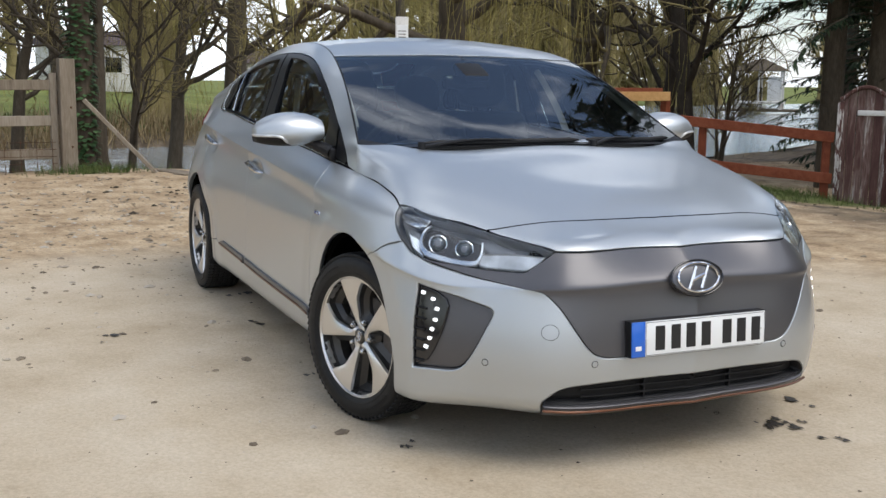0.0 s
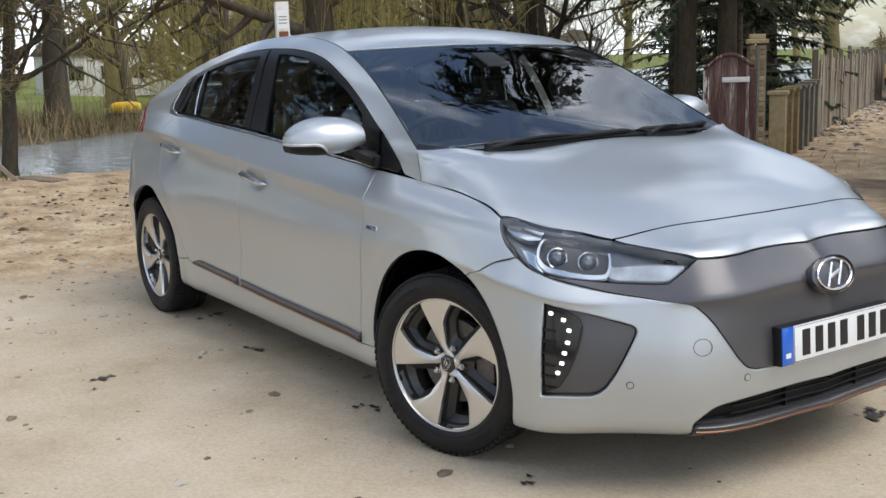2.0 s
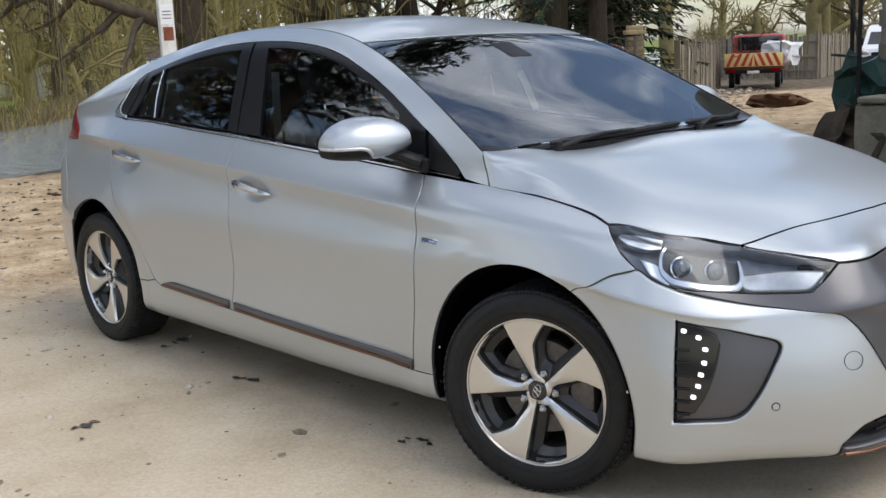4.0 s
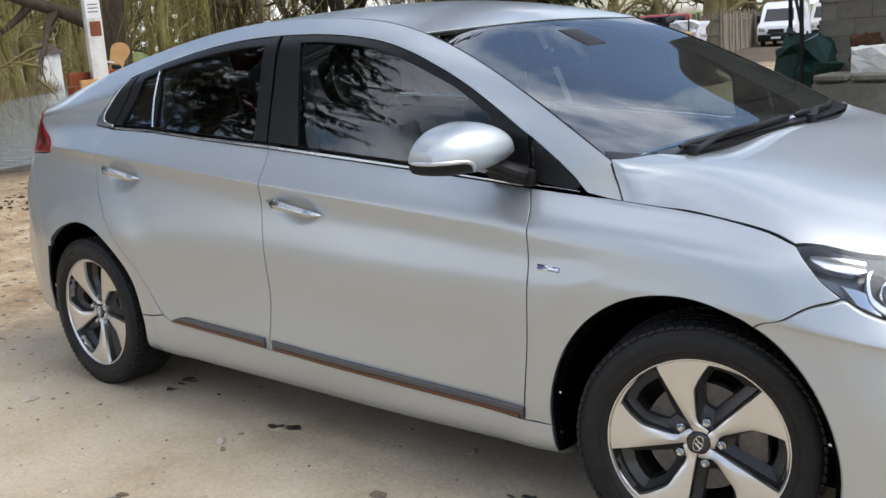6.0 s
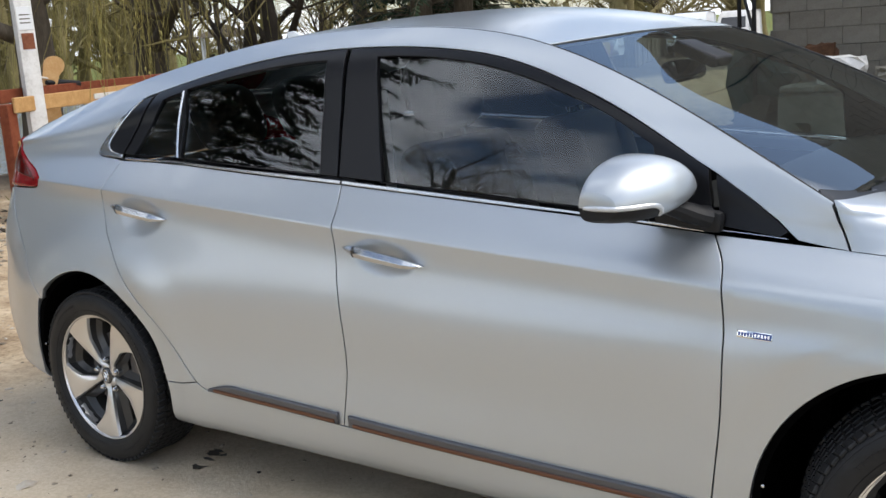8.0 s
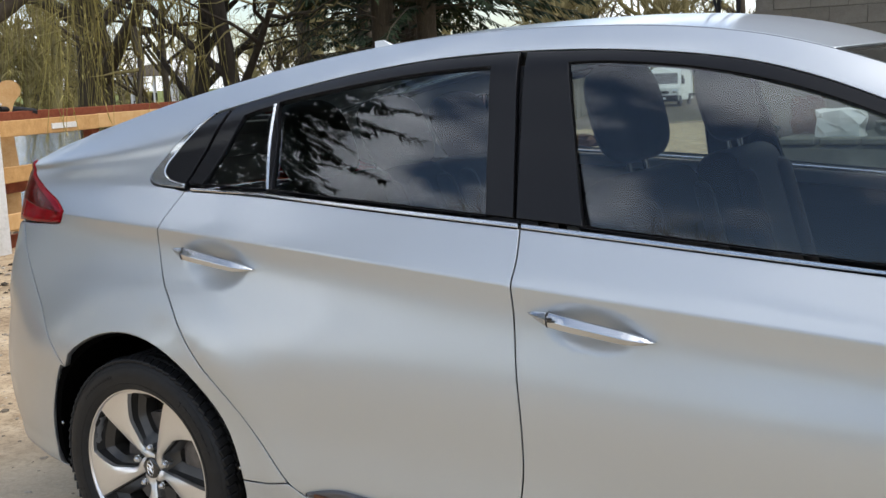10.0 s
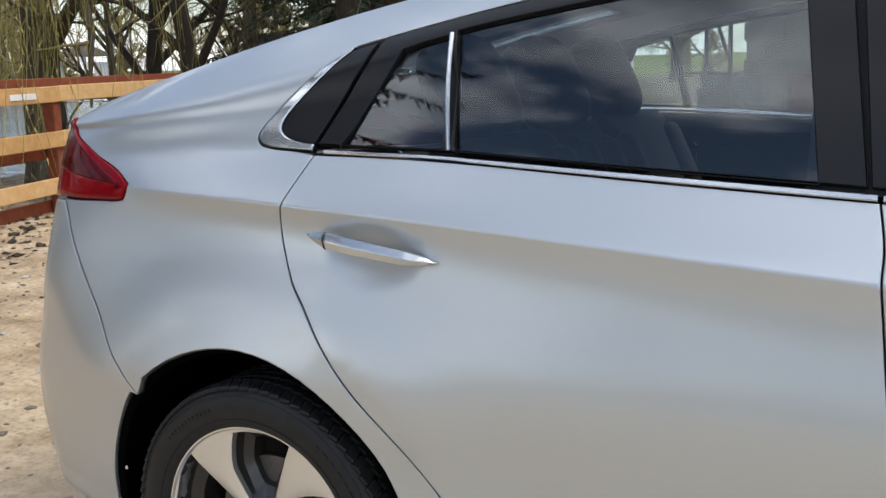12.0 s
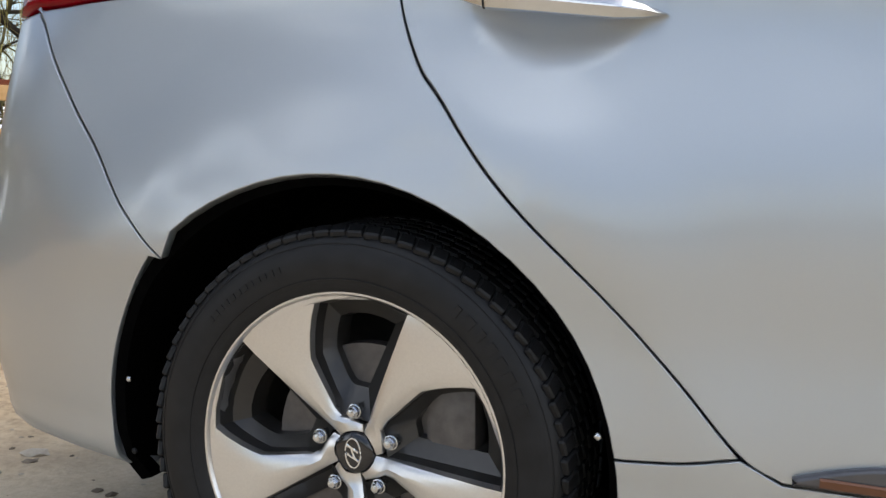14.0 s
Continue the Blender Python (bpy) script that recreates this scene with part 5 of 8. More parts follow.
def wheel(name, x, y, phase, turn=0.0, side=1):
    hub = new(name)
    hub.parent = car
    hub.empty_display_size = .1
    hub.matrix_basis = Matrix.Translation((x, y, .314)) @ Matrix.Rotation(radians(turn), 4, "Z") @ (Matrix.Identity(4) if side > 0 else Matrix.Rotation(math.pi, 4, "Z"))
    part("tyre", MESHES["tyre"], TYRE, hub, "black rubber tyre with worn sidewall")
    part("tread", MESHES["tread"], TYRE, hub)
    part("sidewall_marking", MESHES["marking"], TYRE, hub)
    part("rim_ring", MESHES["rim"], MACHINED, hub, "machined silver rim edge")
    for i in range(5):
        part("spoke", spoke_mesh(phase + 72 * i), MACHINED, hub, "broad machined silver spoke")
        part("pocket", pocket_mesh(phase + 72 * i), DARK_ALLOY, hub, "dark grey pocket between spokes")
        part("wheel_nut", nut_mesh(phase + 25 + 72 * i), SATIN_CHROME, hub)
    part("cap", MESHES["cap"], GLOSSY, hub, "black centre cap with a silver oval emblem")
    part("emblem", emblem_bars(.020, Matrix.Translation((0, -.0735, 0)) @ Matrix.Rotation(radians(-phase - 26), 4, "Y")).mesh("emblem"), CHROME, hub)
    disc = Geo().lathe([(.075, -.02), (.140, -.02), (.140, .004), (.075, .004)], 48, closed=True).lathe([(0, -.035), (.07, -.035), (.075, -.02), (.075, .03)], 32)
    part("brake_disc", disc.mesh("brake_disc"), BRAKE, hub)
    part("caliper", Geo().box((.075, .055, .15), Matrix.Translation((.125, -.008, .02)), .012).mesh("caliper"), BRAKE, hub)
    part("barrel", Geo().lathe([(.209, -.06), (.198, -.03), (.180, .09), (.10, .10), (0, .10)], 48).mesh("barrel"), DARK_ALLOY, hub)
    return hub


MESHES = {"tyre": tyre_mesh(), "tread": tread_mesh(), "rim": rim_mesh(), "cap": cap_mesh(), "marking": marking_mesh(4)}
wheel("wheel", 1.329, -.780, 44, turn=17)
wheel("wheel", -1.35, -.790, 66)
wheel("wheel", 1.329, .783, 75, turn=17, side=-1)
wheel("wheel", -1.35, .790, 40, side=-1)


def liner(a, side):
    x, z, r = a
    g = Geo()
    rows = []
    for i in range(33):
        t = radians(-14 + 208 * i / 32)
        y0 = min(.868, abs(skin(*spot("side", x + (r + .004) * math.cos(t), max(.23, z + (r + .004) * math.sin(t))))[0][1])) - .007
        rows.append([(x + q * math.cos(t), side * y, z + q * math.sin(t)) for q, y in ((r + .003, y0), (r - .014, y0 - .006), (r - .012, .78), (r - .01, .52), (.0, .52))])
    vs = [p for w in rows for p in w]
    g.add(vs, [[i * 5 + j, i * 5 + j + 1, (i + 1) * 5 + j + 1, (i + 1) * 5 + j] for i in range(32) for j in range(4)])
    part("arch_liner", g.mesh("arch_liner"), LINER, car, "black felt wheel arch liner")
    for t in (12, 168, 186):
        y0 = abs(skin(*spot("side", x + r * math.cos(radians(t)), max(.23, z + r * math.sin(radians(t)))))[0][1]) - .016
        p = Matrix.Translation((x + (r - .018) * math.cos(radians(t)), side * y0, z + (r - .018) * math.sin(radians(t))))
        part("liner_clip", Geo().ball((.010, .006, .010), p, 10, 6).mesh("liner_clip"), SATIN_CHROME if t < 180 else BLACK, car)


for a in (ARCH_F, ARCH_R):
    for side in (-1, 1):
        liner(a, side)

# ---- car: lamps, bumpers' fittings, mirrors, handles ----
LAMP = LAMP_OUT + LAMP_OUT2[1:] + LAMP_FOOT[1:] + LAMP_IN[1:] + LAMP_TOP_IN[1:] + LAMP_TOP[1:-1]


def on_skin(x, y, z, lift=0.0):
    q = spot("all", x, y, z)
    p, n = skin(*q)[0], skin_normal([q[0]], [q[1]])[0]
    return Vector(p + n * lift), Vector(n)


def facing(p, n, side=1):
    """A pose at p whose -y axis points along n, upright."""
    p, n = Vector((p[0], p[1] * side, p[2])), Vector((n[0], n[1] * side, n[2]))
    y = -n.normalized()
    x = y.cross(Vector((0, 0, 1))).normalized()
    z = x.cross(y)
    return Matrix.Translation(p) @ Matrix((x, y, z)).transposed().to_4x4()


def ring_tube(rx, rz, r, m, n=40, k=8, y=0.0):
    return Geo().tube([m @ Vector((rx * math.cos(a), y, rz * math.sin(a))) for a in np.linspace(0, 2 * math.pi, n + 1)], r, k, cap=False)


for side in (1, -1):
    lamp = new("headlamp")
    lamp.parent = car
    tagged(lamp, "clear headlamp with two round projectors")

    def lp(name, loop, mat, label="", **kw):
        """A pressed part inside this headlamp."""
        a, b = panel(name, loop, mat, lamp, label=label, **kw)
        keep, lose = (a, b) if side > 0 else (b, a)
        bpy.data.objects.remove(lose)
        return keep

    lp("housing", LAMP, LAMP_GREY, gap=.002, lift=-.052, deep=-.048, step=.03)
    cover = lp("cover", LAMP, LENS, "clear lamp cover", gap=.003, lift=.001, deep=.004, step=.02, shadow=False)
    lp("clear_block", line("all", (1.895, -.640, .705), (1.97, -.565, .708), (2.045, -.487, .703), n=4) + line("all", (2.052, -.497, .690), (2.040, -.532, .664), (2.03, -.548, .655), n=4) + line("all", (1.985, -.590, .656), (1.925, -.642, .658), (1.90, -.655, .672), n=4), CLEAR_WHITE, "frosted white indicator block", gap=.002, lift=-.018, deep=.03, step=.016, round_off=.005)
    lp("outer_plate", line("all", (1.600, -.783, .801), (1.66, -.757, .791), (1.712, -.73, .782), n=4) + line("all", (1.722, -.752, .762), (1.70, -.772, .756), (1.665, -.79, .764), n=4) + line("all", (1.64, -.798, .773), (1.61, -.795, .79), n=4), WHITE_LAMP, "silver inner trim", gap=.002, lift=-.014, deep=.02, step=.016)
    lp("lower_plate", line("all", (1.68, -.805, .742), (1.735, -.785, .728), (1.765, -.785, .690), (1.77, -.79, .676), (1.72, -.808, .700), n=4), WHITE_LAMP, "silver inner trim", gap=.002, lift=-.02, deep=.02, step=.016)
    bez = bend([spot("all", *p) for p in ((1.73, -.735, .772), (1.735, -.775, .735), (1.765, -.782, .695), (1.81, -.745, .676), (1.88, -.677, .667), (1.897, -.650, .675), (1.888, -.632, .705), (1.87, -.620, .728))], 5)
    lp("bezel_plate", bez + line("all", (1.80, -.672, .750), (1.75, -.71, .766), n=4), LAMP_DARK, "dark plate behind the projectors", gap=.002, lift=-.034, deep=.01, step=.016)
    keep = strip("bezel", bez, .012, .006, WHITE_LAMP, lamp, lift=-.022, label="bright bezel round the projectors")
    bpy.data.objects.remove(keep[1 if side > 0 else 0])
    for x, y, z in ((1.782, -.738, .722), (1.842, -.672, .712)):
        p, n = on_skin(x, y, z, -.030)
        ahead = (Vector((.86, -.42, -.06)) * .55 + n * .45).normalized()
        m = facing(p, ahead, side)
        part("projector_ring", ring_tube(.0285, .0275, .0035, m).mesh("projector_ring"), CHROME, lamp, "chrome projector ring")
        part("projector", Geo().ball((.050, .026, .049), m, 28, 14).mesh("projector"), LENS_GREY, lamp, "round projector lens")
        part("projector_iris", Geo().lathe([(.0, -.016), (.009, -.0155), (.011, -.013)], 20, m).mesh("projector_iris"), LAMP_GREY, lamp)
        part("projector_bowl", Geo().lathe([(.0275, -.002), (.024, .012), (.0, .02)], 24, m).mesh("projector_bowl"), WHITE_LAMP, lamp)
        part("projector_lens", Geo().ball((.052, .030, .051), m, 28, 14).mesh("projector_lens"), LENS, lamp)

    # daytime lamp pocket
    pod = new("daytime_lamp")
    pod.parent = car
    tagged(pod, "dark grey pocket with seven lit white lamps")

    def dp(name, loop, mat, label="", **kw):
        a, b = panel(name, loop, mat, pod, label=label, **kw)
        keep, lose = (a, b) if side > 0 else (b, a)
        bpy.data.objects.remove(lose)
        return keep

    dp("pocket", DRL, GRILLE, "dark grey pocket", gap=.001, lift=-.016, deep=-.014, step=.02, round_off=.004)
    dp("lamp_strip", line("all", (1.808, -.812, .585), (1.857, -.779, .573), (1.892, -.753, .550), n=4) + line("all", (1.902, -.749, .527), (1.896, -.762, .462), (1.872, -.783, .38), n=4) + line("all", (1.852, -.795, .345), (1.808, -.822, .322), n=4), GLOSSY, "black lamp strip", gap=.002, lift=-.008, deep=.01, step=.02, round_off=.006)
    for x, y, z in ((1.825, -.805, .562), (1.857, -.785, .545), (1.872, -.777, .515), (1.871, -.781, .480), (1.865, -.788, .449), (1.860, -.793, .419), (1.850, -.800, .390)):
        p, n = on_skin(x, y, z, -.005)
        m = facing(p, n, side)
        part("led", Geo().box((.0135, .010, .0105), m @ Matrix.Rotation(.25 * side, 4, "Y"), .003).mesh("led"), LED, pod, "small lit white lamp")
    for k in range(6):
        z = .345 + .034 * k
        a, na = on_skin(1.808, -.820, z, -.004)
        b, nb = on_skin(1.842, -.802, z - .003, -.004)
        g = Geo().tube([(q.x, q.y * side, q.z) for q in (a, (a + b) / 2, b)], .0045, 6, flat=.8)
        part("louvre", g.mesh("louvre"), BLACK, pod)

# lower intake and lip
intake_foot = line("all", (2.120, -.520, .236), (2.15, -.44, .232), (2.172, -.30, .228), (2.184, -.15, .226), (2.186, 0, .226))
mouth = INTAKE_TOP + [(0.0, INTAKE_TOP[-1][1] + (intake_foot[-1][1] - INTAKE_TOP[-1][1]) * i / 4) for i in range(1, 5)] + intake_foot[::-1][1:]
panel("lower_intake", mouth, BLACK, car, mid=True, gap=.001, lift=-.045, deep=-.043, step=.02, label="black lower air intake")
for dz in (.018, .042):
    pts = []
    for y in np.linspace(-.40, .40, 21):
        p, n = on_skin(2.17, -abs(y), .240 + dz, -.022)
        pts.append((p.x, y, p.z))
    part("intake_bar", Geo().tube(pts, .006, 6, flat=.6).mesh("intake_bar"), BLACK, car)
for y in (-.17, .17):
    p, n = on_skin(2.18, -abs(y), .268, -.03)
    part("intake_post", Geo().box((.02, .006, .06), Matrix.Translation((p.x, y, p.z)), .001).mesh("intake_post"), BLACK, car)
lip = intake_foot + [(0.0, intake_foot[-1][1] + (BODY_FOOT - intake_foot[-1][1]) * i / 3) for i in range(1, 4)] + [(LIP_END[0] * (1 - i / 8) ** 1.0, BODY_FOOT) for i in range(8)][::-1]
panel("front_lip", lip, GRILLE, car, mid=True, gap=.001, lift=.004, deep=.02, step=.018, round_off=.006, label="dark grey lower lip")
lip_line = []
for t in np.linspace(-1, 1, 41):
    q = intake_foot[int(round((1 - abs(t)) * (len(intake_foot) - 1)))]
    p, n = skin(*q)[0], skin_normal([q[0]], [q[1]])[0]
    p = p + n * .007 + np.array((0, 0, -.012))
    lip_line.append((p[0], math.copysign(p[1], t), p[2]))
part("copper_line", Geo().tube(lip_line, .0055, 8, flat=.8).mesh("copper_line"), COPPER, car, "copper coloured line along the lip")

# plate with plain bars
plate = new("number_plate")
plate.parent = car
tagged(plate, "white number plate with a blue band and plain black bars")
pm = Matrix.Translation((2.209, 0, .443)) @ Matrix.Rotation(radians(-3), 4, "Y")
plate_face = pm @ Matrix.Rotation(math.pi / 2, 4, "Z")
part("holder", Geo().box((.526, .034, .117), plate_face @ Matrix.Translation((0, .019, 0)), .004).mesh("holder"), BLACK, plate)
part("face", Geo().box((.470, .005, .111), plate_face @ Matrix.Translation((.025, 0, 0)), .002).mesh("face"), PLATE_WHITE, plate)
part("blue_band", Geo().box((.050, .0052, .111), plate_face @ Matrix.Translation((-.2355, 0, 0)), .002).mesh("blue_band"), PLATE_BLUE, plate)
for x in (-.155, -.095, -.037, .022, .105, .163, .222):
    part("plate_bar", Geo().box((.036, .0015, .078), plate_face @ Matrix.Translation((x, -.003, 0)), .0005, 1).mesh("plate_bar"), INK, plate)
part("band_bar", Geo().box((.022, .0015, .014), plate_face @ Matrix.Translation((-.236, -.003, -.028)), .0005, 1).mesh("band_bar"), PLATE_WHITE, plate)
part("plate_edge", Geo().tube([plate_face @ Vector(p) for p in ((-.208, -.003, -.052), (.257, -.003, -.052), (.257, -.003, .052), (-.208, -.003, .052), (-.208, -.003, -.052))], .0009, 4).mesh("plate_edge"), INK, plate)
for x in (-.205, .245):
    part("plate_screw", Geo().ball((.009, .006, .009), plate_face @ Matrix.Translation((x, -.003, 0)), 10, 6).mesh("plate_screw"), PLATE_WHITE, plate)

# front emblem
p, n = on_skin(2.17, 0, .617, .0)
em = facing(p, (n.x, 0, n.z))
emblem = new("front_emblem")
emblem.parent = car
tagged(emblem, "plain oval emblem in chrome on a dark disc")
part("disc", Geo().lathe([(0, -.012), (.9, -.010), (1.0, -.006), (1.0, .01)], 48, em @ Matrix.Diagonal((.098, 1, .056, 1))).mesh("disc"), GRILLE, emblem)
part("rim", ring_tube(.099, .0575, .0035, em, 56, 8, -.008).mesh("rim"), GLOSSY, emblem, "dark outer ring")
part("bars", emblem_bars(.078, em @ Matrix.Translation((0, -.014, 0)) @ Matrix.Diagonal((1, 1, 1.06, 1))).mesh("bars"), CHROME, emblem, "slanted chrome bars in an oval")
sn = [(2.002, -.66, .364), (2.165, -.37, .37)]
for x, y, z in sn:
    for side in (1, -1):
        p, n = on_skin(x, y, z)
        m = facing(p, n, side)
        part("parking_sensor", Geo().lathe([(0, -.0022), (.0085, -.002), (.0092, .0)], 20, m).mesh("parking_sensor"), SILVER, car)
        part("sensor_ring", ring_tube(.0102, .0102, .0013, m, 24, 5).mesh("sensor_ring"), GLOSSY, car)
p, n = on_skin(2.136, -.509, .473)
part("tow_cover", ring_tube(.027, .024, .0009, facing(p, n), 32, 5, .0002).mesh("tow_cover"), DARK_ALLOY, car)

# side badge: a silver and blue plate with no letters
for side in (1, -1):
    p, n = on_skin(.948, -.886, .722)
    m = facing(p, n, side) @ Matrix.Rotation(radians(1.5 * side), 4, "Y")
    part("side_badge", Geo().box((.078, .005, .0165), m, .0015).mesh("side_badge"), CHROME, car, "small silver side badge")
    part("badge_field", Geo().box((.040, .0014, .0125), m @ Matrix.Translation((.0175, -.0028, 0)), .0005, 1).mesh("badge_field"), BADGE_BLUE, car)
    for k in range(5):
        part("badge_bar", Geo().box((.0045, .0012, .008), m @ Matrix.Translation((-.033 + .0065 * k, -.0028, 0)), .0003, 1).mesh("badge_bar"), BADGE_BLUE, car)
        part("badge_bar", Geo().box((.0045, .0012, .0075), m @ Matrix.Translation((.003 + .0072 * k, -.0038, 0)), .0003, 1).mesh("badge_bar"), CHROME, car)


def mirror(side):
    mr = new("door_mirror")
    mr.parent = car
    tagged(mr, "silver door mirror with a black underside")
    m = Matrix.Translation((.697, side * .930, 1.018))
    # sections from the outboard tip to the door: a domed cap above, a shallow black tray below
    k, n1, n2 = 48, 40, 24
    dome = lambda u, c, w: math.sqrt(max(.02, 1 - ((u - c) / w) ** 2))
    cap, low, brow = [], [], []
    for i in range(k + 1):
        u = .5 - .5 * math.cos(math.pi * i / k)
        y = .126 - .258 * u
        top, front = .086 * dome(u, .56, .60), .122 * dome(u, .62, .72)
        base_, back = .050 * dome(u, .5, .62), .046 * dome(u, .5, .58)
        step = 1 / (1 + math.exp(-(u - .42) / .045))
        a1, a2 = radians(-4 - 66 * step), radians(184 + 46 * step)

        def rim(a):
            ca, sa = math.cos(a), math.sin(a)
            fx, fz = (front, .74) if ca > 0 else (back, .62)
            return (math.copysign(abs(ca) ** fz, ca) * fx - .022 * (1 - u) - .006, side * y, math.copysign(abs(sa) ** .95, sa) * (top if sa > 0 else base_) - .006 * (1 - u))

        cap += [rim(a1 + (a2 - a1) * j / n1) for j in range(n1 + 1)]
        low += [rim(a2 + (a1 + 2 * math.pi - a2) * j / n2) for j in range(n2 + 1)]
        if i == 0:
            brow += [m @ (Vector(rim(a2)).lerp(Vector(rim(a1)), t) + Vector((0, side * .003, 0))) for t in (.15, .4, .65, .9)]
        elif u < .44:
            brow.append(m @ Vector(rim(a1)))
    grid = lambda n: [[i * (n + 1) + j, i * (n + 1) + j + 1, (i + 1) * (n + 1) + j + 1, (i + 1) * (n + 1) + j] for i in range(k) for j in range(n)]
    ends = lambda n: [list(range(n + 1)), list(range(k * (n + 1), (k + 1) * (n + 1)))]
    part("cap", Geo().add([m @ Vector(v) for v in cap], grid(n1) + ends(n1)).mesh("cap", angle=50), SILVER, mr, "silver mirror cap")
    part("underside", Geo().add([m @ Vector(v) for v in low], grid(n2) + ends(n2)).mesh("underside", angle=50), BLACK, mr, "black mirror underside")
    part("indicator", Geo().tube(brow, [.0035] + [.0055] * (len(brow) - 2) + [.003], 8).mesh("indicator"), CLEAR_WHITE, mr, "clear indicator strip")
    foot = [(.735, side * .842, .985), (.765, side * .80, .962), (.80, side * .765, .944)]
    part("stalk", Geo().tube(bend(foot, 4), [.034] * 4 + [.038] * 4 + [.045], 12, flat=.62).mesh("stalk"), BLACK, mr, "black mirror arm")
    part("foot", Geo().box((.16, .03, .05), Matrix.Translation((.765, side * .775, .945)) @ Matrix.Rotation(radians(7), 4, "Y"), .012).mesh("foot"), BLACK, mr)


mirror(-1)
mirror(1)


def handle(x, z, owner, side):
    hd = new("door_handle")
    hd.parent = owner
    tagged(hd, "bright silver pull handle in a pressed cup")
    base = .862 if x > -.5 else .848
    rows, seam = [], []
    for t in np.linspace(0, 1, 37):
        px, pz = x - .146 + .271 * t, z + .019 - .036 * t
        tall = float(np.interp(t, [0, .06, .19, .30, .80, .92, 1], [.0006, .0065, .0150, .0150, .0125, .0075, .0008]))
        out = .033 * float(np.interp(t, [0, .08, .20, .35, .82, .93, 1], [.10, .42, .84, 1, .96, .66, .12]))
        ring = [(px, side * (base - .006 + (out + .006) * u), pz + tall * w) for u, w in ((0, .55), (.50, 1.0), (.72, .98), (.98, .22), (1.0, .06), (.97, -.12), (.86, -.86), (.72, -1.0), (.40, -.95), (0, -.6))]
        rows.append(ring)
        if abs(t - 7 / 36) < .01:
            seam = ring
    g = Geo().add([p for w in rows for p in w], [[i * 10 + j, i * 10 + (j + 1) % 10, (i + 1) * 10 + (j + 1) % 10, (i + 1) * 10 + j] for i in range(36) for j in range(10)] + [list(range(10)), list(range(360, 370))])
    part("grip", g.mesh("grip", angle=24), SATIN_CHROME, hd, "bright satin silver wedge-shaped grip")
    part("grip_joint", Geo().tube([Vector(p) + Vector((0, side * .0006, 0)) for p in seam[1:8]], .0011, 5).mesh("grip_joint"), BLACK, hd, "fine dark joint")
    return hd


for side, k in ((-1, 0), (1, 1)):
    h = handle(-.054, .818, doors_f[k], side)
    part("lock_button", Geo().box((.012, .004, .010), Matrix.Translation((-.135, side * .8965, .834)), .001).mesh("lock_button"), GLOSSY, h)
    handle(-1.07, .893, doors_r[k], side)

# wipers, scuttle, aerial
panel("scuttle", cowl + [(cowl[-1][0] + (HOOD_BACK[-1][0] - cowl[-1][0]) * i / 3, V_KNOTS[11]) for i in range(1, 4)] + line("top", (1.078, -.755), (1.142, -.62), (1.185, -.4), (1.19, -.2), (1.19, 0))[::-1][1:], BLACK, car, mid=True, gap=.001, lift=-.014, step=.03, label="black scuttle under the windscreen")


band = [(q[0] + .020, q[1]) for q in cowl]
strip("screen_band", band, .050, .001, SATIN, car, lift=-.002, label="black band at the foot of the windscreen")


def wiper(a, b, mid_t):
    wp = new("wiper")
    wp.parent = car
    tagged(wp, "black wiper at rest")
    pts = []
    for t in np.linspace(0, 1, 15):
        x, y = a[0] + (b[0] - a[0]) * t + .02 * math.sin(math.pi * t), a[1] + (b[1] - a[1]) * t
        q = spot("top", x, -abs(y))
        p, n = skin(*q)[0], skin_normal([q[0]], [q[1]])[0]
        p = p + n * .007
        pts.append(Vector((p[0], math.copysign(p[1], y), p[2])))
    part("blade", Geo().tube(pts, [.004] + [.009] * 13 + [.004], 8, flat=1.3).mesh("blade"), BLACK, wp)
    c = pts[mid_t]
    base = Vector((1.185, a[1] - (.02 if a[1] < 0 else .0), .985))
    part("arm", Geo().tube(bend([base, base * .5 + c * .5 + Vector((0, 0, .016)), c + Vector((0, 0, .008))], 6), [.012] * 6 + [.009] * 6 + [.007], 8, flat=.6).mesh("arm"), BLACK, wp)
    part("pivot", Geo().lathe([(0, -.02), (.014, -.018), (.016, .01)], 16, Matrix.Translation(base) @ Matrix.Rotation(-math.pi / 2, 4, "X")).mesh("pivot"), BLACK, wp)


wiper((1.135, -.52), (1.13, .18), 8)
wiper((1.13, .22), (1.07, .66), 7)
fin = Geo()
fv = []
for i, (x, z, w) in enumerate(((-1.01, 0, .014), (-1.06, .022, .013), (-1.11, .052, .010), (-1.135, .070, .006), (-1.165, .074, .004), (-1.160, .04, .012), (-1.155, 0, .018))):
    zz = float(np.interp(x, [-1.35, -1.0, -.65], [1.318, 1.390, 1.434]))
    fv += [(x, -w, zz + z), (x, w, zz + z)]
fin.add(fv, [[0, 2, 4, 6, 8, 10, 12], [1, 13, 11, 9, 7, 5, 3]] + [[2 * i, 2 * i + 1, 2 * i + 3, 2 * i + 2] for i in range(6)])
part("aerial_fin", fin.mesh("aerial_fin", angle=50), PLATE_WHITE, car, "pale shark fin aerial")

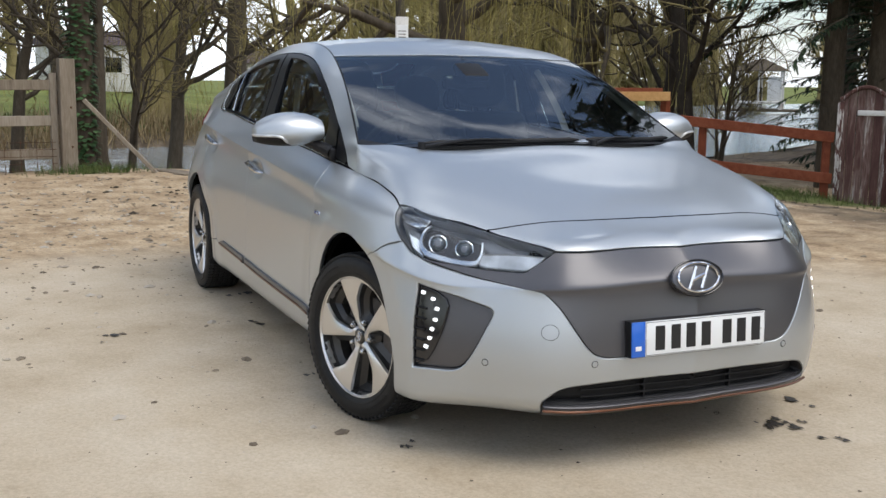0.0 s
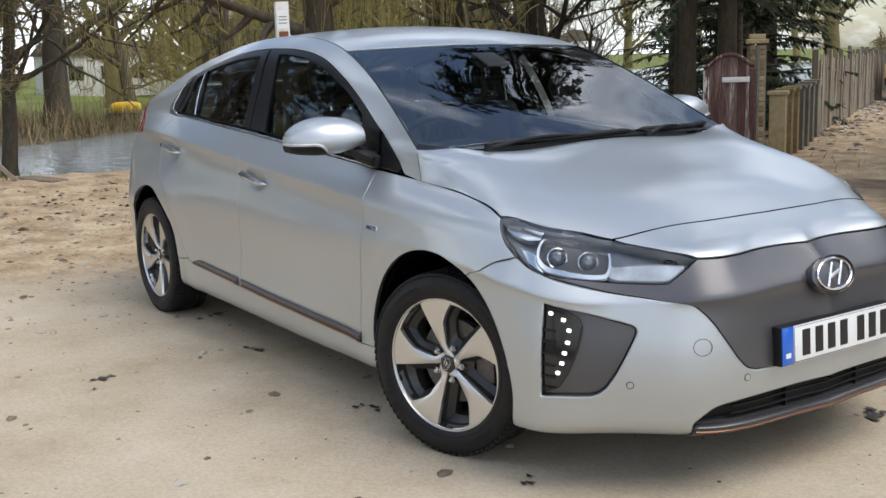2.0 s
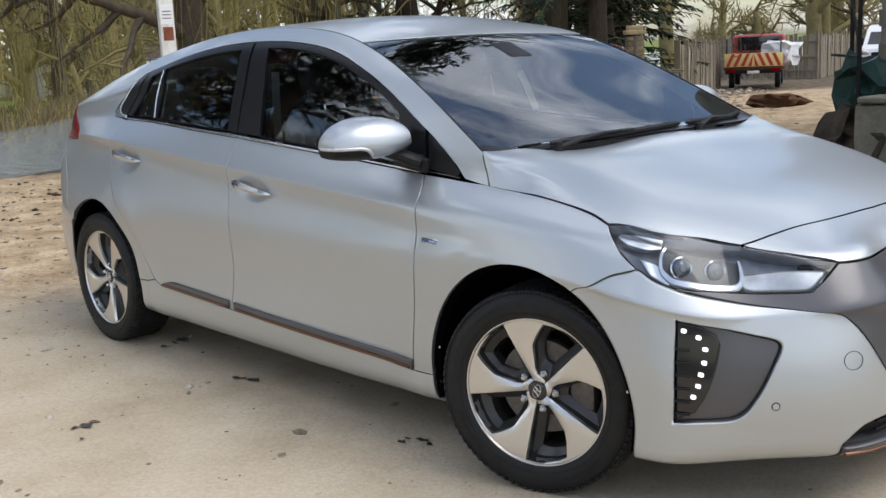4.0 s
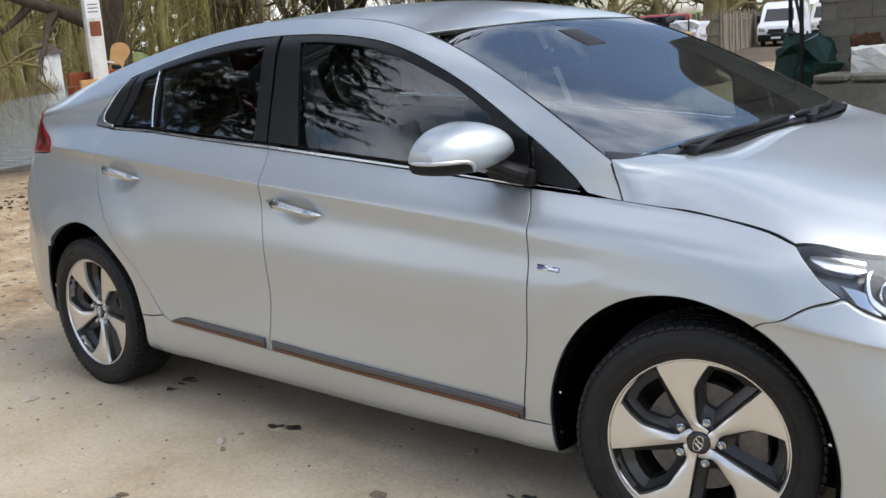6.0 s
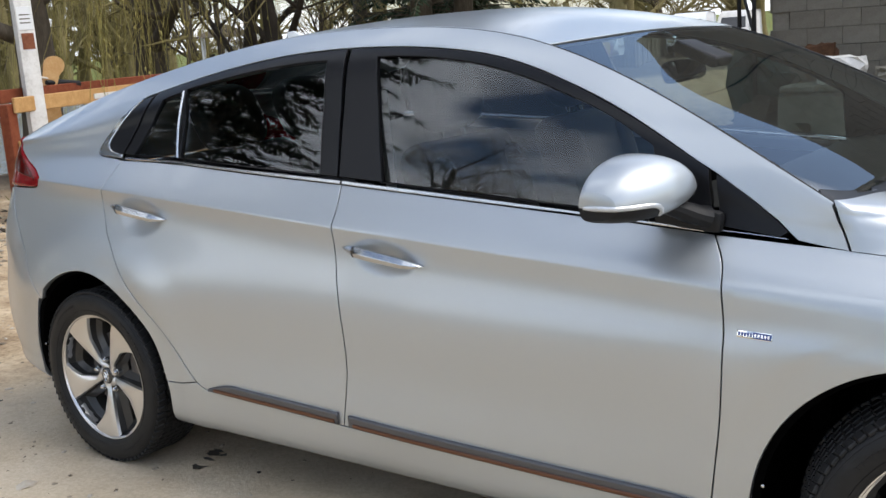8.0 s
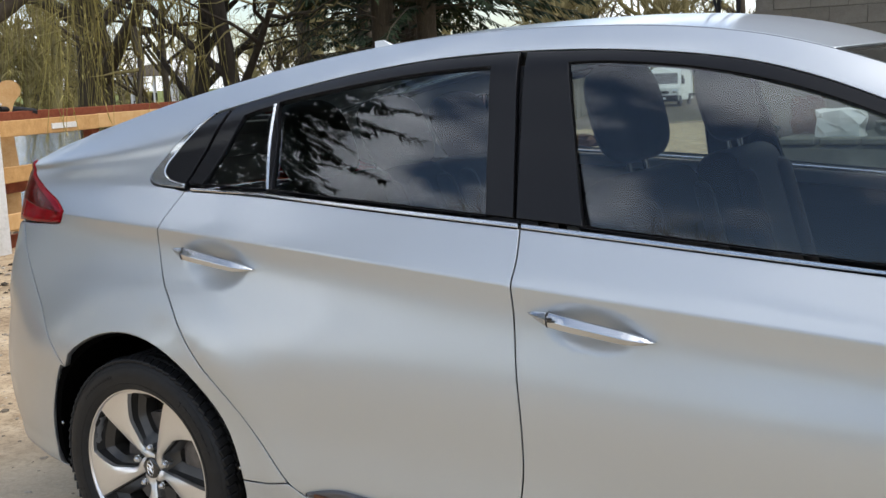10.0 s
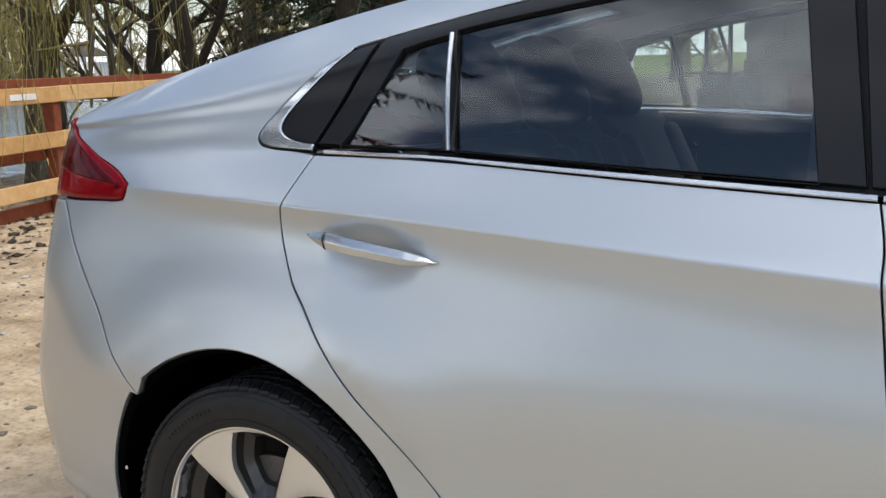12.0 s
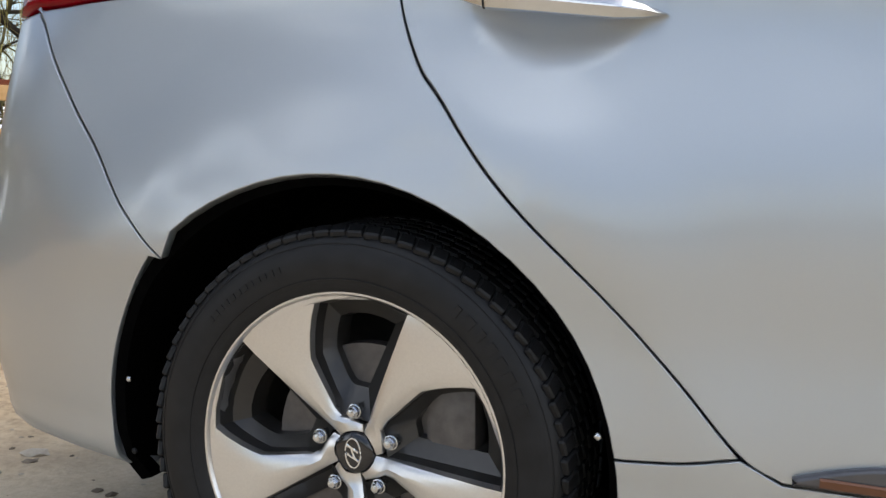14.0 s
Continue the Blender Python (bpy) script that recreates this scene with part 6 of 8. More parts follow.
# ---- car: floor and cabin ----
def hull(name, lift, v0, v1, s0, s1, mat, label):
    """An inner lining that follows the skin a little inside it."""
    ns, nv = 60, 14
    S, V = np.meshgrid(np.linspace(s0, s1, ns), np.linspace(v0, v1, nv), indexing="ij")
    p = skin(S.ravel(), V.ravel()) + skin_normal(S.ravel(), V.ravel()) * lift
    faces = [[i * nv + j, i * nv + j + 1, (i + 1) * nv + j + 1, (i + 1) * nv + j] for i in range(ns - 1) for j in range(nv - 1)]
    for m in ((1, 1, 1), (1, -1, 1)):
        part(name, sheet(name, p * np.array(m), faces), mat, car, label)


hull("door_lining", -.05, V_KNOTS[1], V_KNOTS[7] - .012, S_KNOTS[8] + .05, S_KNOTS[14] - .04, DASH, "dark door lining")
hull("quarter_lining", -.05, V_KNOTS[5] - .03, V_KNOTS[7] - .012, S_KNOTS[14] - .04, S_KNOTS[16], DASH, "dark quarter lining")
hull("roof_lining", -.035, V_KNOTS[10], V_KNOTS[11], DITCH[0][0] + .06, ROOF_END - .05, TRIM_GREY, "light grey roof lining")
hull("pillar_lining", -.03, V_KNOTS[9] + .02, V_KNOTS[10], PILLAR[4][0], DITCH[-4][0], TRIM_GREY, "grey pillar lining")
part("floor_pan", Geo().box((3.2, 1.46, .05), Matrix.Translation((.16, 0, .238)), .02).box((1.1, 1.0, .25), Matrix.Translation((1.45, 0, .36)), .05).box((.8, 1.05, .2), Matrix.Translation((-1.75, 0, .36)), .05).mesh("floor_pan"), LINER, car, "black underside")
part("bulkhead", Geo().box((.05, 1.36, .68), Matrix.Translation((1.02, 0, .58)), .01).mesh("bulkhead"), LINER, car)
part("bay_cover", Geo().box((.78, 1.10, .03), Matrix.Translation((1.48, 0, .70)) @ Matrix.Rotation(radians(9), 4, "Y"), .01).box((.03, 1.0, .44), Matrix.Translation((1.98, 0, .48)), .01).mesh("bay_cover"), LINER, car)
dash = []
for y in np.linspace(-.70, .70, 15):
    b = 1 - .10 * abs(y / .7) ** 3
    hump = .035 * math.exp(-((y + .36) / .18) ** 2)
    dash.append([(1.10 * b, y, .925), (.92, y, .955), (.74, y, .955 + hump), (.655, y, .93 + hump), (.63, y, .86), (.70, y, .62), (.85, y, .45)])
dv = [p for r_ in dash for p in r_]
part("dashboard", Geo().add(dv, [[i * 7 + j, i * 7 + j + 1, (i + 1) * 7 + j + 1, (i + 1) * 7 + j] for i in range(14) for j in range(6)]).mesh("dashboard", angle=50), DASH, car, "dark dashboard")
wheel_m = Matrix.Translation((.52, -.36, .90)) @ Matrix.Rotation(radians(-66), 4, "Y")
sw = new("steering_wheel")
sw.parent = car
tagged(sw, "leather steering wheel with silver spokes")
part("rim", Geo().tube([wheel_m @ Vector((.182 * math.cos(a), .182 * math.sin(a), 0)) for a in np.linspace(0, 2 * math.pi, 41)], .0155, 10, cap=False).mesh("rim"), SEAT, sw)
part("hub", Geo().ball((.15, .17, .06), wheel_m, 20, 10).mesh("hub"), DASH, sw)
for a in (0, 180, 270):
    d = Vector((math.sin(radians(a)) * -1, math.cos(radians(a)), 0))
    part("spoke", Geo().tube([wheel_m @ (d * .05), wheel_m @ (d * .175)], .018, 6, flat=.4).mesh("spoke"), SATIN_CHROME, sw)


def seat(x, y, wide=.50, rear=False):
    st = new("seat")
    st.parent = car
    tagged(st, "black leather seat with headrest")
    lean = radians(-16 if not rear else -24)
    part("cushion", Geo().box((.50, wide, .16), Matrix.Translation((x, y, .50)) @ Matrix.Rotation(radians(-6), 4, "Y"), .05, 4).mesh("cushion"), SEAT, st)
    bm_ = Matrix.Translation((x - .22, y, .52)) @ Matrix.Rotation(lean, 4, "Y")
    part("back", Geo().box((.13, wide - .02, .58), bm_ @ Matrix.Translation((0, 0, .29)), .055, 4).box((.10, .08, .50), bm_ @ Matrix.Translation((.045, wide / 2 - .07, .27)), .035, 3).box((.10, .08, .50), bm_ @ Matrix.Translation((.045, -wide / 2 + .07, .27)), .035, 3).mesh("back"), SEAT, st)
    hr = .71 if not rear else .67
    part("headrest", Geo().ball((.12, .28, .24), bm_ @ Matrix.Translation((.015, 0, hr + .01)), 24, 14, .62).mesh("headrest"), SEAT, st)
    for dy in (-.05, .05):
        part("headrest_post", Geo().tube([bm_ @ Vector((0, dy, .55)), bm_ @ Vector((.005, dy, hr - .06))], .0065, 8).mesh("headrest_post"), CHROME, st)


seat(.22, -.37)
seat(.22, .37)
seat(-.62, -.40, .52, True)
seat(-.62, .40, .52, True)
seat(-.62, 0, .28, True)
for side in (-1, 1):
    part("seat_belt", Geo().tube(bend([(-.235, side * .60, 1.24), (-.215, side * .62, 1.05), (-.18, side * .64, .70)], 6), .018, 6, flat=.12).mesh("seat_belt"), TRIM_GREY, car, "grey seat belt")
part("centre_console", Geo().box((.95, .22, .26), Matrix.Translation((.32, 0, .48)), .04).mesh("centre_console"), DASH, car)
part("parcel_shelf", Geo().box((.62, 1.16, .03), Matrix.Translation((-1.42, 0, .93)), .01).mesh("parcel_shelf"), DASH, car)
cm = Matrix.Translation((.46, 0, 1.262))
inner_mirror = new("inner_mirror")
inner_mirror.parent = car
part("glass_back", Geo().box((.05, .23, .065), cm @ Matrix.Translation((-.04, 0, -.035)) @ Matrix.Rotation(radians(-12), 4, "Y"), .02, 3).mesh("glass_back"), GLOSSY, inner_mirror)
part("sensor_box", Geo().box((.14, .13, .035), cm @ Matrix.Translation((.02, 0, .012)) @ Matrix.Rotation(radians(24), 4, "Y"), .012, 3).mesh("sensor_box"), BLACK, inner_mirror)


strip("screen_seal", PILLAR, .010, .002, BLACK, car, lift=-.002)
strip("roof_seal", edge_of(DITCH[0][0] + .002, ROOF_END, 40), .012, .002, BLACK, car, lift=-.0035)

# ---- trees ----
BARK = mottled("bark_grey_brown", [(.30, (.035, .028, .020)), (.5, (.085, .068, .048)), (.70, (.16, .135, .10))], (1.2, 8, 40), (.3, .4, .3), .95, .6, .03, (1, 1, .25))
BARK_DARK = mottled("bark_dark", [(.30, (.018, .014, .011)), (.5, (.045, .036, .027)), (.72, (.095, .078, .058))], (1.2, 8, 40), (.3, .4, .3), .95, .6, .03, (1, 1, .25))
TWIG = mottled("twig_olive", [(.3, (.11, .086, .038)), (.5, (.21, .17, .074)), (.7, (.32, .265, .12))], (.6, 4, 20), (.4, .3, .3), .9, .2)
FROND = mottled("willow_frond", [(.3, (.19, .155, .045)), (.5, (.32, .27, .085)), (.7, (.44, .37, .125))], (.5, 3, 14), (.4, .3, .3), .85, .15, per_island=.3)
NEEDLE = mottled("conifer_needles", [(.3, (.008, .016, .008)), (.5, (.020, .036, .016)), (.7, (.045, .065, .028))], (.5, 3, 14), (.35, .35, .3), .85, .2, per_island=.3)
IVY = mottled("ivy_leaf", [(.3, (.018, .045, .016)), (.5, (.04, .085, .03)), (.7, (.08, .14, .055))], (.8, 5, 20), (.35, .35, .3), .55, .2, per_island=.3)


class Twigs:
    """Branch tubes gathered fast: rings of few sides."""

    def __init__(self):
        self.v, self.f = [], []

    def limb(self, pts, radii, sides):
        k = len(self.v)
        pts = np.array(pts)
        for i, p in enumerate(pts):
            d = pts[min(i + 1, len(pts) - 1)] - pts[max(i - 1, 0)]
            d = d / max(np.linalg.norm(d), 1e-6)
            a = np.cross(d, (.31, .62, .72))
            a /= max(np.linalg.norm(a), 1e-6)
            b = np.cross(d, a)
            for j in range(sides):
                t = 2 * math.pi * j / sides
                self.v.append(tuple(p + (a * math.cos(t) + b * math.sin(t)) * radii[i]))
        for i in range(len(pts) - 1):
            for j in range(sides):
                q, r = k + i * sides + j, k + i * sides + (j + 1) % sides
                self.f.append((q, r, r + sides, q + sides))

    def mesh(self, name, mat):
        me = bpy.data.meshes.new(name)
        me.from_pydata(self.v, [], self.f)
        me.polygons.foreach_set("use_smooth", [True] * len(me.polygons))
        me.materials.append(mat)
        return me


def wander(rng, p, d, length, n, curl, lift):
    """Points of a limb that wanders on its way and bends up (or down)."""
    pts = [np.array(p, float)]
    d = np.array(d, float)
    for _ in range(n):
        d = d + rng.normal(0, curl, 3) + np.array((0, 0, lift))
        d /= np.linalg.norm(d)
        pts.append(pts[-1] + d * length / n)
    return pts, d


def grow(seed, tall, thick, levels=4, spread=.75, lift=.06, twigs=3, lean=(0, 0), fork=.35, count=(9, 6, 5, 4)):
    """Wood and twigs of a bare broadleaf tree."""
    rng = np.random.RandomState(seed)
    stem, wood, fine = Twigs(), Twigs(), Twigs()
    tips = []

    def branch(p, d, length, r, level):
        n = max(3, 7 - level)
        pts, end = wander(rng, p, d, length, n, .06 + .05 * level, lift * (.3 if level == 0 else 1))
        taper = np.linspace(1, .45 if level == 0 else .25, n + 1)
        if level == 0:
            taper = np.r_[1.35, taper[1:]]
        (stem if level == 0 else wood if level < 3 else fine).limb(pts, r * taper, (9, 6, 4, 3, 3)[min(level, 4)])
        if level >= levels:
            tips.append(pts[-1])
            return
        for k in range(count[min(level, 3)]):
            f = fork + (1 - fork) * (k + rng.uniform(0, 1)) / count[min(level, 3)]
            i = min(int(f * n), n - 1)
            q = pts[i] + (pts[i + 1] - pts[i]) * (f * n - i)
            a = rng.uniform(0, 2 * math.pi)
            u = pts[i + 1] - pts[i]
            u /= np.linalg.norm(u)
            s = np.cross(u, (math.cos(a), math.sin(a), .3))
            s /= max(np.linalg.norm(s), 1e-6)
            dd = u * (1 - spread * .6) + s * spread
            branch(q, dd / np.linalg.norm(dd), length * rng.uniform(.42, .68) * (1.15 - .45 * f), r * (.52 if level else .42) * (1.2 - .5 * f), level + 1)

    branch((0, 0, -.25), (lean[0], lean[1], 1), tall * .62, thick, 0)
    return stem, wood, fine, tips


def place(name, label, category, parts, x, y, turn=0, scale=1.0, group="", dz=0.0):
    ob = thing(name, label, category, pose(x, y, float(ground_z(x, y)) + dz, 0, 0, turn) @ Matrix.Scale(scale, 4), group)
    for pn, me in parts:
        part(pn, me, None, ob, kind="" if pn == "trunk" else "stuff")
    return ob


def bare_tree(name, seed, mat=None, **kw):
    stem, wood, fine, tips = grow(seed, **kw)
    return [("trunk", stem.mesh(name + "_trunk", mat or BARK)), ("crown_wood", wood.mesh(name + "_wood", mat or BARK)), ("crown", fine.mesh(name + "_crown", TWIG))]


def willow(name, seed, tall, thick, drop, hangs=420):
    """A weeping willow: stout fork, arching limbs, curtains of thin yellow fronds."""
    rng = np.random.RandomState(seed)
    stem, wood, fine, tips = grow(seed, tall, thick, levels=3, spread=.85, lift=.05, count=(7, 6, 5, 3), fork=.28)
    fr = Twigs()
    pool = tips if len(tips) else [np.array((0, 0, tall))]
    for k in range(hangs):
        p = pool[rng.randint(len(pool))] + rng.normal(0, .35, 3)
        length = min(rng.uniform(.35, 1.0) * drop, p[2] - .5)
        if length < .4:
            continue
        n = 5
        sway = rng.normal(0, .45, 2)
        pts = [p + np.array((sway[0] * (i / n) ** 2, sway[1] * (i / n) ** 2, -length * i / n + .05 * math.sin(i))) for i in range(n + 1)]
        fr.limb(pts, [.0038] * n + [.0015], 3)
        for j in range(7):
            t = rng.uniform(.1, 1)
            q = p + np.array((sway[0] * t * t, sway[1] * t * t, -length * t))
            a = rng.uniform(0, 6.28)
            o = np.array((math.cos(a), math.sin(a), -.9)) * rng.uniform(.05, .13)
            w = np.array((-math.sin(a), math.cos(a), 0)) * .008
            b = len(fr.v)
            fr.v += [tuple(q - w), tuple(q + w), tuple(q + o)]
            fr.f.append((b, b + 1, b + 2))
    return [("trunk", stem.mesh(name + "_trunk", BARK)), ("crown_wood", wood.mesh(name + "_wood", BARK)), ("crown", fine.mesh(name + "_crown", TWIG)), ("fronds", fr.mesh(name + "_fronds", FROND))]


def conifer(name, seed, tall, thick, reach, start=.12, dense=1.0):
    """A dark conifer: straight stem, dead twigs below, drooping boughs with flat sprays of needles."""
    rng = np.random.RandomState(seed)
    stem, wood, leaf = Twigs(), Twigs(), Twigs()
    axis, _ = wander(rng, (0, 0, -.2), (0, 0, 1), tall, 9, .012, .02)
    stem.limb(axis, thick * np.linspace(1.1, .08, 10), 10)
    on_stem = lambda f: axis[min(int(f * 9), 8)] + (axis[min(int(f * 9), 8) + 1] - axis[min(int(f * 9), 8)]) * (f * 9 - min(int(f * 9), 8))
    for k in range(int(tall * start * 7)):
        a = rng.uniform(0, 6.28)
        pts, _ = wander(rng, on_stem(rng.uniform(.04, start + .05)), (math.cos(a), math.sin(a), .3), rng.uniform(.5, 1.7), 5, .14, -.02)
        wood.limb(pts, .016 * np.linspace(1, .2, 6), 3)
    for k in range(int(tall * 9 * dense)):
        f = start + (1 - start) * rng.uniform(0, 1) ** 1.1
        a = rng.uniform(0, 6.28)
        length = reach * (1 - f) ** .7 * rng.uniform(.55, 1.1) + .4
        pts, _ = wander(rng, on_stem(f), (math.cos(a), math.sin(a), .15), length, 6, .05, -.07)
        wood.limb(pts, thick * .13 * np.linspace(1, .15, 7), 3)
        pts = np.array(pts)
        n = int(75 * length / 2 * dense)
        t = rng.uniform(.10, 1, n)
        m = np.minimum((t * 6).astype(int), 5)
        d = pts[m + 1] - pts[m]
        q = pts[m] + d * (t * 6 - m)[:, None]
        d /= np.linalg.norm(d, axis=1, keepdims=True)
        side = np.cross(d, (0, 0, 1)) * rng.choice((-1, 1), n)[:, None]
        o = (side * rng.uniform(.2, 1, (n, 1)) + d * .7 + np.stack([0 * t, 0 * t, rng.uniform(-.75, .1, n)], 1)) * rng.uniform(.10, .32, (n, 1))
        w = np.cross(o, np.stack([rng.uniform(-.3, .3, n), 0 * t + .2, 0 * t + 1], 1))
        w = w / np.maximum(np.linalg.norm(w, axis=1, keepdims=True), 1e-6) * rng.uniform(.018, .042, (n, 1))
        b = len(leaf.v)
        leaf.v += np.stack([q, q + o * .45 + w, q + o, q + o * .45 - w], 1).reshape(-1, 3).tolist()
        leaf.f += [(b + 4 * i, b + 4 * i + 1, b + 4 * i + 2, b + 4 * i + 3) for i in range(n)]
    return [("trunk", stem.mesh(name + "_trunk", BARK)), ("crown_wood", wood.mesh(name + "_wood", BARK)), ("crown", leaf.mesh(name + "_crown", NEEDLE))]


TREES = [
    bare_tree("tree_a", 11, tall=11, thick=.20, levels=4, spread=.7, count=(10, 6, 5, 4)),
    bare_tree("tree_b", 23, tall=13, thick=.26, levels=4, spread=.8, lift=.04, count=(10, 6, 5, 4)),
    bare_tree("tree_c", 37, tall=8, thick=.12, levels=4, spread=.65, count=(10, 6, 5, 3), fork=.2),
    bare_tree("tree_d", 41, mat=BARK_DARK, tall=15, thick=.24, levels=4, spread=.6, lift=.07, fork=.25, count=(12, 6, 5, 4)),
    bare_tree("bush", 52, tall=4.5, thick=.07, levels=4, spread=.9, fork=.05, count=(12, 6, 5, 3)),
]
FAR_TREES = [
    bare_tree("far_tree_a", 61, mat=TWIG, tall=11, thick=.52, levels=4, spread=.75, count=(8, 6, 4, 3), fork=.18),
    bare_tree("far_tree_b", 67, mat=TWIG, tall=13, thick=.56, levels=4, spread=.65, lift=.07, count=(8, 6, 4, 3), fork=.22),
    bare_tree("far_bush", 71, mat=TWIG, tall=5.5, thick=.34, levels=4, spread=.9, fork=.04, count=(8, 6, 4, 3)),
]
WILLOWS = [willow("willow_a", 7, 11, .36, 5.0, 300), willow("willow_b", 19, 12, .42, 6.0, 360)]
FIRS = [conifer("fir_a", 5, 19, .22, 4.0, .20, 1.2), conifer("fir_b", 8, 16, .24, 2.3, .03), conifer("fir_c", 14, 17, .26, 4.6, .34, 1.3)]
BARE = "bare spring tree with a fine mesh of twigs"
WEEP = "weeping willow with yellow-green hanging fronds"
FIR = "tall dark green conifer with drooping boughs"


def tree_row(spots, pool, name, label, group, rng):
    for x, y, k, s in spots:
        place(name, label, "tree", pool[k % len(pool)], x, y, rng.uniform(0, 360), s * rng.uniform(.92, 1.08), group)


rng = np.random.RandomState(77)
# near bank and yard edge
tree_row([(-12.95, -.1, 0, .6), (-15.2, .65, 2, .75), (-18.0, 1.9, 1, .62), (-15.4, -1.3, 1, .5), (-17.0, -3.4, 1, .7), (-11.4, -4.4, 0, .8)], TREES, "tree", BARE, "trees on the near bank", rng)
tree_row([(-12.2, 10.2, 3, .62), (-10.7, 9.6, 3, .70), (-11.2, 10.75, 2, .5), (-15.2, 12.4, 2, .8), (-18.5, 16.5, 2, .5)], TREES, "tree", BARE, "trees on the near bank", rng)
tree_row([(-10.3, 4.8, 0, .8), (-13.2, 9.0, 1, .8)], WILLOWS, "willow", WEEP, "willows by the lake", rng)
tree_row([(-9.4, 11.65, 0, .90), (-8.85, 12.1, 0, .84), (-13.0, 16.9, 1, .9), (-12.0, 16.3, 1, .85), (-13.4, 18.8, 1, 1.0), (-10.7, 14.5, 1, .6), (-19.9, 22.4, 1, 1.0), (-18.2, 23.6, 1, 1.1), (-17.0, 21.5, 1, .95)], FIRS, "conifer", FIR, "conifers behind the old gate", rng)
# camera's own side, seen in the glass and paint
tree_row([(-10.6, -6.6, 2, 1.0), (-13.5, -8.6, 2, 1.1), (-15.5, -5.2, 2, 1.0)], FIRS, "conifer", FIR, "conifers across the yard", rng)
tree_row([(-7 + 3.6 * k, -24 + (k % 3), 1, .36 + .04 * (k % 2)) for k in range(7)], FIRS, "conifer", FIR, "conifers across the yard", rng)
tree_row([(-8.2, -10.6, 1, .62), (-4.5, -15, 3, .5), (-1.0, -16, 0, .55), (3.5, -17, 1, .55), (8, -15, 0, .6), (14, -10, 1, .7)], TREES, "tree", BARE, "trees across the yard", rng)
# far bank
far = []
for k in range(36):
    y = rng.uniform(-34, 78)
    far.append((float(shore(FAR_SHORE, y)) - rng.uniform(1.5, 16), y, rng.randint(5), rng.uniform(.75, 1.15)))
for k in range(32):
    y = rng.uniform(22, 74)
    far.append((float(shore(FAR_SHORE, y)) - rng.uniform(.8, 9), y, (0, 1, 4, 2)[k % 4], rng.uniform(.9, 1.35)))
tree_row(far, FAR_TREES, "tree", BARE, "trees on the far bank", rng)
tree_row([(float(shore(FAR_SHORE, y)) - rng.uniform(1, 5), y, k, rng.uniform(.8, 1.1)) for k, y in enumerate((-14, -6, 1, 6.5, 11, 17, 24, 30, 36, 44, 57, 66, 74))], WILLOWS, "willow", WEEP, "willows on the far bank", rng)
# along the track
tree_row([(-26 - rng.uniform(0, 11), 42 + 4.2 * k, k, rng.uniform(.8, 1.15)) for k in range(13)], FAR_TREES, "tree", BARE, "trees along the track", rng)
tree_row([(-16 + 9 * k + rng.uniform(-2, 2), 84 + rng.uniform(-6, 14), k, 1.2) for k in range(-4, 7)], FAR_TREES, "tree", BARE, "trees along the track", rng)
tree_row([(-30, 66, 0, 1.0), (-24, 78, 1, 1.1)], WILLOWS, "willow", WEEP, "willows along the track", rng)
# a far wood that closes the view
tree_row([(-92 - rng.uniform(0, 30), -70 + 12 * k, k, rng.uniform(1.2, 1.7)) for k in range(21)], FAR_TREES, "tree", BARE, "trees of the far wood", rng)

# ivy round one trunk
ivy = Twigs()
for k in range(1500):
    h, a = rng.uniform(.2, 5.5), rng.uniform(0, 6.28)
    r = .17 + rng.uniform(0, .06)
    p = np.array((r * math.cos(a), r * math.sin(a), h))
    o = np.array((math.cos(a), math.sin(a), -.6)) * .05
    w = np.array((-math.sin(a), math.cos(a), 0)) * .045
    b = len(ivy.v)
    ivy.v += [tuple(p), tuple(p + o * .6 + w), tuple(p + o * 1.5), tuple(p + o * .6 - w)]
    ivy.f.append((b, b + 1, b + 2, b + 3))
stem = Twigs()
pts, _ = wander(rng, (0, 0, -.3), (.02, 0, 1), 9, 8, .02, .02)
stem.limb(pts, .16 * np.linspace(1.15, .6, 9), 10)
place("ivy_tree", "straight trunk wrapped in dark green ivy", "tree", [("trunk", stem.mesh("ivy_trunk", BARK)), ("ivy", ivy.mesh("ivy_leaves", IVY))], -12.0, -.5)

# ---- yard: fences, gate, walls ----
RAIL_RED = mottled("red_brown_stain", [(.3, (.10, .022, .010)), (.5, (.19, .048, .020)), (.7, (.27, .085, .040))], (2, 12, 60), (.3, .4, .3), .7, .25, .01, (1, 1, 1), per_object=.1)
PINE = mottled("fresh_pine", [(.3, (.36, .19, .065)), (.5, (.52, .30, .12)), (.7, (.62, .40, .19))], (2, 14, 70), (.3, .4, .3), .6, .15, .005, (1, 1, 1), per_object=.15)
OLD_WOOD = mottled("weathered_grey_wood", [(.3, (.13, .10, .07)), (.5, (.24, .20, .15)), (.7, (.36, .32, .26))], (2, 14, 60), (.3, .4, .3), .9, .4, .01, (1, 1, .15), per_object=.2)
PEELING = mottled("peeling_white_over_maroon", [(.40, (.060, .024, .020)), (.52, (.11, .055, .046)), (.56, (.50, .47, .43)), (.75, (.68, .66, .62))], (1.5, 7, 45), (.25, .45, .3), .85, .4, .006, (1, 1, .22))
MAROON = mottled("worn_maroon_board", [(.35, (.050, .022, .020)), (.50, (.105, .055, .046)), (.58, (.19, .13, .11)), (.66, (.46, .42, .38))], (2, 9, 50), (.3, .4, .3), .85, .4, .006, (1, 1, .12), per_object=.12)
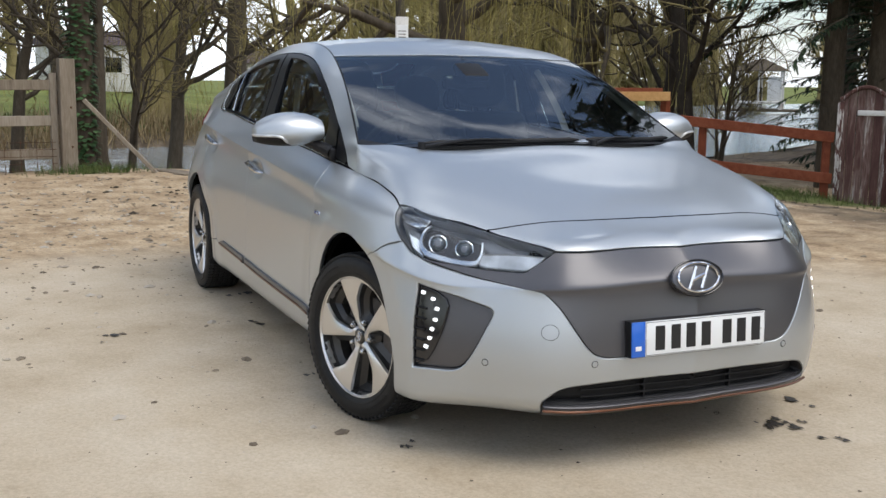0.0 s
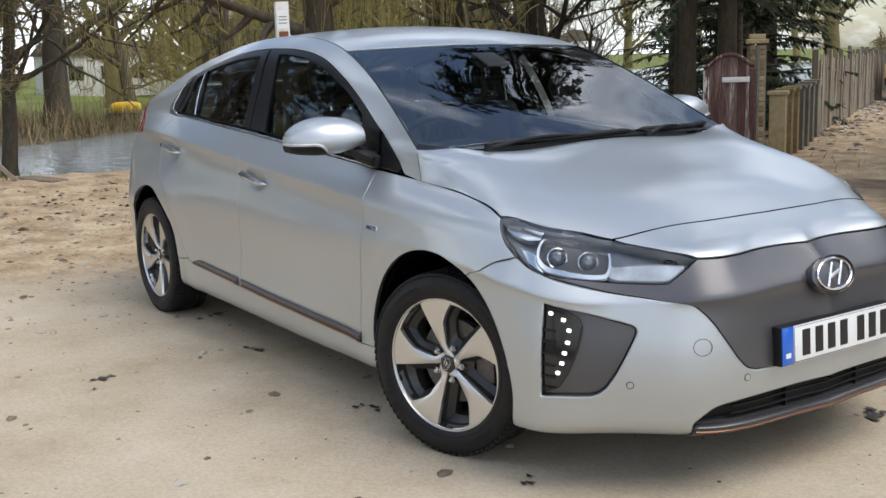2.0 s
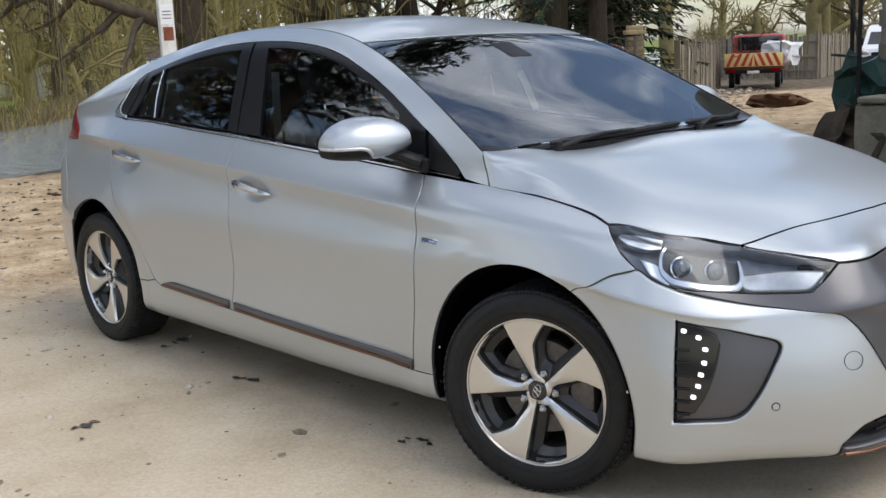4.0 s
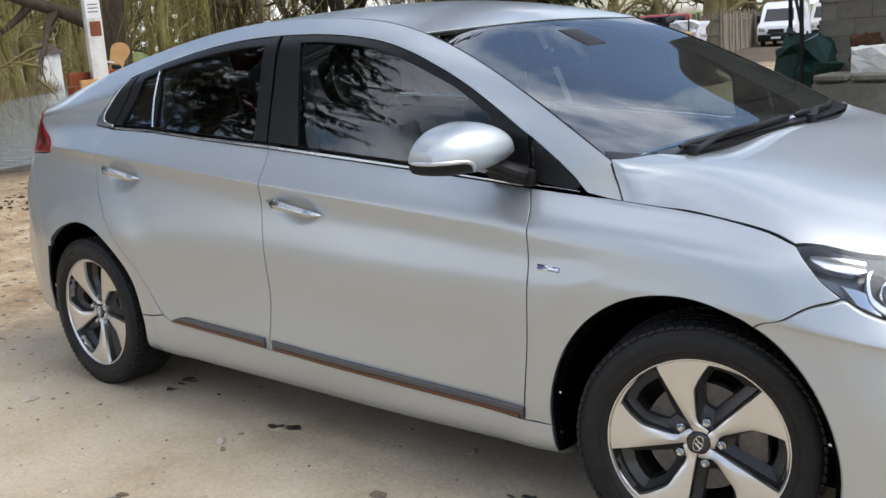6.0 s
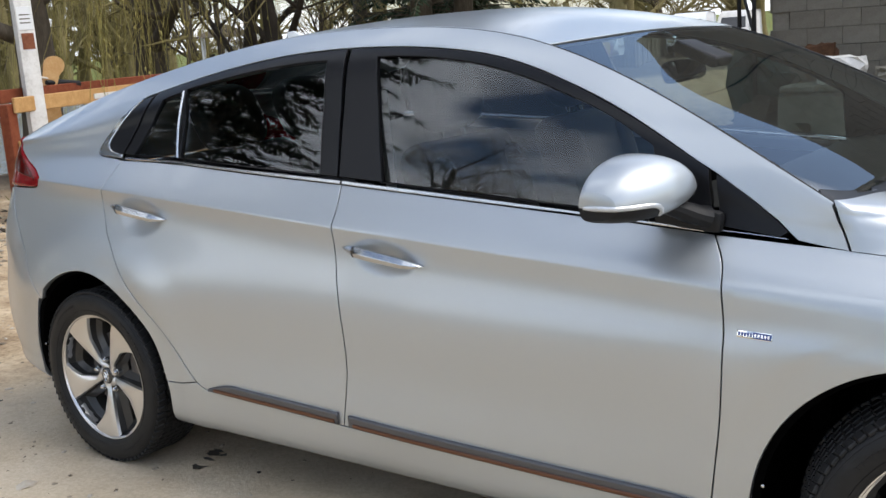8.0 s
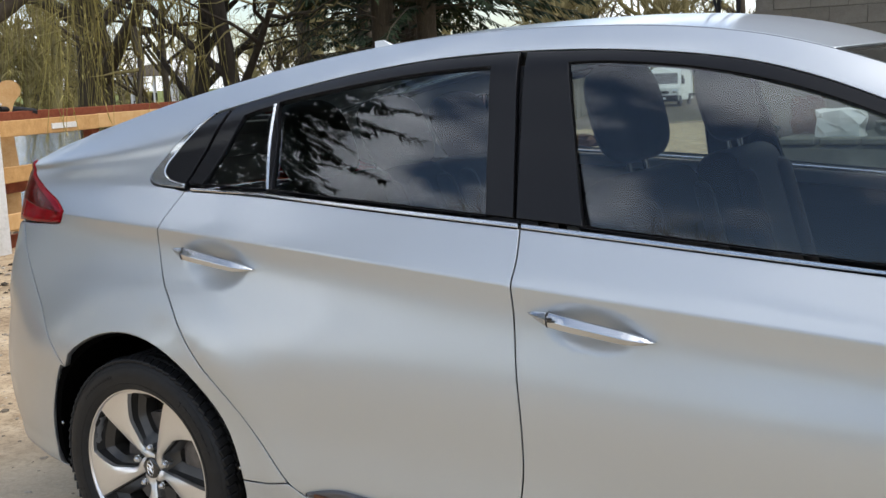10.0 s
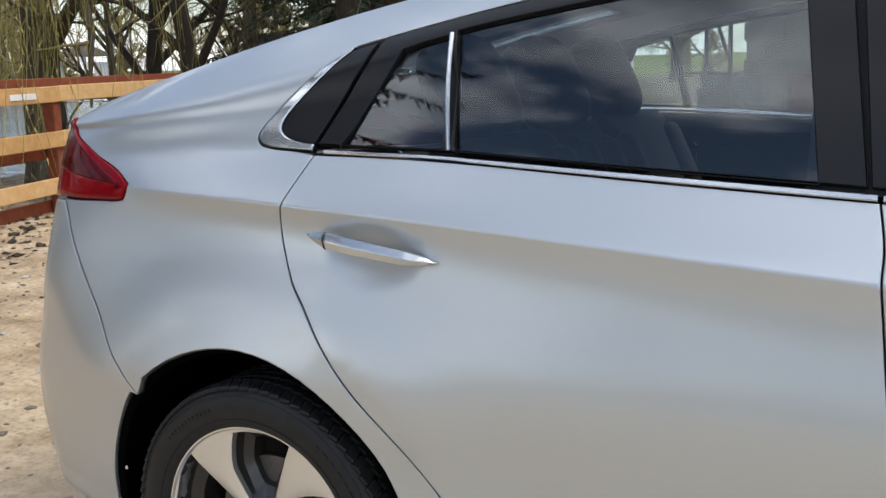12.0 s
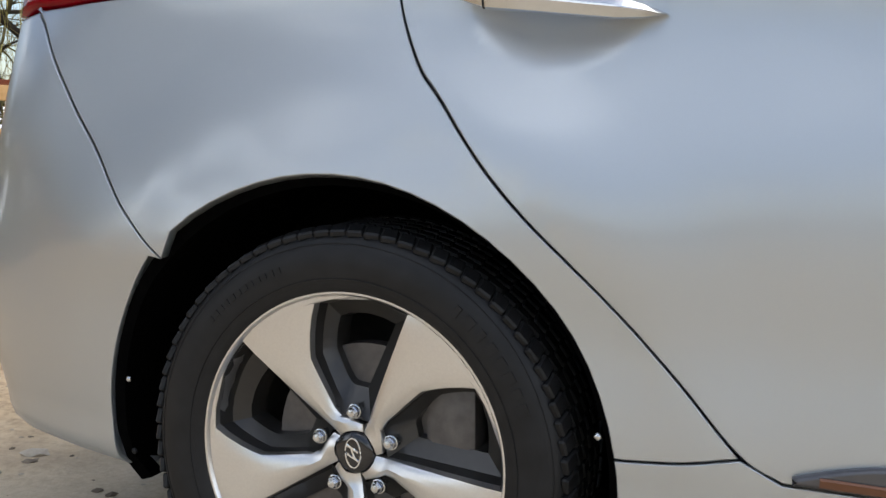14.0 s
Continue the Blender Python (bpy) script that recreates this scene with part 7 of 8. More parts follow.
BRICK = mottled("yellow_brick", [(.3, (.20, .14, .065)), (.5, (.33, .25, .13)), (.7, (.45, .37, .22))], (3, 15, 60), (.3, .4, .3), .9, .4, .006, per_object=.4)
MORTAR = mottled("mortar", [(.3, (.13, .115, .09)), (.6, (.22, .20, .17))], (3, 20, 80), (.3, .4, .3), .95, .4)
BLOCK = mottled("concrete_block_paint", [(.3, (.115, .102, .080)), (.5, (.165, .148, .120)), (.7, (.215, .196, .162))], (1.2, 8, 60), (.4, .3, .3), .9, .35, .005, per_object=.12)
CONCRETE = mottled("old_concrete", [(.3, (.09, .085, .065)), (.5, (.17, .16, .13)), (.7, (.27, .255, .215))], (1.2, 7, 45), (.4, .35, .25), .92, .5, .012)
RUST = mottled("rusty_steel", [(.3, (.03, .016, .010)), (.5, (.085, .040, .020)), (.7, (.15, .075, .035))], (3, 14, 60), (.3, .4, .3), .85, .35)
WHITE_PAINT = mottled("weathered_white_paint", [(.3, (.40, .38, .34)), (.5, (.66, .64, .60)), (.7, (.80, .79, .76))], (1.5, 9, 45), (.35, .35, .3), .6, .15, .004)
RUST_STAIN = mottled("rust_red_patch", [(.3, (.12, .035, .018)), (.6, (.25, .09, .045))], (4, 16, 60), (.3, .4, .3), .8, .2)
GREEN_SHEET = mottled("dark_green_sheet", [(.3, (.006, .022, .018)), (.6, (.018, .050, .040))], (1.5, 6, 30), (.4, .35, .25), .45, .5, .03)
REED = mottled("dead_reed", [(.3, (.12, .085, .04)), (.5, (.22, .165, .085)), (.7, (.33, .26, .15))], (.5, 3, 14), (.4, .3, .3), .9, .2, per_island=.4)


def gz_at(x, y):
    return float(ground_z(x, y))


def plank(name, a, b, tall, thick, mat, parent, bevel=.006, up=(0, 0, 1)):
    """A sawn board from a to b."""
    a, b = Vector(a), Vector(b)
    d = (b - a).normalized()
    s = d.cross(Vector(up)).normalized()
    t = s.cross(d)
    m = Matrix.Translation((a + b) / 2) @ Matrix((d, s, t)).transposed().to_4x4()
    return part(name, Geo().box(((b - a).length, thick, tall), m, bevel, 1).mesh(name), mat, parent)


def post(name, x, y, z0, z1, w, mat, parent, turn=0):
    return part(name, Geo().box((w, w, z1 - z0), Matrix.Translation((x, y, (z0 + z1) / 2)) @ Matrix.Rotation(radians(turn), 4, "Z"), .008, 1).mesh(name), mat, parent)


# new pine rails on red-stained posts
fence = thing("pine_fence", "fresh pine rails nailed on a red-brown stained post fence", "fence")
fa, fb = Vector((-6.95, 2.35, 0)), Vector((-8.45, 7.5, 0))
along = (fb - fa).normalized()
out = Vector((along.y, -along.x, 0))
if out.x < 0:
    out = -out
for k in range(4):
    p = fa + (fb - fa) * (k / 3)
    post("post", p.x, p.y, -.45, 1.05, .11, RAIL_RED, fence, math.degrees(math.atan2(along.y, along.x)))
for k, z in enumerate((1.035, .655, .265, -.105)):
    for i in range(3):
        a, b = fa + (fb - fa) * (i / 3), fa + (fb - fa) * ((i + 1) / 3)
        plank("rail", (a + out * .075) + Vector((0, 0, z + .008 * i)), (b + out * .075) + Vector((0, 0, z + .008 * (i + 1) - .004)), .135, .030, PINE, fence)
for k, z in enumerate((1.115, .545, .075)):
    plank("back_rail", (fa - out * .075) + Vector((0, 0, z)), (fb - out * .075) + Vector((0, 0, z)), .12, .035, RAIL_RED, fence)
end = thing("pine_brace", "fresh pine board with a rounded top by the fence", "board")
outline = [(.095 * math.cos(a) + .02, 1.41 + .085 * math.sin(a)) for a in np.linspace(-.5, math.pi - .2, 13)] + [(-.095, 1.25), (-.09, 1.05), (-.05, .75), (-.02, .2), (.10, .2), (.09, .75), (.045, 1.05), (.035, 1.22), (.06, 1.31)]
part("board", Geo().slab(outline, .03, Matrix.Translation((-7.32, 2.98, -.05)) @ Matrix.Rotation(radians(64), 4, "Z") @ Matrix.Rotation(radians(4), 4, "Y")).mesh("board"), PINE, end)
lantern = thing("torch", "black torch clipped to the pine board", "torch")
part("body", Geo().tube([(-7.26, 2.98, 1.20), (-7.28, 3.10, 1.19), (-7.34, 3.38, 1.155)], [.022, .034, .036], 10).mesh("body"), BLACK, lantern)
plate_bar = thing("white_bracket", "small white metal bracket on the pine rail", "bracket")
q = fa + (fb - fa) * .20 + out * .095
plank("bar", q + Vector((0, 0, 1.03)), q + along * .36 + Vector((0, 0, 1.03)), .05, .012, WHITE_PAINT, plate_bar, .003)

# white post
wp = thing("white_post", "square white post with a rust-red patch and notices", "post")
wm = Matrix.Translation((-7.0, 2.66, 0)) @ Matrix.Rotation(radians(-20), 4, "Z")
part("shaft", Geo().box((.15, .15, 2.35), wm @ Matrix.Translation((0, 0, .80)), .008).mesh("shaft"), WHITE_PAINT, wp)
face = wm @ Matrix.Translation((.0765, 0, 0)) @ Matrix.Rotation(math.pi / 2, 4, "Z")
part("patch", Geo().box((.105, .004, .14), face @ Matrix.Translation((.005, 0, 1.58)), .001, 1).mesh("patch"), RUST_STAIN, wp)
part("notice", Geo().box((.13, .004, .20), face @ Matrix.Translation((0, 0, 1.78)), .001, 1).mesh("notice"), PLATE_WHITE, wp)
for k in range(3):
    part("notice_bar", Geo().box((.09, .002, .010), face @ Matrix.Translation((0, -.003, 1.74 + .035 * k)), 0).mesh("notice_bar"), BLOCK, wp)
rope = Geo().tube([Vector((-7.0, 2.66, 1.28)) + (Vector((-12.5, 9.5, .78)) - Vector((-7.0, 2.66, 1.28))) * t - Vector((0, 0, .10 * math.sin(math.pi * t))) for t in np.linspace(0, 1, 17)], .011, 5)
part("rope", rope.mesh("rope"), WHITE_PAINT, thing("mooring_rope", "pale rope strung low from the post over the lake", "rope"))

# red rail by the old gate
red = thing("rail_fence", "red-brown stained two-rail fence by the old gate", "fence")
ra, rb = Vector((-8.6, 7.4, .74)), Vector((-6.93, 9.38, .50))
plank("rail", ra, rb, .15, .05, RAIL_RED, red)
plank("rail", ra - Vector((0, 0, .62)), rb - Vector((0, 0, .60)), .15, .05, RAIL_RED, red)
for t in (.28, .96):
    p = ra + (rb - ra) * t
    post("post", p.x - .05, p.y + .05, -.75, p.z + .03, .12, RAIL_RED, red, 50)

# old gate: boards in an arched top
gate_thing = thing("old_gate", "old arched wooden gate, maroon with peeling white paint", "gate")
gl, gr = Vector((-6.90, 9.42, 0)), Vector((-6.40, 9.90, 0))
gd = (gr - gl).normalized()
gn = Vector((gd.y, -gd.x, 0))
wide = (gr - gl).length
gm = Matrix((gd, -gn, Vector((0, 0, 1)))).transposed().to_4x4()
gm.translation = gl
for k in range(6):
    x0, x1 = wide * k / 6 + .003, wide * (k + 1) / 6 - .003
    top = lambda x: 1.0 + .22 * math.sin(math.pi * min(max(x / wide, .06), .94)) ** .8
    part("board", Geo().slab([(x0, -.60), (x1, -.60), (x1, top(x1)), (x0, top(x0))], .03, gm).mesh("board"), MAROON, gate_thing)
for side in (0, 1):
    x = -.02 if side == 0 else wide - .055
    part("stile", Geo().box((.085, .035, 1.62), gm @ Matrix.Translation((x + .035, -.045, .20)), .006).mesh("stile"), PEELING, gate_thing, "peeling white stile")
part("lock_rail", Geo().box((wide * .62, .03, .075), gm @ Matrix.Translation((wide * .66, -.045, .86)), .006).mesh("lock_rail"), WHITE_PAINT, gate_thing, "white painted rail")
arc = [(wide * t, .0, 1.0 + .225 * math.sin(math.pi * min(max(t, .06), .94)) ** .8) for t in np.linspace(0, 1, 15)]
part("arch_trim", Geo().tube([gm @ Vector((x, -.04, z)) for x, _, z in arc], .035, 6, flat=.8).mesh("arch_trim"), PEELING, gate_thing)
part("handle", Geo().tube([gm @ Vector((.06, -.06, .02)), gm @ Vector((.06, -.10, .05)), gm @ Vector((.06, -.10, .14)), gm @ Vector((.06, -.06, .17))], .010, 6).mesh("handle"), WHITE_PAINT, gate_thing)

# ---- building and platform beside the track ----
BX, BY = -3.15, 10.85
building = tagged(new("wall_block_building"), "tall building wall of painted concrete blocks", "building", kind="structure")
core = Geo().box((14, .2, 6.3), Matrix.Translation((BX + 7.0, BY + .13, 2.45)), 0).box((.2, 9, 6.3), Matrix.Translation((BX + .13, BY + 4.5, 2.45)), 0).box((14, 9.2, .25), Matrix.Translation((BX + 7.0, BY + 4.6, 5.66)), 0)
part("core", core.mesh("core", False), MORTAR, building)
block_mesh = Geo().box((.436, .06, .2125), None, .004, 1).mesh("block", False)
for r in range(24):
    for c in range(9):
        x = BX + .02 + .44 * (c + .5) + (.22 if r % 2 else 0)
        ob = part("block", block_mesh, BLOCK, building)
        ob.matrix_basis = Matrix.Translation((x, BY, -.30 + .2165 * r))
rest = Geo()
for r in range(28):
    for c in range(33):
        if r < 24 and c < 9:
            continue
        x = BX + .02 + .44 * (c + .5) + (.22 if r % 2 else 0)
        rest.box((.436, .06, .2125), Matrix.Translation((x, BY, -.30 + .2165 * r)), 0)
    for c in range(18):
        rest.box((.06, .436, .2125), Matrix.Translation((BX + .0, BY + .25 + .44 * c + (.22 if r % 2 else 0), -.30 + .2165 * r)), 0)
part("blocks", rest.mesh("blocks", False), BLOCK, building, kind="stuff")
pipe = thing("conduit", "thin black cable conduit on the block wall", "pipe")
part("pipe", Geo().tube([(-1.55, BY - .05, .3), (-1.55, BY - .05, 5.5)], .012, 6).mesh("pipe"), BLACK, pipe)
platform = tagged(new("wall_low_platform"), "low old concrete platform wall with a rough top", "wall", kind="structure")
pv = Geo()
pts = []
prng = np.random.RandomState(3)
for i in range(41):
    x = -2.15 + 12 * i / 40
    for y, z in ((8.25, -.5), (8.22, .12), (8.2, .47), (8.32, .52), (9.4, .53), (10.8, .52)):
        pts.append((x + prng.normal(0, .012), y + prng.normal(0, .02), z + prng.normal(0, .014)))
pv.add(pts, [[i * 6 + j, i * 6 + j + 1, (i + 1) * 6 + j + 1, (i + 1) * 6 + j] for i in range(40) for j in range(5)] + [[0, 1, 2, 3, 4, 5]])
part("wall", pv.mesh("wall", angle=40), CONCRETE, platform)
for k in range(9):
    b = Geo().box((.36, .5, .07), Matrix.Translation((-1.95 + .40 * k, 8.42, .545)) @ Matrix.Rotation(prng.normal(0, .04), 4, "Z"), .015, 1)
    part("coping", b.mesh("coping"), CONCRETE, platform)


def lump(name, label, size, x, y, z, mat, seed, cat="rubble", turn=0, rough=.12):
    r = np.random.RandomState(seed)
    bm = bmesh.new()
    bmesh.ops.create_cube(bm, size=1)
    bmesh.ops.subdivide_edges(bm, edges=bm.edges, cuts=3, use_grid_fill=True)
    for v in bm.verts:
        v.co = Vector([c * (1 - .10 * (abs(v.co[(i + 1) % 3]) + abs(v.co[(i + 2) % 3]))) for i, c in enumerate(v.co)])
        v.co += Vector(r.normal(0, rough * .4, 3))
    bmesh.ops.scale(bm, vec=size, verts=bm.verts)
    me = bpy.data.meshes.new(name)
    bm.to_mesh(me)
    bm.free()
    ob = part(name, me, mat)
    ob.matrix_basis = pose(x, y, z + size[2] * .46, 0, 0, turn)
    return tagged(ob, label, cat)


lump("concrete_lump", "pale broken concrete block on the low platform", (.46, .34, .28), -1.60, 8.55, .57, WHITE_PAINT, 2)
lump("concrete_lump", "broken grey concrete block on the low platform", (.32, .30, .16), -1.10, 8.60, .57, CONCRETE, 6, turn=25)
lump("concrete_lump", "broken grey concrete block on the low platform", (.5, .35, .2), -.3, 8.9, .57, CONCRETE, 9, turn=-15)
lump("rusty_plate", "rusty brown steel scrap against the wall", (.35, .12, .42), -2.35, 10.3, .52, RUST, 4, "scrap")
lump("green_sheet", "dark green plastic sheet bundled over scrap", (.75, .8, .95), -3.30, 11.1, .0, GREEN_SHEET, 12, "sheet", rough=.2)
lump("scrap_heap", "heap of dark rusty scrap under the frame", (.8, .7, .7), -2.42, 8.95, -.45, RUST, 15, "scrap", rough=.35)
lump("scrap_heap", "heap of dark rusty scrap under the frame", (.7, .6, .6), -2.6, 10.1, -.5, RUST, 18, "scrap", rough=.35)
lump("broken_stone", "dark broken stone by the low platform", (.8, .5, .9), -2.25, 8.5, -.55, BARK_DARK, 21, rough=.3)
steel = thing("steel_frame", "thin dark steel frame with a diagonal brace", "frame")
for x, y in ((-3.75, 11.3), (-3.25, 10.5)):
    part("upright", Geo().box((.045, .045, 5.2), Matrix.Translation((x, y, 2.0)), .004).mesh("upright"), BLACK, steel)
plank("brace", (-4.6, 12.0, 4.2), (-3.25, 10.5, 1.05), .035, .035, BLACK, steel)
plank("brace", (-4.4, 12.0, .95), (-3.25, 10.5, .95), .035, .035, BLACK, steel)

# ---- brick pillar, low piers and palings towards the track ----
pillar = thing("brick_pillar", "square yellow brick pillar with a stepped cap", "pillar")
PX, PY = -6.72, 10.34
part("core", Geo().box((.20, .20, 1.95), Matrix.Translation((PX, PY, .37)), 0).mesh("core", False), MORTAR, pillar)
bm_long = Geo().box((.215, .1025, .065), None, .006, 1).mesh("brick", False)
for r in range(25):
    for k in (-1, 1):
        m = pose(PX, PY, -.52 + .0765 * r, 0, 0, (90 if r % 2 else 0) + 45) @ Matrix.Translation((0, k * .0563, 0))
        part("brick", bm_long, BRICK, pillar).matrix_basis = m
for z, w in ((1.405, .31), (1.475, .23)):
    part("cap", Geo().box((w, w, .07), Matrix.Translation((PX, PY, z)) @ Matrix.Rotation(radians(45), 4, "Z"), .012, 1).mesh("cap"), BRICK, pillar)
line_a, line_b = Vector((-6.75, 10.9, 0)), Vector((-9.3, 15.1, 0))
low = tagged(new("wall_low_piers"), "low garden wall of brick piers and plank panels", "wall", kind="structure")
for k in range(7):
    p = line_a + (line_b - line_a) * (k / 6)
    z = gz_at(p.x, p.y)
    pier = Geo().box((.24, .24, 1.15), Matrix.Translation((p.x, p.y, z + .5)) @ Matrix.Rotation(radians(31), 4, "Z"), .006, 1).box((.30, .30, .06), Matrix.Translation((p.x, p.y, z + 1.10)) @ Matrix.Rotation(radians(31), 4, "Z"), .01, 1)
    part("pier", pier.mesh("pier"), BRICK if k < 3 else CONCRETE, low)
    if k < 6:
        q = line_a + (line_b - line_a) * ((k + 1) / 6)
        for j in range(4):
            plank("plank", (p.x, p.y, z + .14 + .235 * j), (q.x, q.y, z + .14 + .235 * j), .222, .03, OLD_WOOD, low)


def palings(name, label, a, b, tall, pitch, wide_, thing_kind="fence", rails=2, every=2.4):
    f = thing(name, label, "fence")
    a, b = Vector((*a, 0)), Vector((*b, 0))
    n = int((b - a).length / pitch)
    turn = math.degrees(math.atan2((b - a).y, (b - a).x))
    r = np.random.RandomState(int(abs(a.x * 10)))
    me = Geo().box((wide_, .018, tall), Matrix.Translation((0, 0, tall / 2)), 0).mesh("paling", False)
    for k in range(n):
        p = a + (b - a) * (k / n)
        ob = part("paling", me, OLD_WOOD, f)
        ob.matrix_basis = pose(p.x, p.y, gz_at(p.x, p.y) + .03 + r.normal(0, .02), r.normal(0, 1.0), r.normal(0, 1.2), turn) @ Matrix.Diagonal((1, 1, r.uniform(.94, 1.03), 1))
    m = max(2, int((b - a).length / every))
    for k in range(m + 1):
        p = a + (b - a) * (k / m)
        post("post", p.x, p.y, gz_at(p.x, p.y) - .2, gz_at(p.x, p.y) + tall + .16, .12, OLD_WOOD, f, turn)
    for h in np.linspace(.35, tall - .3, rails):
        for k in range(m):
            p, q = a + (b - a) * (k / m), a + (b - a) * ((k + 1) / m)
            plank("rail", (p.x, p.y - .06, gz_at(p.x, p.y) + h), (q.x, q.y - .06, gz_at(q.x, q.y) + h), .09, .04, OLD_WOOD, f)


palings("paling_fence", "grey weathered close-board fence along the track", (-9.4, 15.3), (-19.5, 32.5), 1.55, .17, .15)
palings("paling_fence", "grey weathered close-board fence across the end of the track", (-26.5, 40.5), (-19.3, 39.6), 1.85, .20, .17, rails=3)
palings("paling_fence", "grey weathered close-board fence beside the far track", (-19.3, 39.8), (-29.5, 67), 1.85, .24, .20, rails=3)

# post and rail fence with mesh, near the lake
pf = thing("post_rail_fence", "weathered grey post and rail fence with wire mesh", "fence")
for x, y, w, h in ((-9.55, -.90, .19, 1.46), (-9.62, -1.06, .09, 1.28), (-9.4, -2.45, .16, 1.2)):
    post("post", x, y, -.1, h, w, OLD_WOOD, pf, 6)
for z in (1.13, .68, .26):
    plank("rail", (-9.62, -1.0, z), (-9.35, -3.6, z - .02), .13, .05, OLD_WOOD, pf)
for z in (.85, .35):
    part("bolt", Geo().ball((.03, .03, .03), Matrix.Translation((-9.46, -.86, z)), 10, 6).mesh("bolt"), RUST, pf)
plank("prop", (-9.3, -.72, .95), (-9.0, .10, .03), .05, .05, OLD_WOOD, pf)
wire = Geo()
for k in range(14):
    y = -1.1 - .19 * k
    wire.tube([(-9.5 + .02 * k, y, 0), (-9.5 + .02 * k, y, .45)], .004, 3)
for k in range(5):
    wire.tube([(-9.52, -1.05, .05 + .09 * k), (-9.25, -3.6, .05 + .09 * k)], .004, 3)
part("wire_mesh", wire.mesh("wire_mesh"), RUST, pf, kind="stuff")
bin_ = thing("brown_bin", "red-brown wooden bin behind the fence", "bin")
part("box", Geo().box((.7, .8, .62), Matrix.Translation((-9.1, -2.35, .62)), .02).mesh("box"), RUST_STAIN, bin_)
part("lid", Geo().box((.76, .86, .04), Matrix.Translation((-9.1, -2.35, .95)), .01).mesh("lid"), RUST, bin_)
for dx in (-.28, .28):
    for dy in (-.32, .32):
        part("leg", Geo().box((.07, .07, .36), Matrix.Translation((-9.1 + dx, -2.35 + dy, .15)), .005, 1).mesh("leg"), RUST, bin_)

# ---- tipper truck with chevron tailboard ----
CHEV_Y = plain("chevron_cream", (.72, .55, .22), .45, coat=.3)
CHEV_R = plain("chevron_red", (.42, .035, .022), .45, coat=.3)
RED_BODY = plain("red_truck_paint", (.34, .04, .03), .4, coat=.4, grain=.2, scale=8)
SACK = mottled("white_bulk_bag", [(.3, (.45, .45, .46)), (.6, (.72, .73, .75))], (1.5, 6, 25), (.4, .3, .3), .85, .5, .05)
tz = gz_at(-16.8, 30.6)
truck = thing("tipper_truck", "small red tipper truck with a red and cream chevron tailboard", "truck", pose(-16.75, 30.35, tz, 0, 0, 28))
part("bed", Geo().box((1.95, 3.2, .12), Matrix.Translation((0, 1.6, .74)), .02).mesh("bed"), RUST, truck)
part("tailboard_back", Geo().box((1.95, .05, .46), Matrix.Translation((0, 0, 1.02)), .01).mesh("tailboard_back"), CHEV_Y, truck, "cream tailboard")
for k in range(4):
    for s in (-1, 1):
        x0 = .06 + .25 * k
        w = .12
        o = [(s * x0, -.215), (s * (x0 + w), -.215), (s * (x0 + w - .20), .215), (s * (x0 - .20), .215)]
        o = [(max(-.97, min(.97, x)) if s * x > 0 else 0, z) for x, z in o]
        part("chevron", Geo().slab(o if s > 0 else o[::-1], .006, Matrix.Translation((0, -.026, 1.02))).mesh("chevron"), CHEV_R, truck, "red chevron stripe")
part("bumper", Geo().box((1.9, .08, .22), Matrix.Translation((0, .06, .66)), .02).mesh("bumper"), BLACK, truck)
for x in (-.75, .75):
    part("rear_lamp", Geo().box((.26, .05, .10), Matrix.Translation((x, -.0, .66)), .01).mesh("rear_lamp"), RED_LENS, truck)
part("plate", Geo().box((.4, .02, .10), Matrix.Translation((0, .0, .60)), .005).mesh("plate"), PLATE_WHITE, truck)
for s in (-1, 1):
    part("side_board", Geo().box((.05, 3.1, .40), Matrix.Translation((s * .96, 1.6, 1.0)), .01).mesh("side_board"), RED_BODY, truck)
    for y in (.9, 3.9):
        part("wheel", Geo().lathe([(0, -.1), (.2, -.1), (.3, -.09), (.33, -.05), (.33, .05), (.3, .09), (0, .1)], 24, Matrix.Translation((s * .78, y, .33)) @ Matrix.Rotation(math.pi / 2, 4, "Z")).mesh("wheel"), TYRE, truck)
    part("rack_post", Geo().tube([(s * .9, .1, .8), (s * .9, .1, 1.75)], .025, 6).mesh("rack_post"), BLACK, truck)
part("cab", Geo().box((1.9, 1.5, 1.35), Matrix.Translation((0, 4.1, 1.2)), .12, 3).mesh("cab"), RED_BODY, truck)
part("cab_window", Geo().box((1.5, .04, .5), Matrix.Translation((0, 3.34, 1.55)), .02).mesh("cab_window"), GLOSSY, truck)
bag = lump("bulk_bag", "white bulk bag on the tipper truck", (1.0, .95, .85), -16.35, 31.5, tz + .8, SACK, 31, "bag", rough=.16)
scrap = Geo()
srng = np.random.RandomState(8)
for k in range(26):
    p = Vector((srng.uniform(-.9, .2), srng.uniform(.2, 1.6), srng.uniform(.85, 1.3)))
    scrap.tube([p, p + Vector(srng.normal(0, .35, 3))], .02, 4)
part("load", scrap.mesh("load"), BLACK, truck, "dark tangled load", kind="stuff")

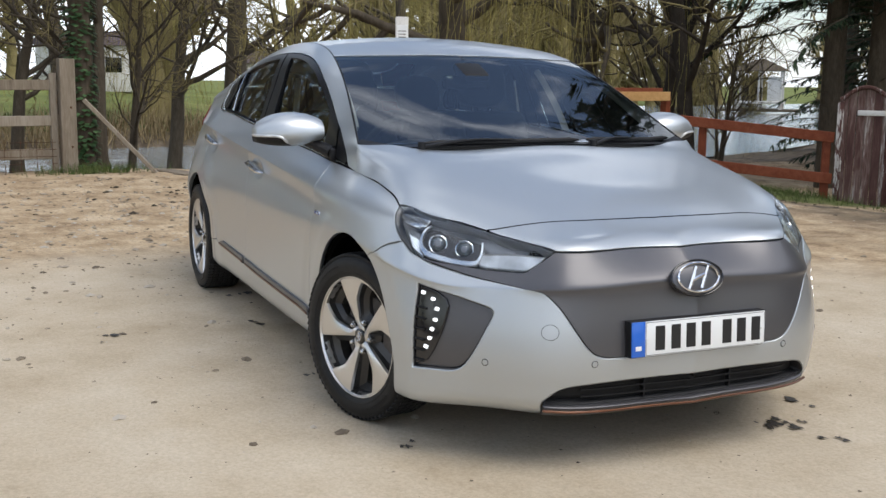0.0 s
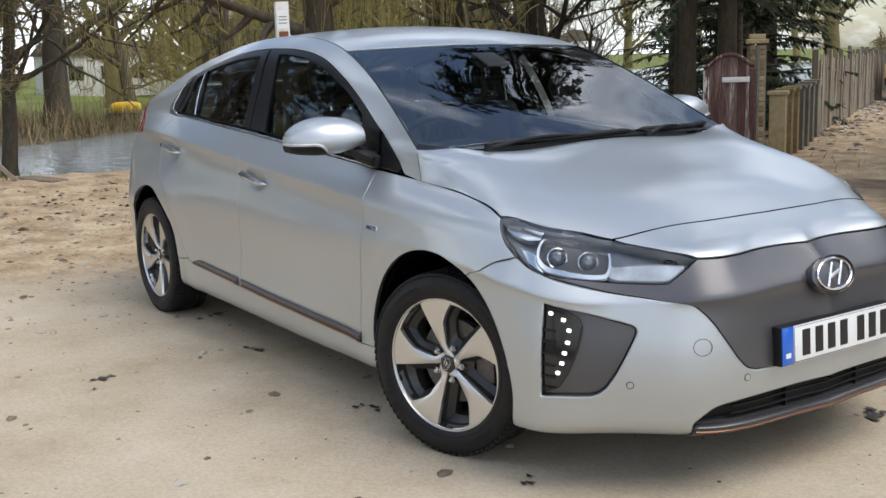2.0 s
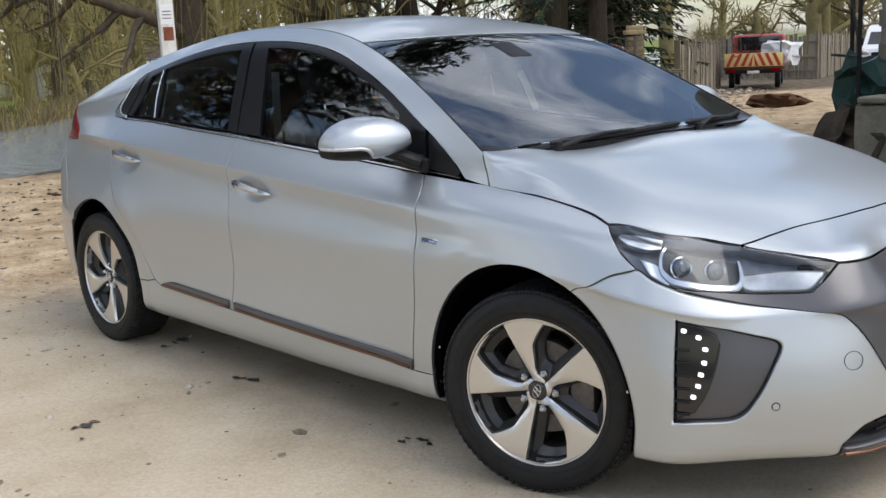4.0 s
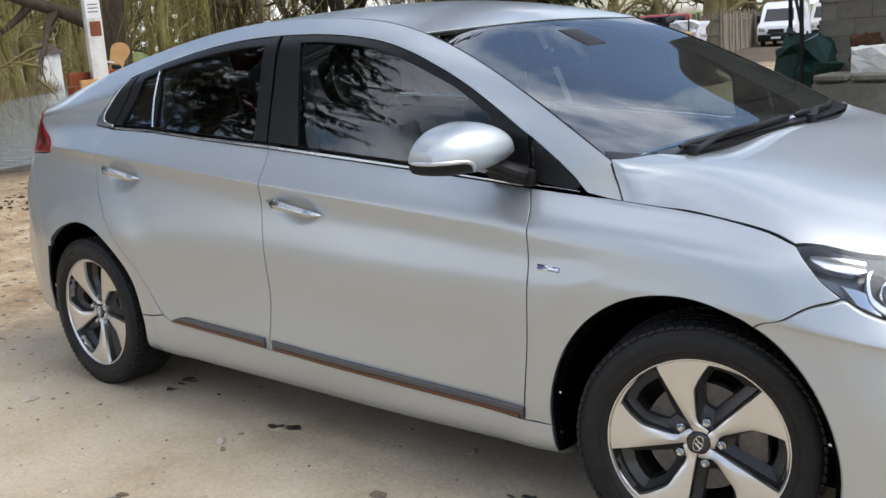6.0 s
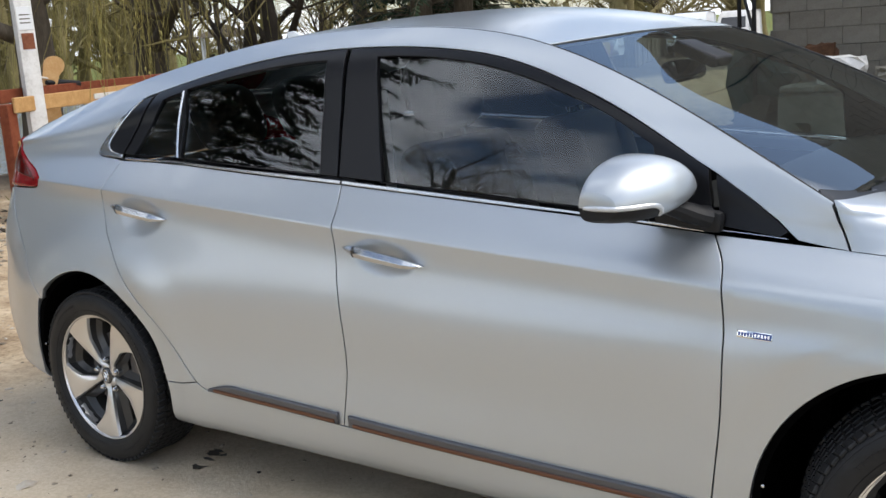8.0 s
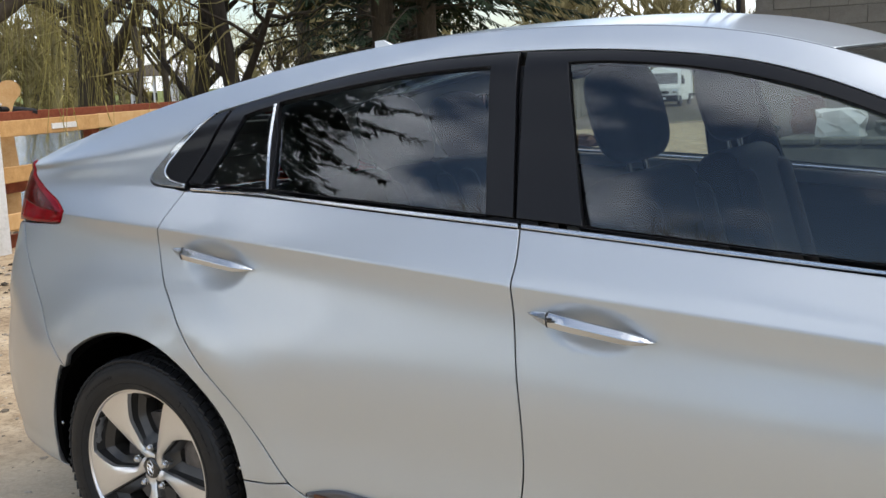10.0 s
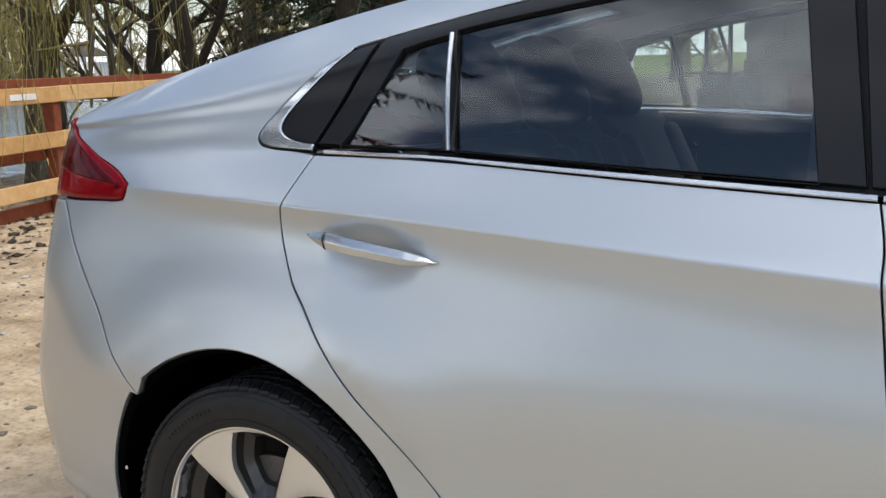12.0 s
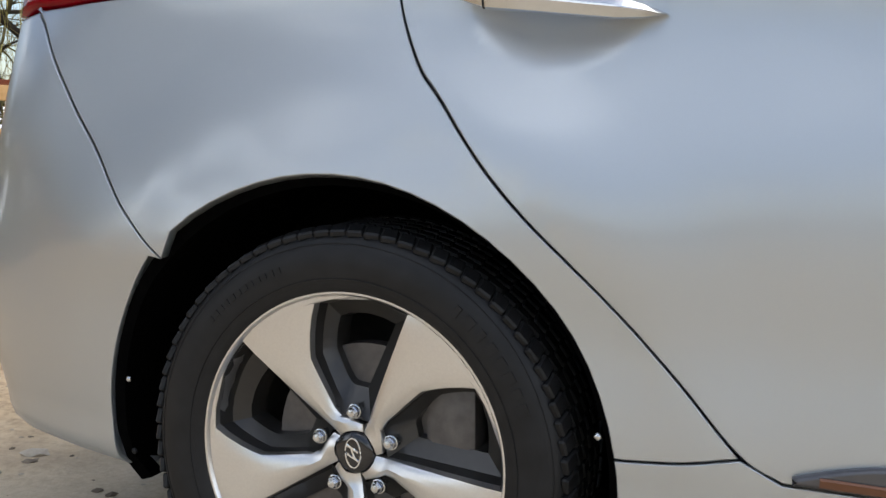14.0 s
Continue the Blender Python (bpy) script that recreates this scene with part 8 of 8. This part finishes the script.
# ---- white van ----
VAN_WHITE = plain("white_van_paint", (.78, .79, .80), .35, coat=.5, grain=.03, scale=4)
vz = gz_at(-22.1, 52.5)
for (vx, vy, vturn, tint, lab) in ((-22.3, 51.7, 14, VAN_WHITE, "white high-roof panel van facing along the track"), (-22.6, 58.8, 10, WHITE_PAINT, "older pale van parked behind the first")):
    van = thing("van", lab, "van", pose(vx, vy, gz_at(vx, vy) - .02, 0, 0, vturn), "vans on the track")
    prof = [(0, .35), (0, .95), (.10, 1.12), (.75, 1.30), (1.30, 2.02), (1.75, 2.28), (2.4, 2.36), (5.1, 2.34), (5.25, 2.2), (5.25, .35)]
    body = Geo()
    vs = []
    for w in (-.88, -.985, .985, .88):
        e = .03 if abs(w) < .9 else 0
        vs += [(w * (1 - .10 * max(0, z - 1.3)), y + (e if y < 2 else -e), z - (e if z > 1 else 0)) for y, z in prof]
    n = len(prof)
    body.add(vs, [[i * n + j, i * n + (j + 1) % n, (i + 1) * n + (j + 1) % n, (i + 1) * n + j] for i in range(3) for j in range(n)] + [list(range(n)), list(range(3 * n, 4 * n))])
    part("body", body.mesh("body", angle=40), tint, van)
    part("windscreen", Geo().add([(-.78, .80, 1.33), (.78, .80, 1.33), (.70, 1.27, 1.97), (-.70, 1.27, 1.97)], [[0, 1, 2, 3]]).mesh("windscreen"), GLOSSY, van, "dark windscreen").location = (0, -.02, .015)
    part("bumper", Geo().box((1.9, .16, .36), Matrix.Translation((0, -.02, .50)), .05, 2).mesh("bumper"), BLACK, van, "black front bumper")
    part("grille", Geo().box((.80, .04, .20), Matrix.Translation((0, -.02, .85)), .02, 2).mesh("grille"), BLACK, van)
    part("plate", Geo().box((.5, .02, .11), Matrix.Translation((0, -.11, .50)), .004).mesh("plate"), PLATE_WHITE, van)
    for s in (-1, 1):
        part("headlamp", Geo().box((.34, .08, .20), Matrix.Translation((s * .72, .01, .93)), .03, 2).mesh("headlamp"), WHITE_LAMP, van)
        part("side_window", Geo().box((.03, .75, .52), Matrix.Translation((s * .945, 1.55, 1.60)), .02, 2).mesh("side_window"), GLOSSY, van)
        part("mirror", Geo().box((.20, .12, .36), Matrix.Translation((s * 1.08, .95, 1.50)), .04, 2).mesh("mirror"), BLACK, van)
        for y in (.95, 4.3):
            part("wheel", Geo().lathe([(0, -.1), (.2, -.1), (.3, -.09), (.33, -.05), (.33, .05), (.3, .09), (0, .1)], 24, Matrix.Translation((s * .86, y, .33)) @ Matrix.Rotation(math.pi / 2, 4, "Z")).mesh("wheel"), TYRE, van)

# ---- gazebo across the lake ----
gz0 = WATER + .55
gaz = thing("gazebo", "white wooden lakeside gazebo with a brown roof", "gazebo", pose(-56, 49.8, gz0, 0, 0, 45))
part("deck", Geo().box((3.4, 3.0, .16), Matrix.Translation((0, 0, .25)), .02).mesh("deck"), WHITE_PAINT, gaz)
part("staging", Geo().box((5.6, 4.2, .14), Matrix.Translation((0, 0, -.30)), .02).mesh("staging"), BARK, gaz)
for x in (-1.5, 0, 1.5):
    for y in (-1.3, 1.3):
        part("post", Geo().box((.13, .13, 2.2), Matrix.Translation((x, y, 1.4)), .01).mesh("post"), WHITE_PAINT, gaz)
        part("foot", Geo().box((.2, .2, .55), Matrix.Translation((x, y, -.02)), .01).mesh("foot"), WHITE_PAINT, gaz)
part("roof", Geo().add([(-2, -1.8, 2.45), (2, -1.8, 2.45), (2, 1.8, 2.45), (-2, 1.8, 2.45), (-.35, -.3, 3.25), (.35, -.3, 3.25), (.35, .3, 3.25), (-.35, .3, 3.25)], [[0, 1, 5, 4], [1, 2, 6, 5], [2, 3, 7, 6], [3, 0, 4, 7], [4, 5, 6, 7], [3, 2, 1, 0]]).mesh("roof", False), BARK, gaz, "brown shingled roof")
part("lattice", Geo().box((.9, .05, 1.7), Matrix.Translation((1.05, -1.3, 1.2)), .01).mesh("lattice"), WHITE_PAINT, gaz)
for x in (-.8, -.1):
    ch = thing("garden_chair", "dark wooden garden chair in the gazebo", "chair", pose(-56 + x, 49.8 + x, gz0 + .33, 0, 0, 45 + 40 * x), "garden chairs")
    part("seat", Geo().box((.5, .5, .05), Matrix.Translation((0, 0, .45)), .01).mesh("seat"), BARK_DARK, ch)
    part("backrest", Geo().box((.5, .05, .5), Matrix.Translation((0, .24, .72)), .01).mesh("backrest"), BARK_DARK, ch)
    for dx in (-.22, .22):
        for dy in (-.22, .22):
            part("leg", Geo().box((.05, .05, .45), Matrix.Translation((dx, dy, .225)), 0).mesh("leg"), BARK_DARK, ch)

# ---- homes and yard across the lake ----
ROOF_DARK = mottled("dark_roof", [(.3, (.05, .04, .045)), (.6, (.12, .09, .095))], (1, 6, 30), (.4, .3, .3), .9, .3)
def cabin(x, y, w, h, turn, roofmat, lab):
    z = gz_at(x, y)
    c = thing("park_home", lab, "house", pose(x, y, z - .05, 0, 0, turn), "homes across the lake")
    part("wall", Geo().box((w, 3.4, h), Matrix.Translation((0, 0, h / 2)), .02).mesh("wall"), WHITE_PAINT, c)
    part("roof", Geo().add([(-w / 2 - .2, -1.9, h), (w / 2 + .2, -1.9, h), (w / 2 + .2, 0, h + .8), (-w / 2 - .2, 0, h + .8), (-w / 2 - .2, 1.9, h), (w / 2 + .2, 1.9, h)], [[0, 1, 2, 3], [3, 2, 5, 4], [0, 3, 4], [1, 5, 2], [0, 4, 5, 1]]).mesh("roof", False), roofmat, c)
    for k in range(int(w // 2)):
        part("window", Geo().box((.9, .06, .8), Matrix.Translation((-w / 2 + 1.1 + 2 * k, -1.71, h * .58)), .02).mesh("window"), GLOSSY, c)


cabin(-62, 17.5, 8, 2.5, 98, ROOF_DARK, "long white park home across the lake")
cabin(-62, 27.5, 9, 2.4, 92, ROOF_DARK, "white park home with a dark roof across the lake")
cabin(-58, 5.5, 7, 2.5, 104, ROOF_DARK, "white park home among the far trees")
cabin(-60, -8, 8, 2.6, 100, ROOF_DARK, "white park home among the far trees")
YELLOW = plain("yellow_plastic", (.75, .46, .015), .45, coat=.2)
yz = gz_at(-39, 10.8)
yb = thing("yellow_boat", "yellow upturned pedal boat on the far bank", "boat", pose(-37.5, 10.5, yz, 0, 0, 60))
part("hull", Geo().ball((1.2, .7, .45), Matrix.Translation((0, 0, .60)), 20, 10, .7).mesh("hull"), YELLOW, yb)
part("stand", Geo().box((1.5, .7, .4), Matrix.Translation((0, 0, .2)), .05).mesh("stand"), BARK_DARK, yb)
yb2 = thing("yellow_boat", "yellow upturned pedal boat on the far bank", "boat", pose(-33, -3.6, gz_at(-33, -3.6), 0, 0, 20))
part("hull", Geo().ball((1.5, 1.0, .8), Matrix.Translation((0, 0, .62)), 20, 10, .7).mesh("hull"), YELLOW, yb2)
part("stand", Geo().box((1.1, .7, .4), Matrix.Translation((0, 0, .2)), .05).mesh("stand"), BARK_DARK, yb2)

# ---- reeds, brash, grass, stones ----
def blades(name, label, cat, spots, tall, wide_, mat, seed, lean=.25):
    r = np.random.RandomState(seed)
    v, f = [], []
    for x, y in spots:
        z = gz_at(x, y) - .02
        h = tall * r.uniform(.5, 1.15)
        a = r.uniform(0, 6.28)
        d = np.array((math.cos(a), math.sin(a), 0))
        t = np.array((x, y, z)) + np.array((r.normal(0, lean) * h, r.normal(0, lean) * h, h))
        b = len(v)
        v += [tuple(np.array((x, y, z)) - d * wide_), tuple(np.array((x, y, z)) + d * wide_), tuple(t)]
        f.append((b, b + 1, b + 2))
    me = bpy.data.meshes.new(name)
    me.from_pydata(v, [], f)
    tagged(part(name, me, mat), label, cat, kind="stuff")


brng = np.random.RandomState(5)
GRASS_BLADE = mottled("grass_blade", [(.3, (.035, .055, .012)), (.5, (.075, .11, .028)), (.7, (.16, .17, .06))], (.6, 3, 12), (.4, .3, .3), .8, .1, per_island=.3)
blades("reeds", "dead straw-coloured reeds along the far bank", "reeds", [(float(shore(FAR_SHORE, y)) + brng.normal(-.3, .6), y) for y in brng.uniform(-30, 40, 9000)], 1.0, .02, REED, 1)
blades("bank_brash", "dead stalks and brash on the near bank", "brash", [(float(shore(NEAR_SHORE, y)) + brng.uniform(.4, 4.5), y) for y in brng.uniform(-12, 26, 1500)], .16, .008, REED, 2, .6)
blades("grass", "thin green grass at the foot of the gate and fence", "grass", [(-7.6 + brng.normal(0, .9), 7.6 + brng.normal(0, 1.5)) for _ in range(5000)], .14, .006, GRASS_BLADE, 3, .4)
blades("grass", "thin green grass round the fence post", "grass", [(-9.35 + brng.normal(0, .22), -.6 + brng.normal(0, .35)) for _ in range(700)], .16, .006, GRASS_BLADE, 4, .4)
blades("grass", "rough green grass on the far bank", "grass", [(float(shore(FAR_SHORE, y)) - brng.uniform(.5, 9), y) for y in brng.uniform(-10, 70, 6000)], .4, .03, GRASS_BLADE, 6, .4)


def stones(name, label, spots, lo, hi, mat, seed, flat=.55):
    r = np.random.RandomState(seed)
    v, f = [], []
    oct_ = np.array([(1, 0, 0), (0, 1, 0), (-1, 0, 0), (0, -1, 0), (0, 0, 1), (.7, .7, .5), (-.7, .7, .5), (-.7, -.7, .5), (.7, -.7, .5)])
    tri = [(0, 5, 8), (0, 1, 5), (1, 6, 5), (1, 2, 6), (2, 7, 6), (2, 3, 7), (3, 8, 7), (3, 0, 8), (5, 6, 4), (6, 7, 4), (7, 8, 4), (8, 5, 4)]
    for x, y in spots:
        s = lo * (hi / lo) ** (r.uniform(0, 1) ** 2.2)
        a = r.uniform(0, 6.28)
        m = np.array(((math.cos(a), -math.sin(a), 0), (math.sin(a), math.cos(a), 0), (0, 0, 1)))
        p = (oct_ * (1 + r.normal(0, .16, oct_.shape)) * np.array((s, s * r.uniform(.55, .95), s * flat))) @ m.T + np.array((x, y, gz_at(x, y) - s * .06))
        b = len(v)
        v += [tuple(q) for q in p]
        f += [tuple(i + b for i in t) for t in tri]
    me = bpy.data.meshes.new(name)
    me.from_pydata(v, [], f)
    tagged(part(name, me, mat), label, "stones", kind="stuff")


STONE = mottled("pebble", [(.3, (.14, .11, .08)), (.5, (.28, .23, .17)), (.7, (.45, .40, .33))], (2, 9, 40), (.3, .4, .3), .9, .3, per_island=.5)
LEAF_DARK = mottled("dark_debris", [(.3, (.02, .016, .012)), (.6, (.06, .045, .03))], (2, 9, 40), (.3, .4, .3), .8, .3, per_island=.4)
stones("gravel", "scattered pale gravel and clods on the sandy yard", [(brng.normal(-5.2, 2.6), brng.normal(-.6, 2.6)) for _ in range(5200)], .006, .035, STONE, 1)
stones("gravel", "fine grit on the worn concrete", [(brng.uniform(-2.5, 3.5), brng.uniform(-4.2, 3)) for _ in range(1500)], .002, .007, STONE, 2)
stones("debris", "dark twigs and leaf scraps on the concrete", [(brng.uniform(-2.5, 3.5), brng.uniform(-3.2, 3)) for _ in range(170)], .004, .014, LEAF_DARK, 3, .25)
stones("clods", "dark earth clods and chippings by the pine fence", [(brng.normal(-6.6, .9), brng.normal(4.0, 1.8)) for _ in range(2600)], .008, .05, LEAF_DARK, 4)
stones("clods", "earth clods along the track's edge", [(-10.5 - .55 * t + brng.normal(0, .8), 17 + t + brng.normal(0, .6)) for t in brng.uniform(-4, 14, 900)], .03, .16, STONE, 6)
lump("earth_mound", "small reddish mound of earth on the track", (1.1, .9, .35), -10.6, 21.3, gz_at(-10.6, 21.3) - .05, RUST, 41, "earth", rough=.2)
# thin wood-coloured slab, added where the soil is pale orange-brown
lump("board_on_ground", "thin slab added in place of a pale orange-brown soil patch", (.9, .24, .025), -8.9, .35, gz_at(-8.9, .35), OLD_WOOD, 44, "board", turn=15, rough=.02)

# wet dark spots on the concrete
STAIN = plain("oil_stain", (.045, .038, .030), .55)
def drip(x, y, n, spread, seed):
    r = np.random.RandomState(seed)
    g = Geo()
    for _ in range(n):
        cx, cy, s = x + r.normal(0, spread), y + r.normal(0, spread * .6), r.uniform(.008, .03)
        pts = [(cx + s * (1 + .4 * r.normal()) * math.cos(a), cy + s * .6 * (1 + .4 * r.normal()) * math.sin(a), .0145 + r.uniform(0, .001)) for a in np.linspace(0, 6.28, 9)[:-1]]
        g.add(pts, [list(range(8))])
    tagged(part("wet_spots", g.mesh("wet_spots", False), STAIN), "dark wet drips on the worn concrete", "stain", kind="stuff")


for k, (x, y, n, sp) in enumerate(((2.03, .55, 16, .09), (1.78, .80, 5, .05), (1.70, -.77, 3, .05), (.76, -.83, 5, .04), (-1.06, -.70, 6, .06), (-.315, -.81, 4, .03), (-.2, -1.6, 3, .2), (1.2, -2.3, 3, .3))):
    drip(x, y, n, sp, k)
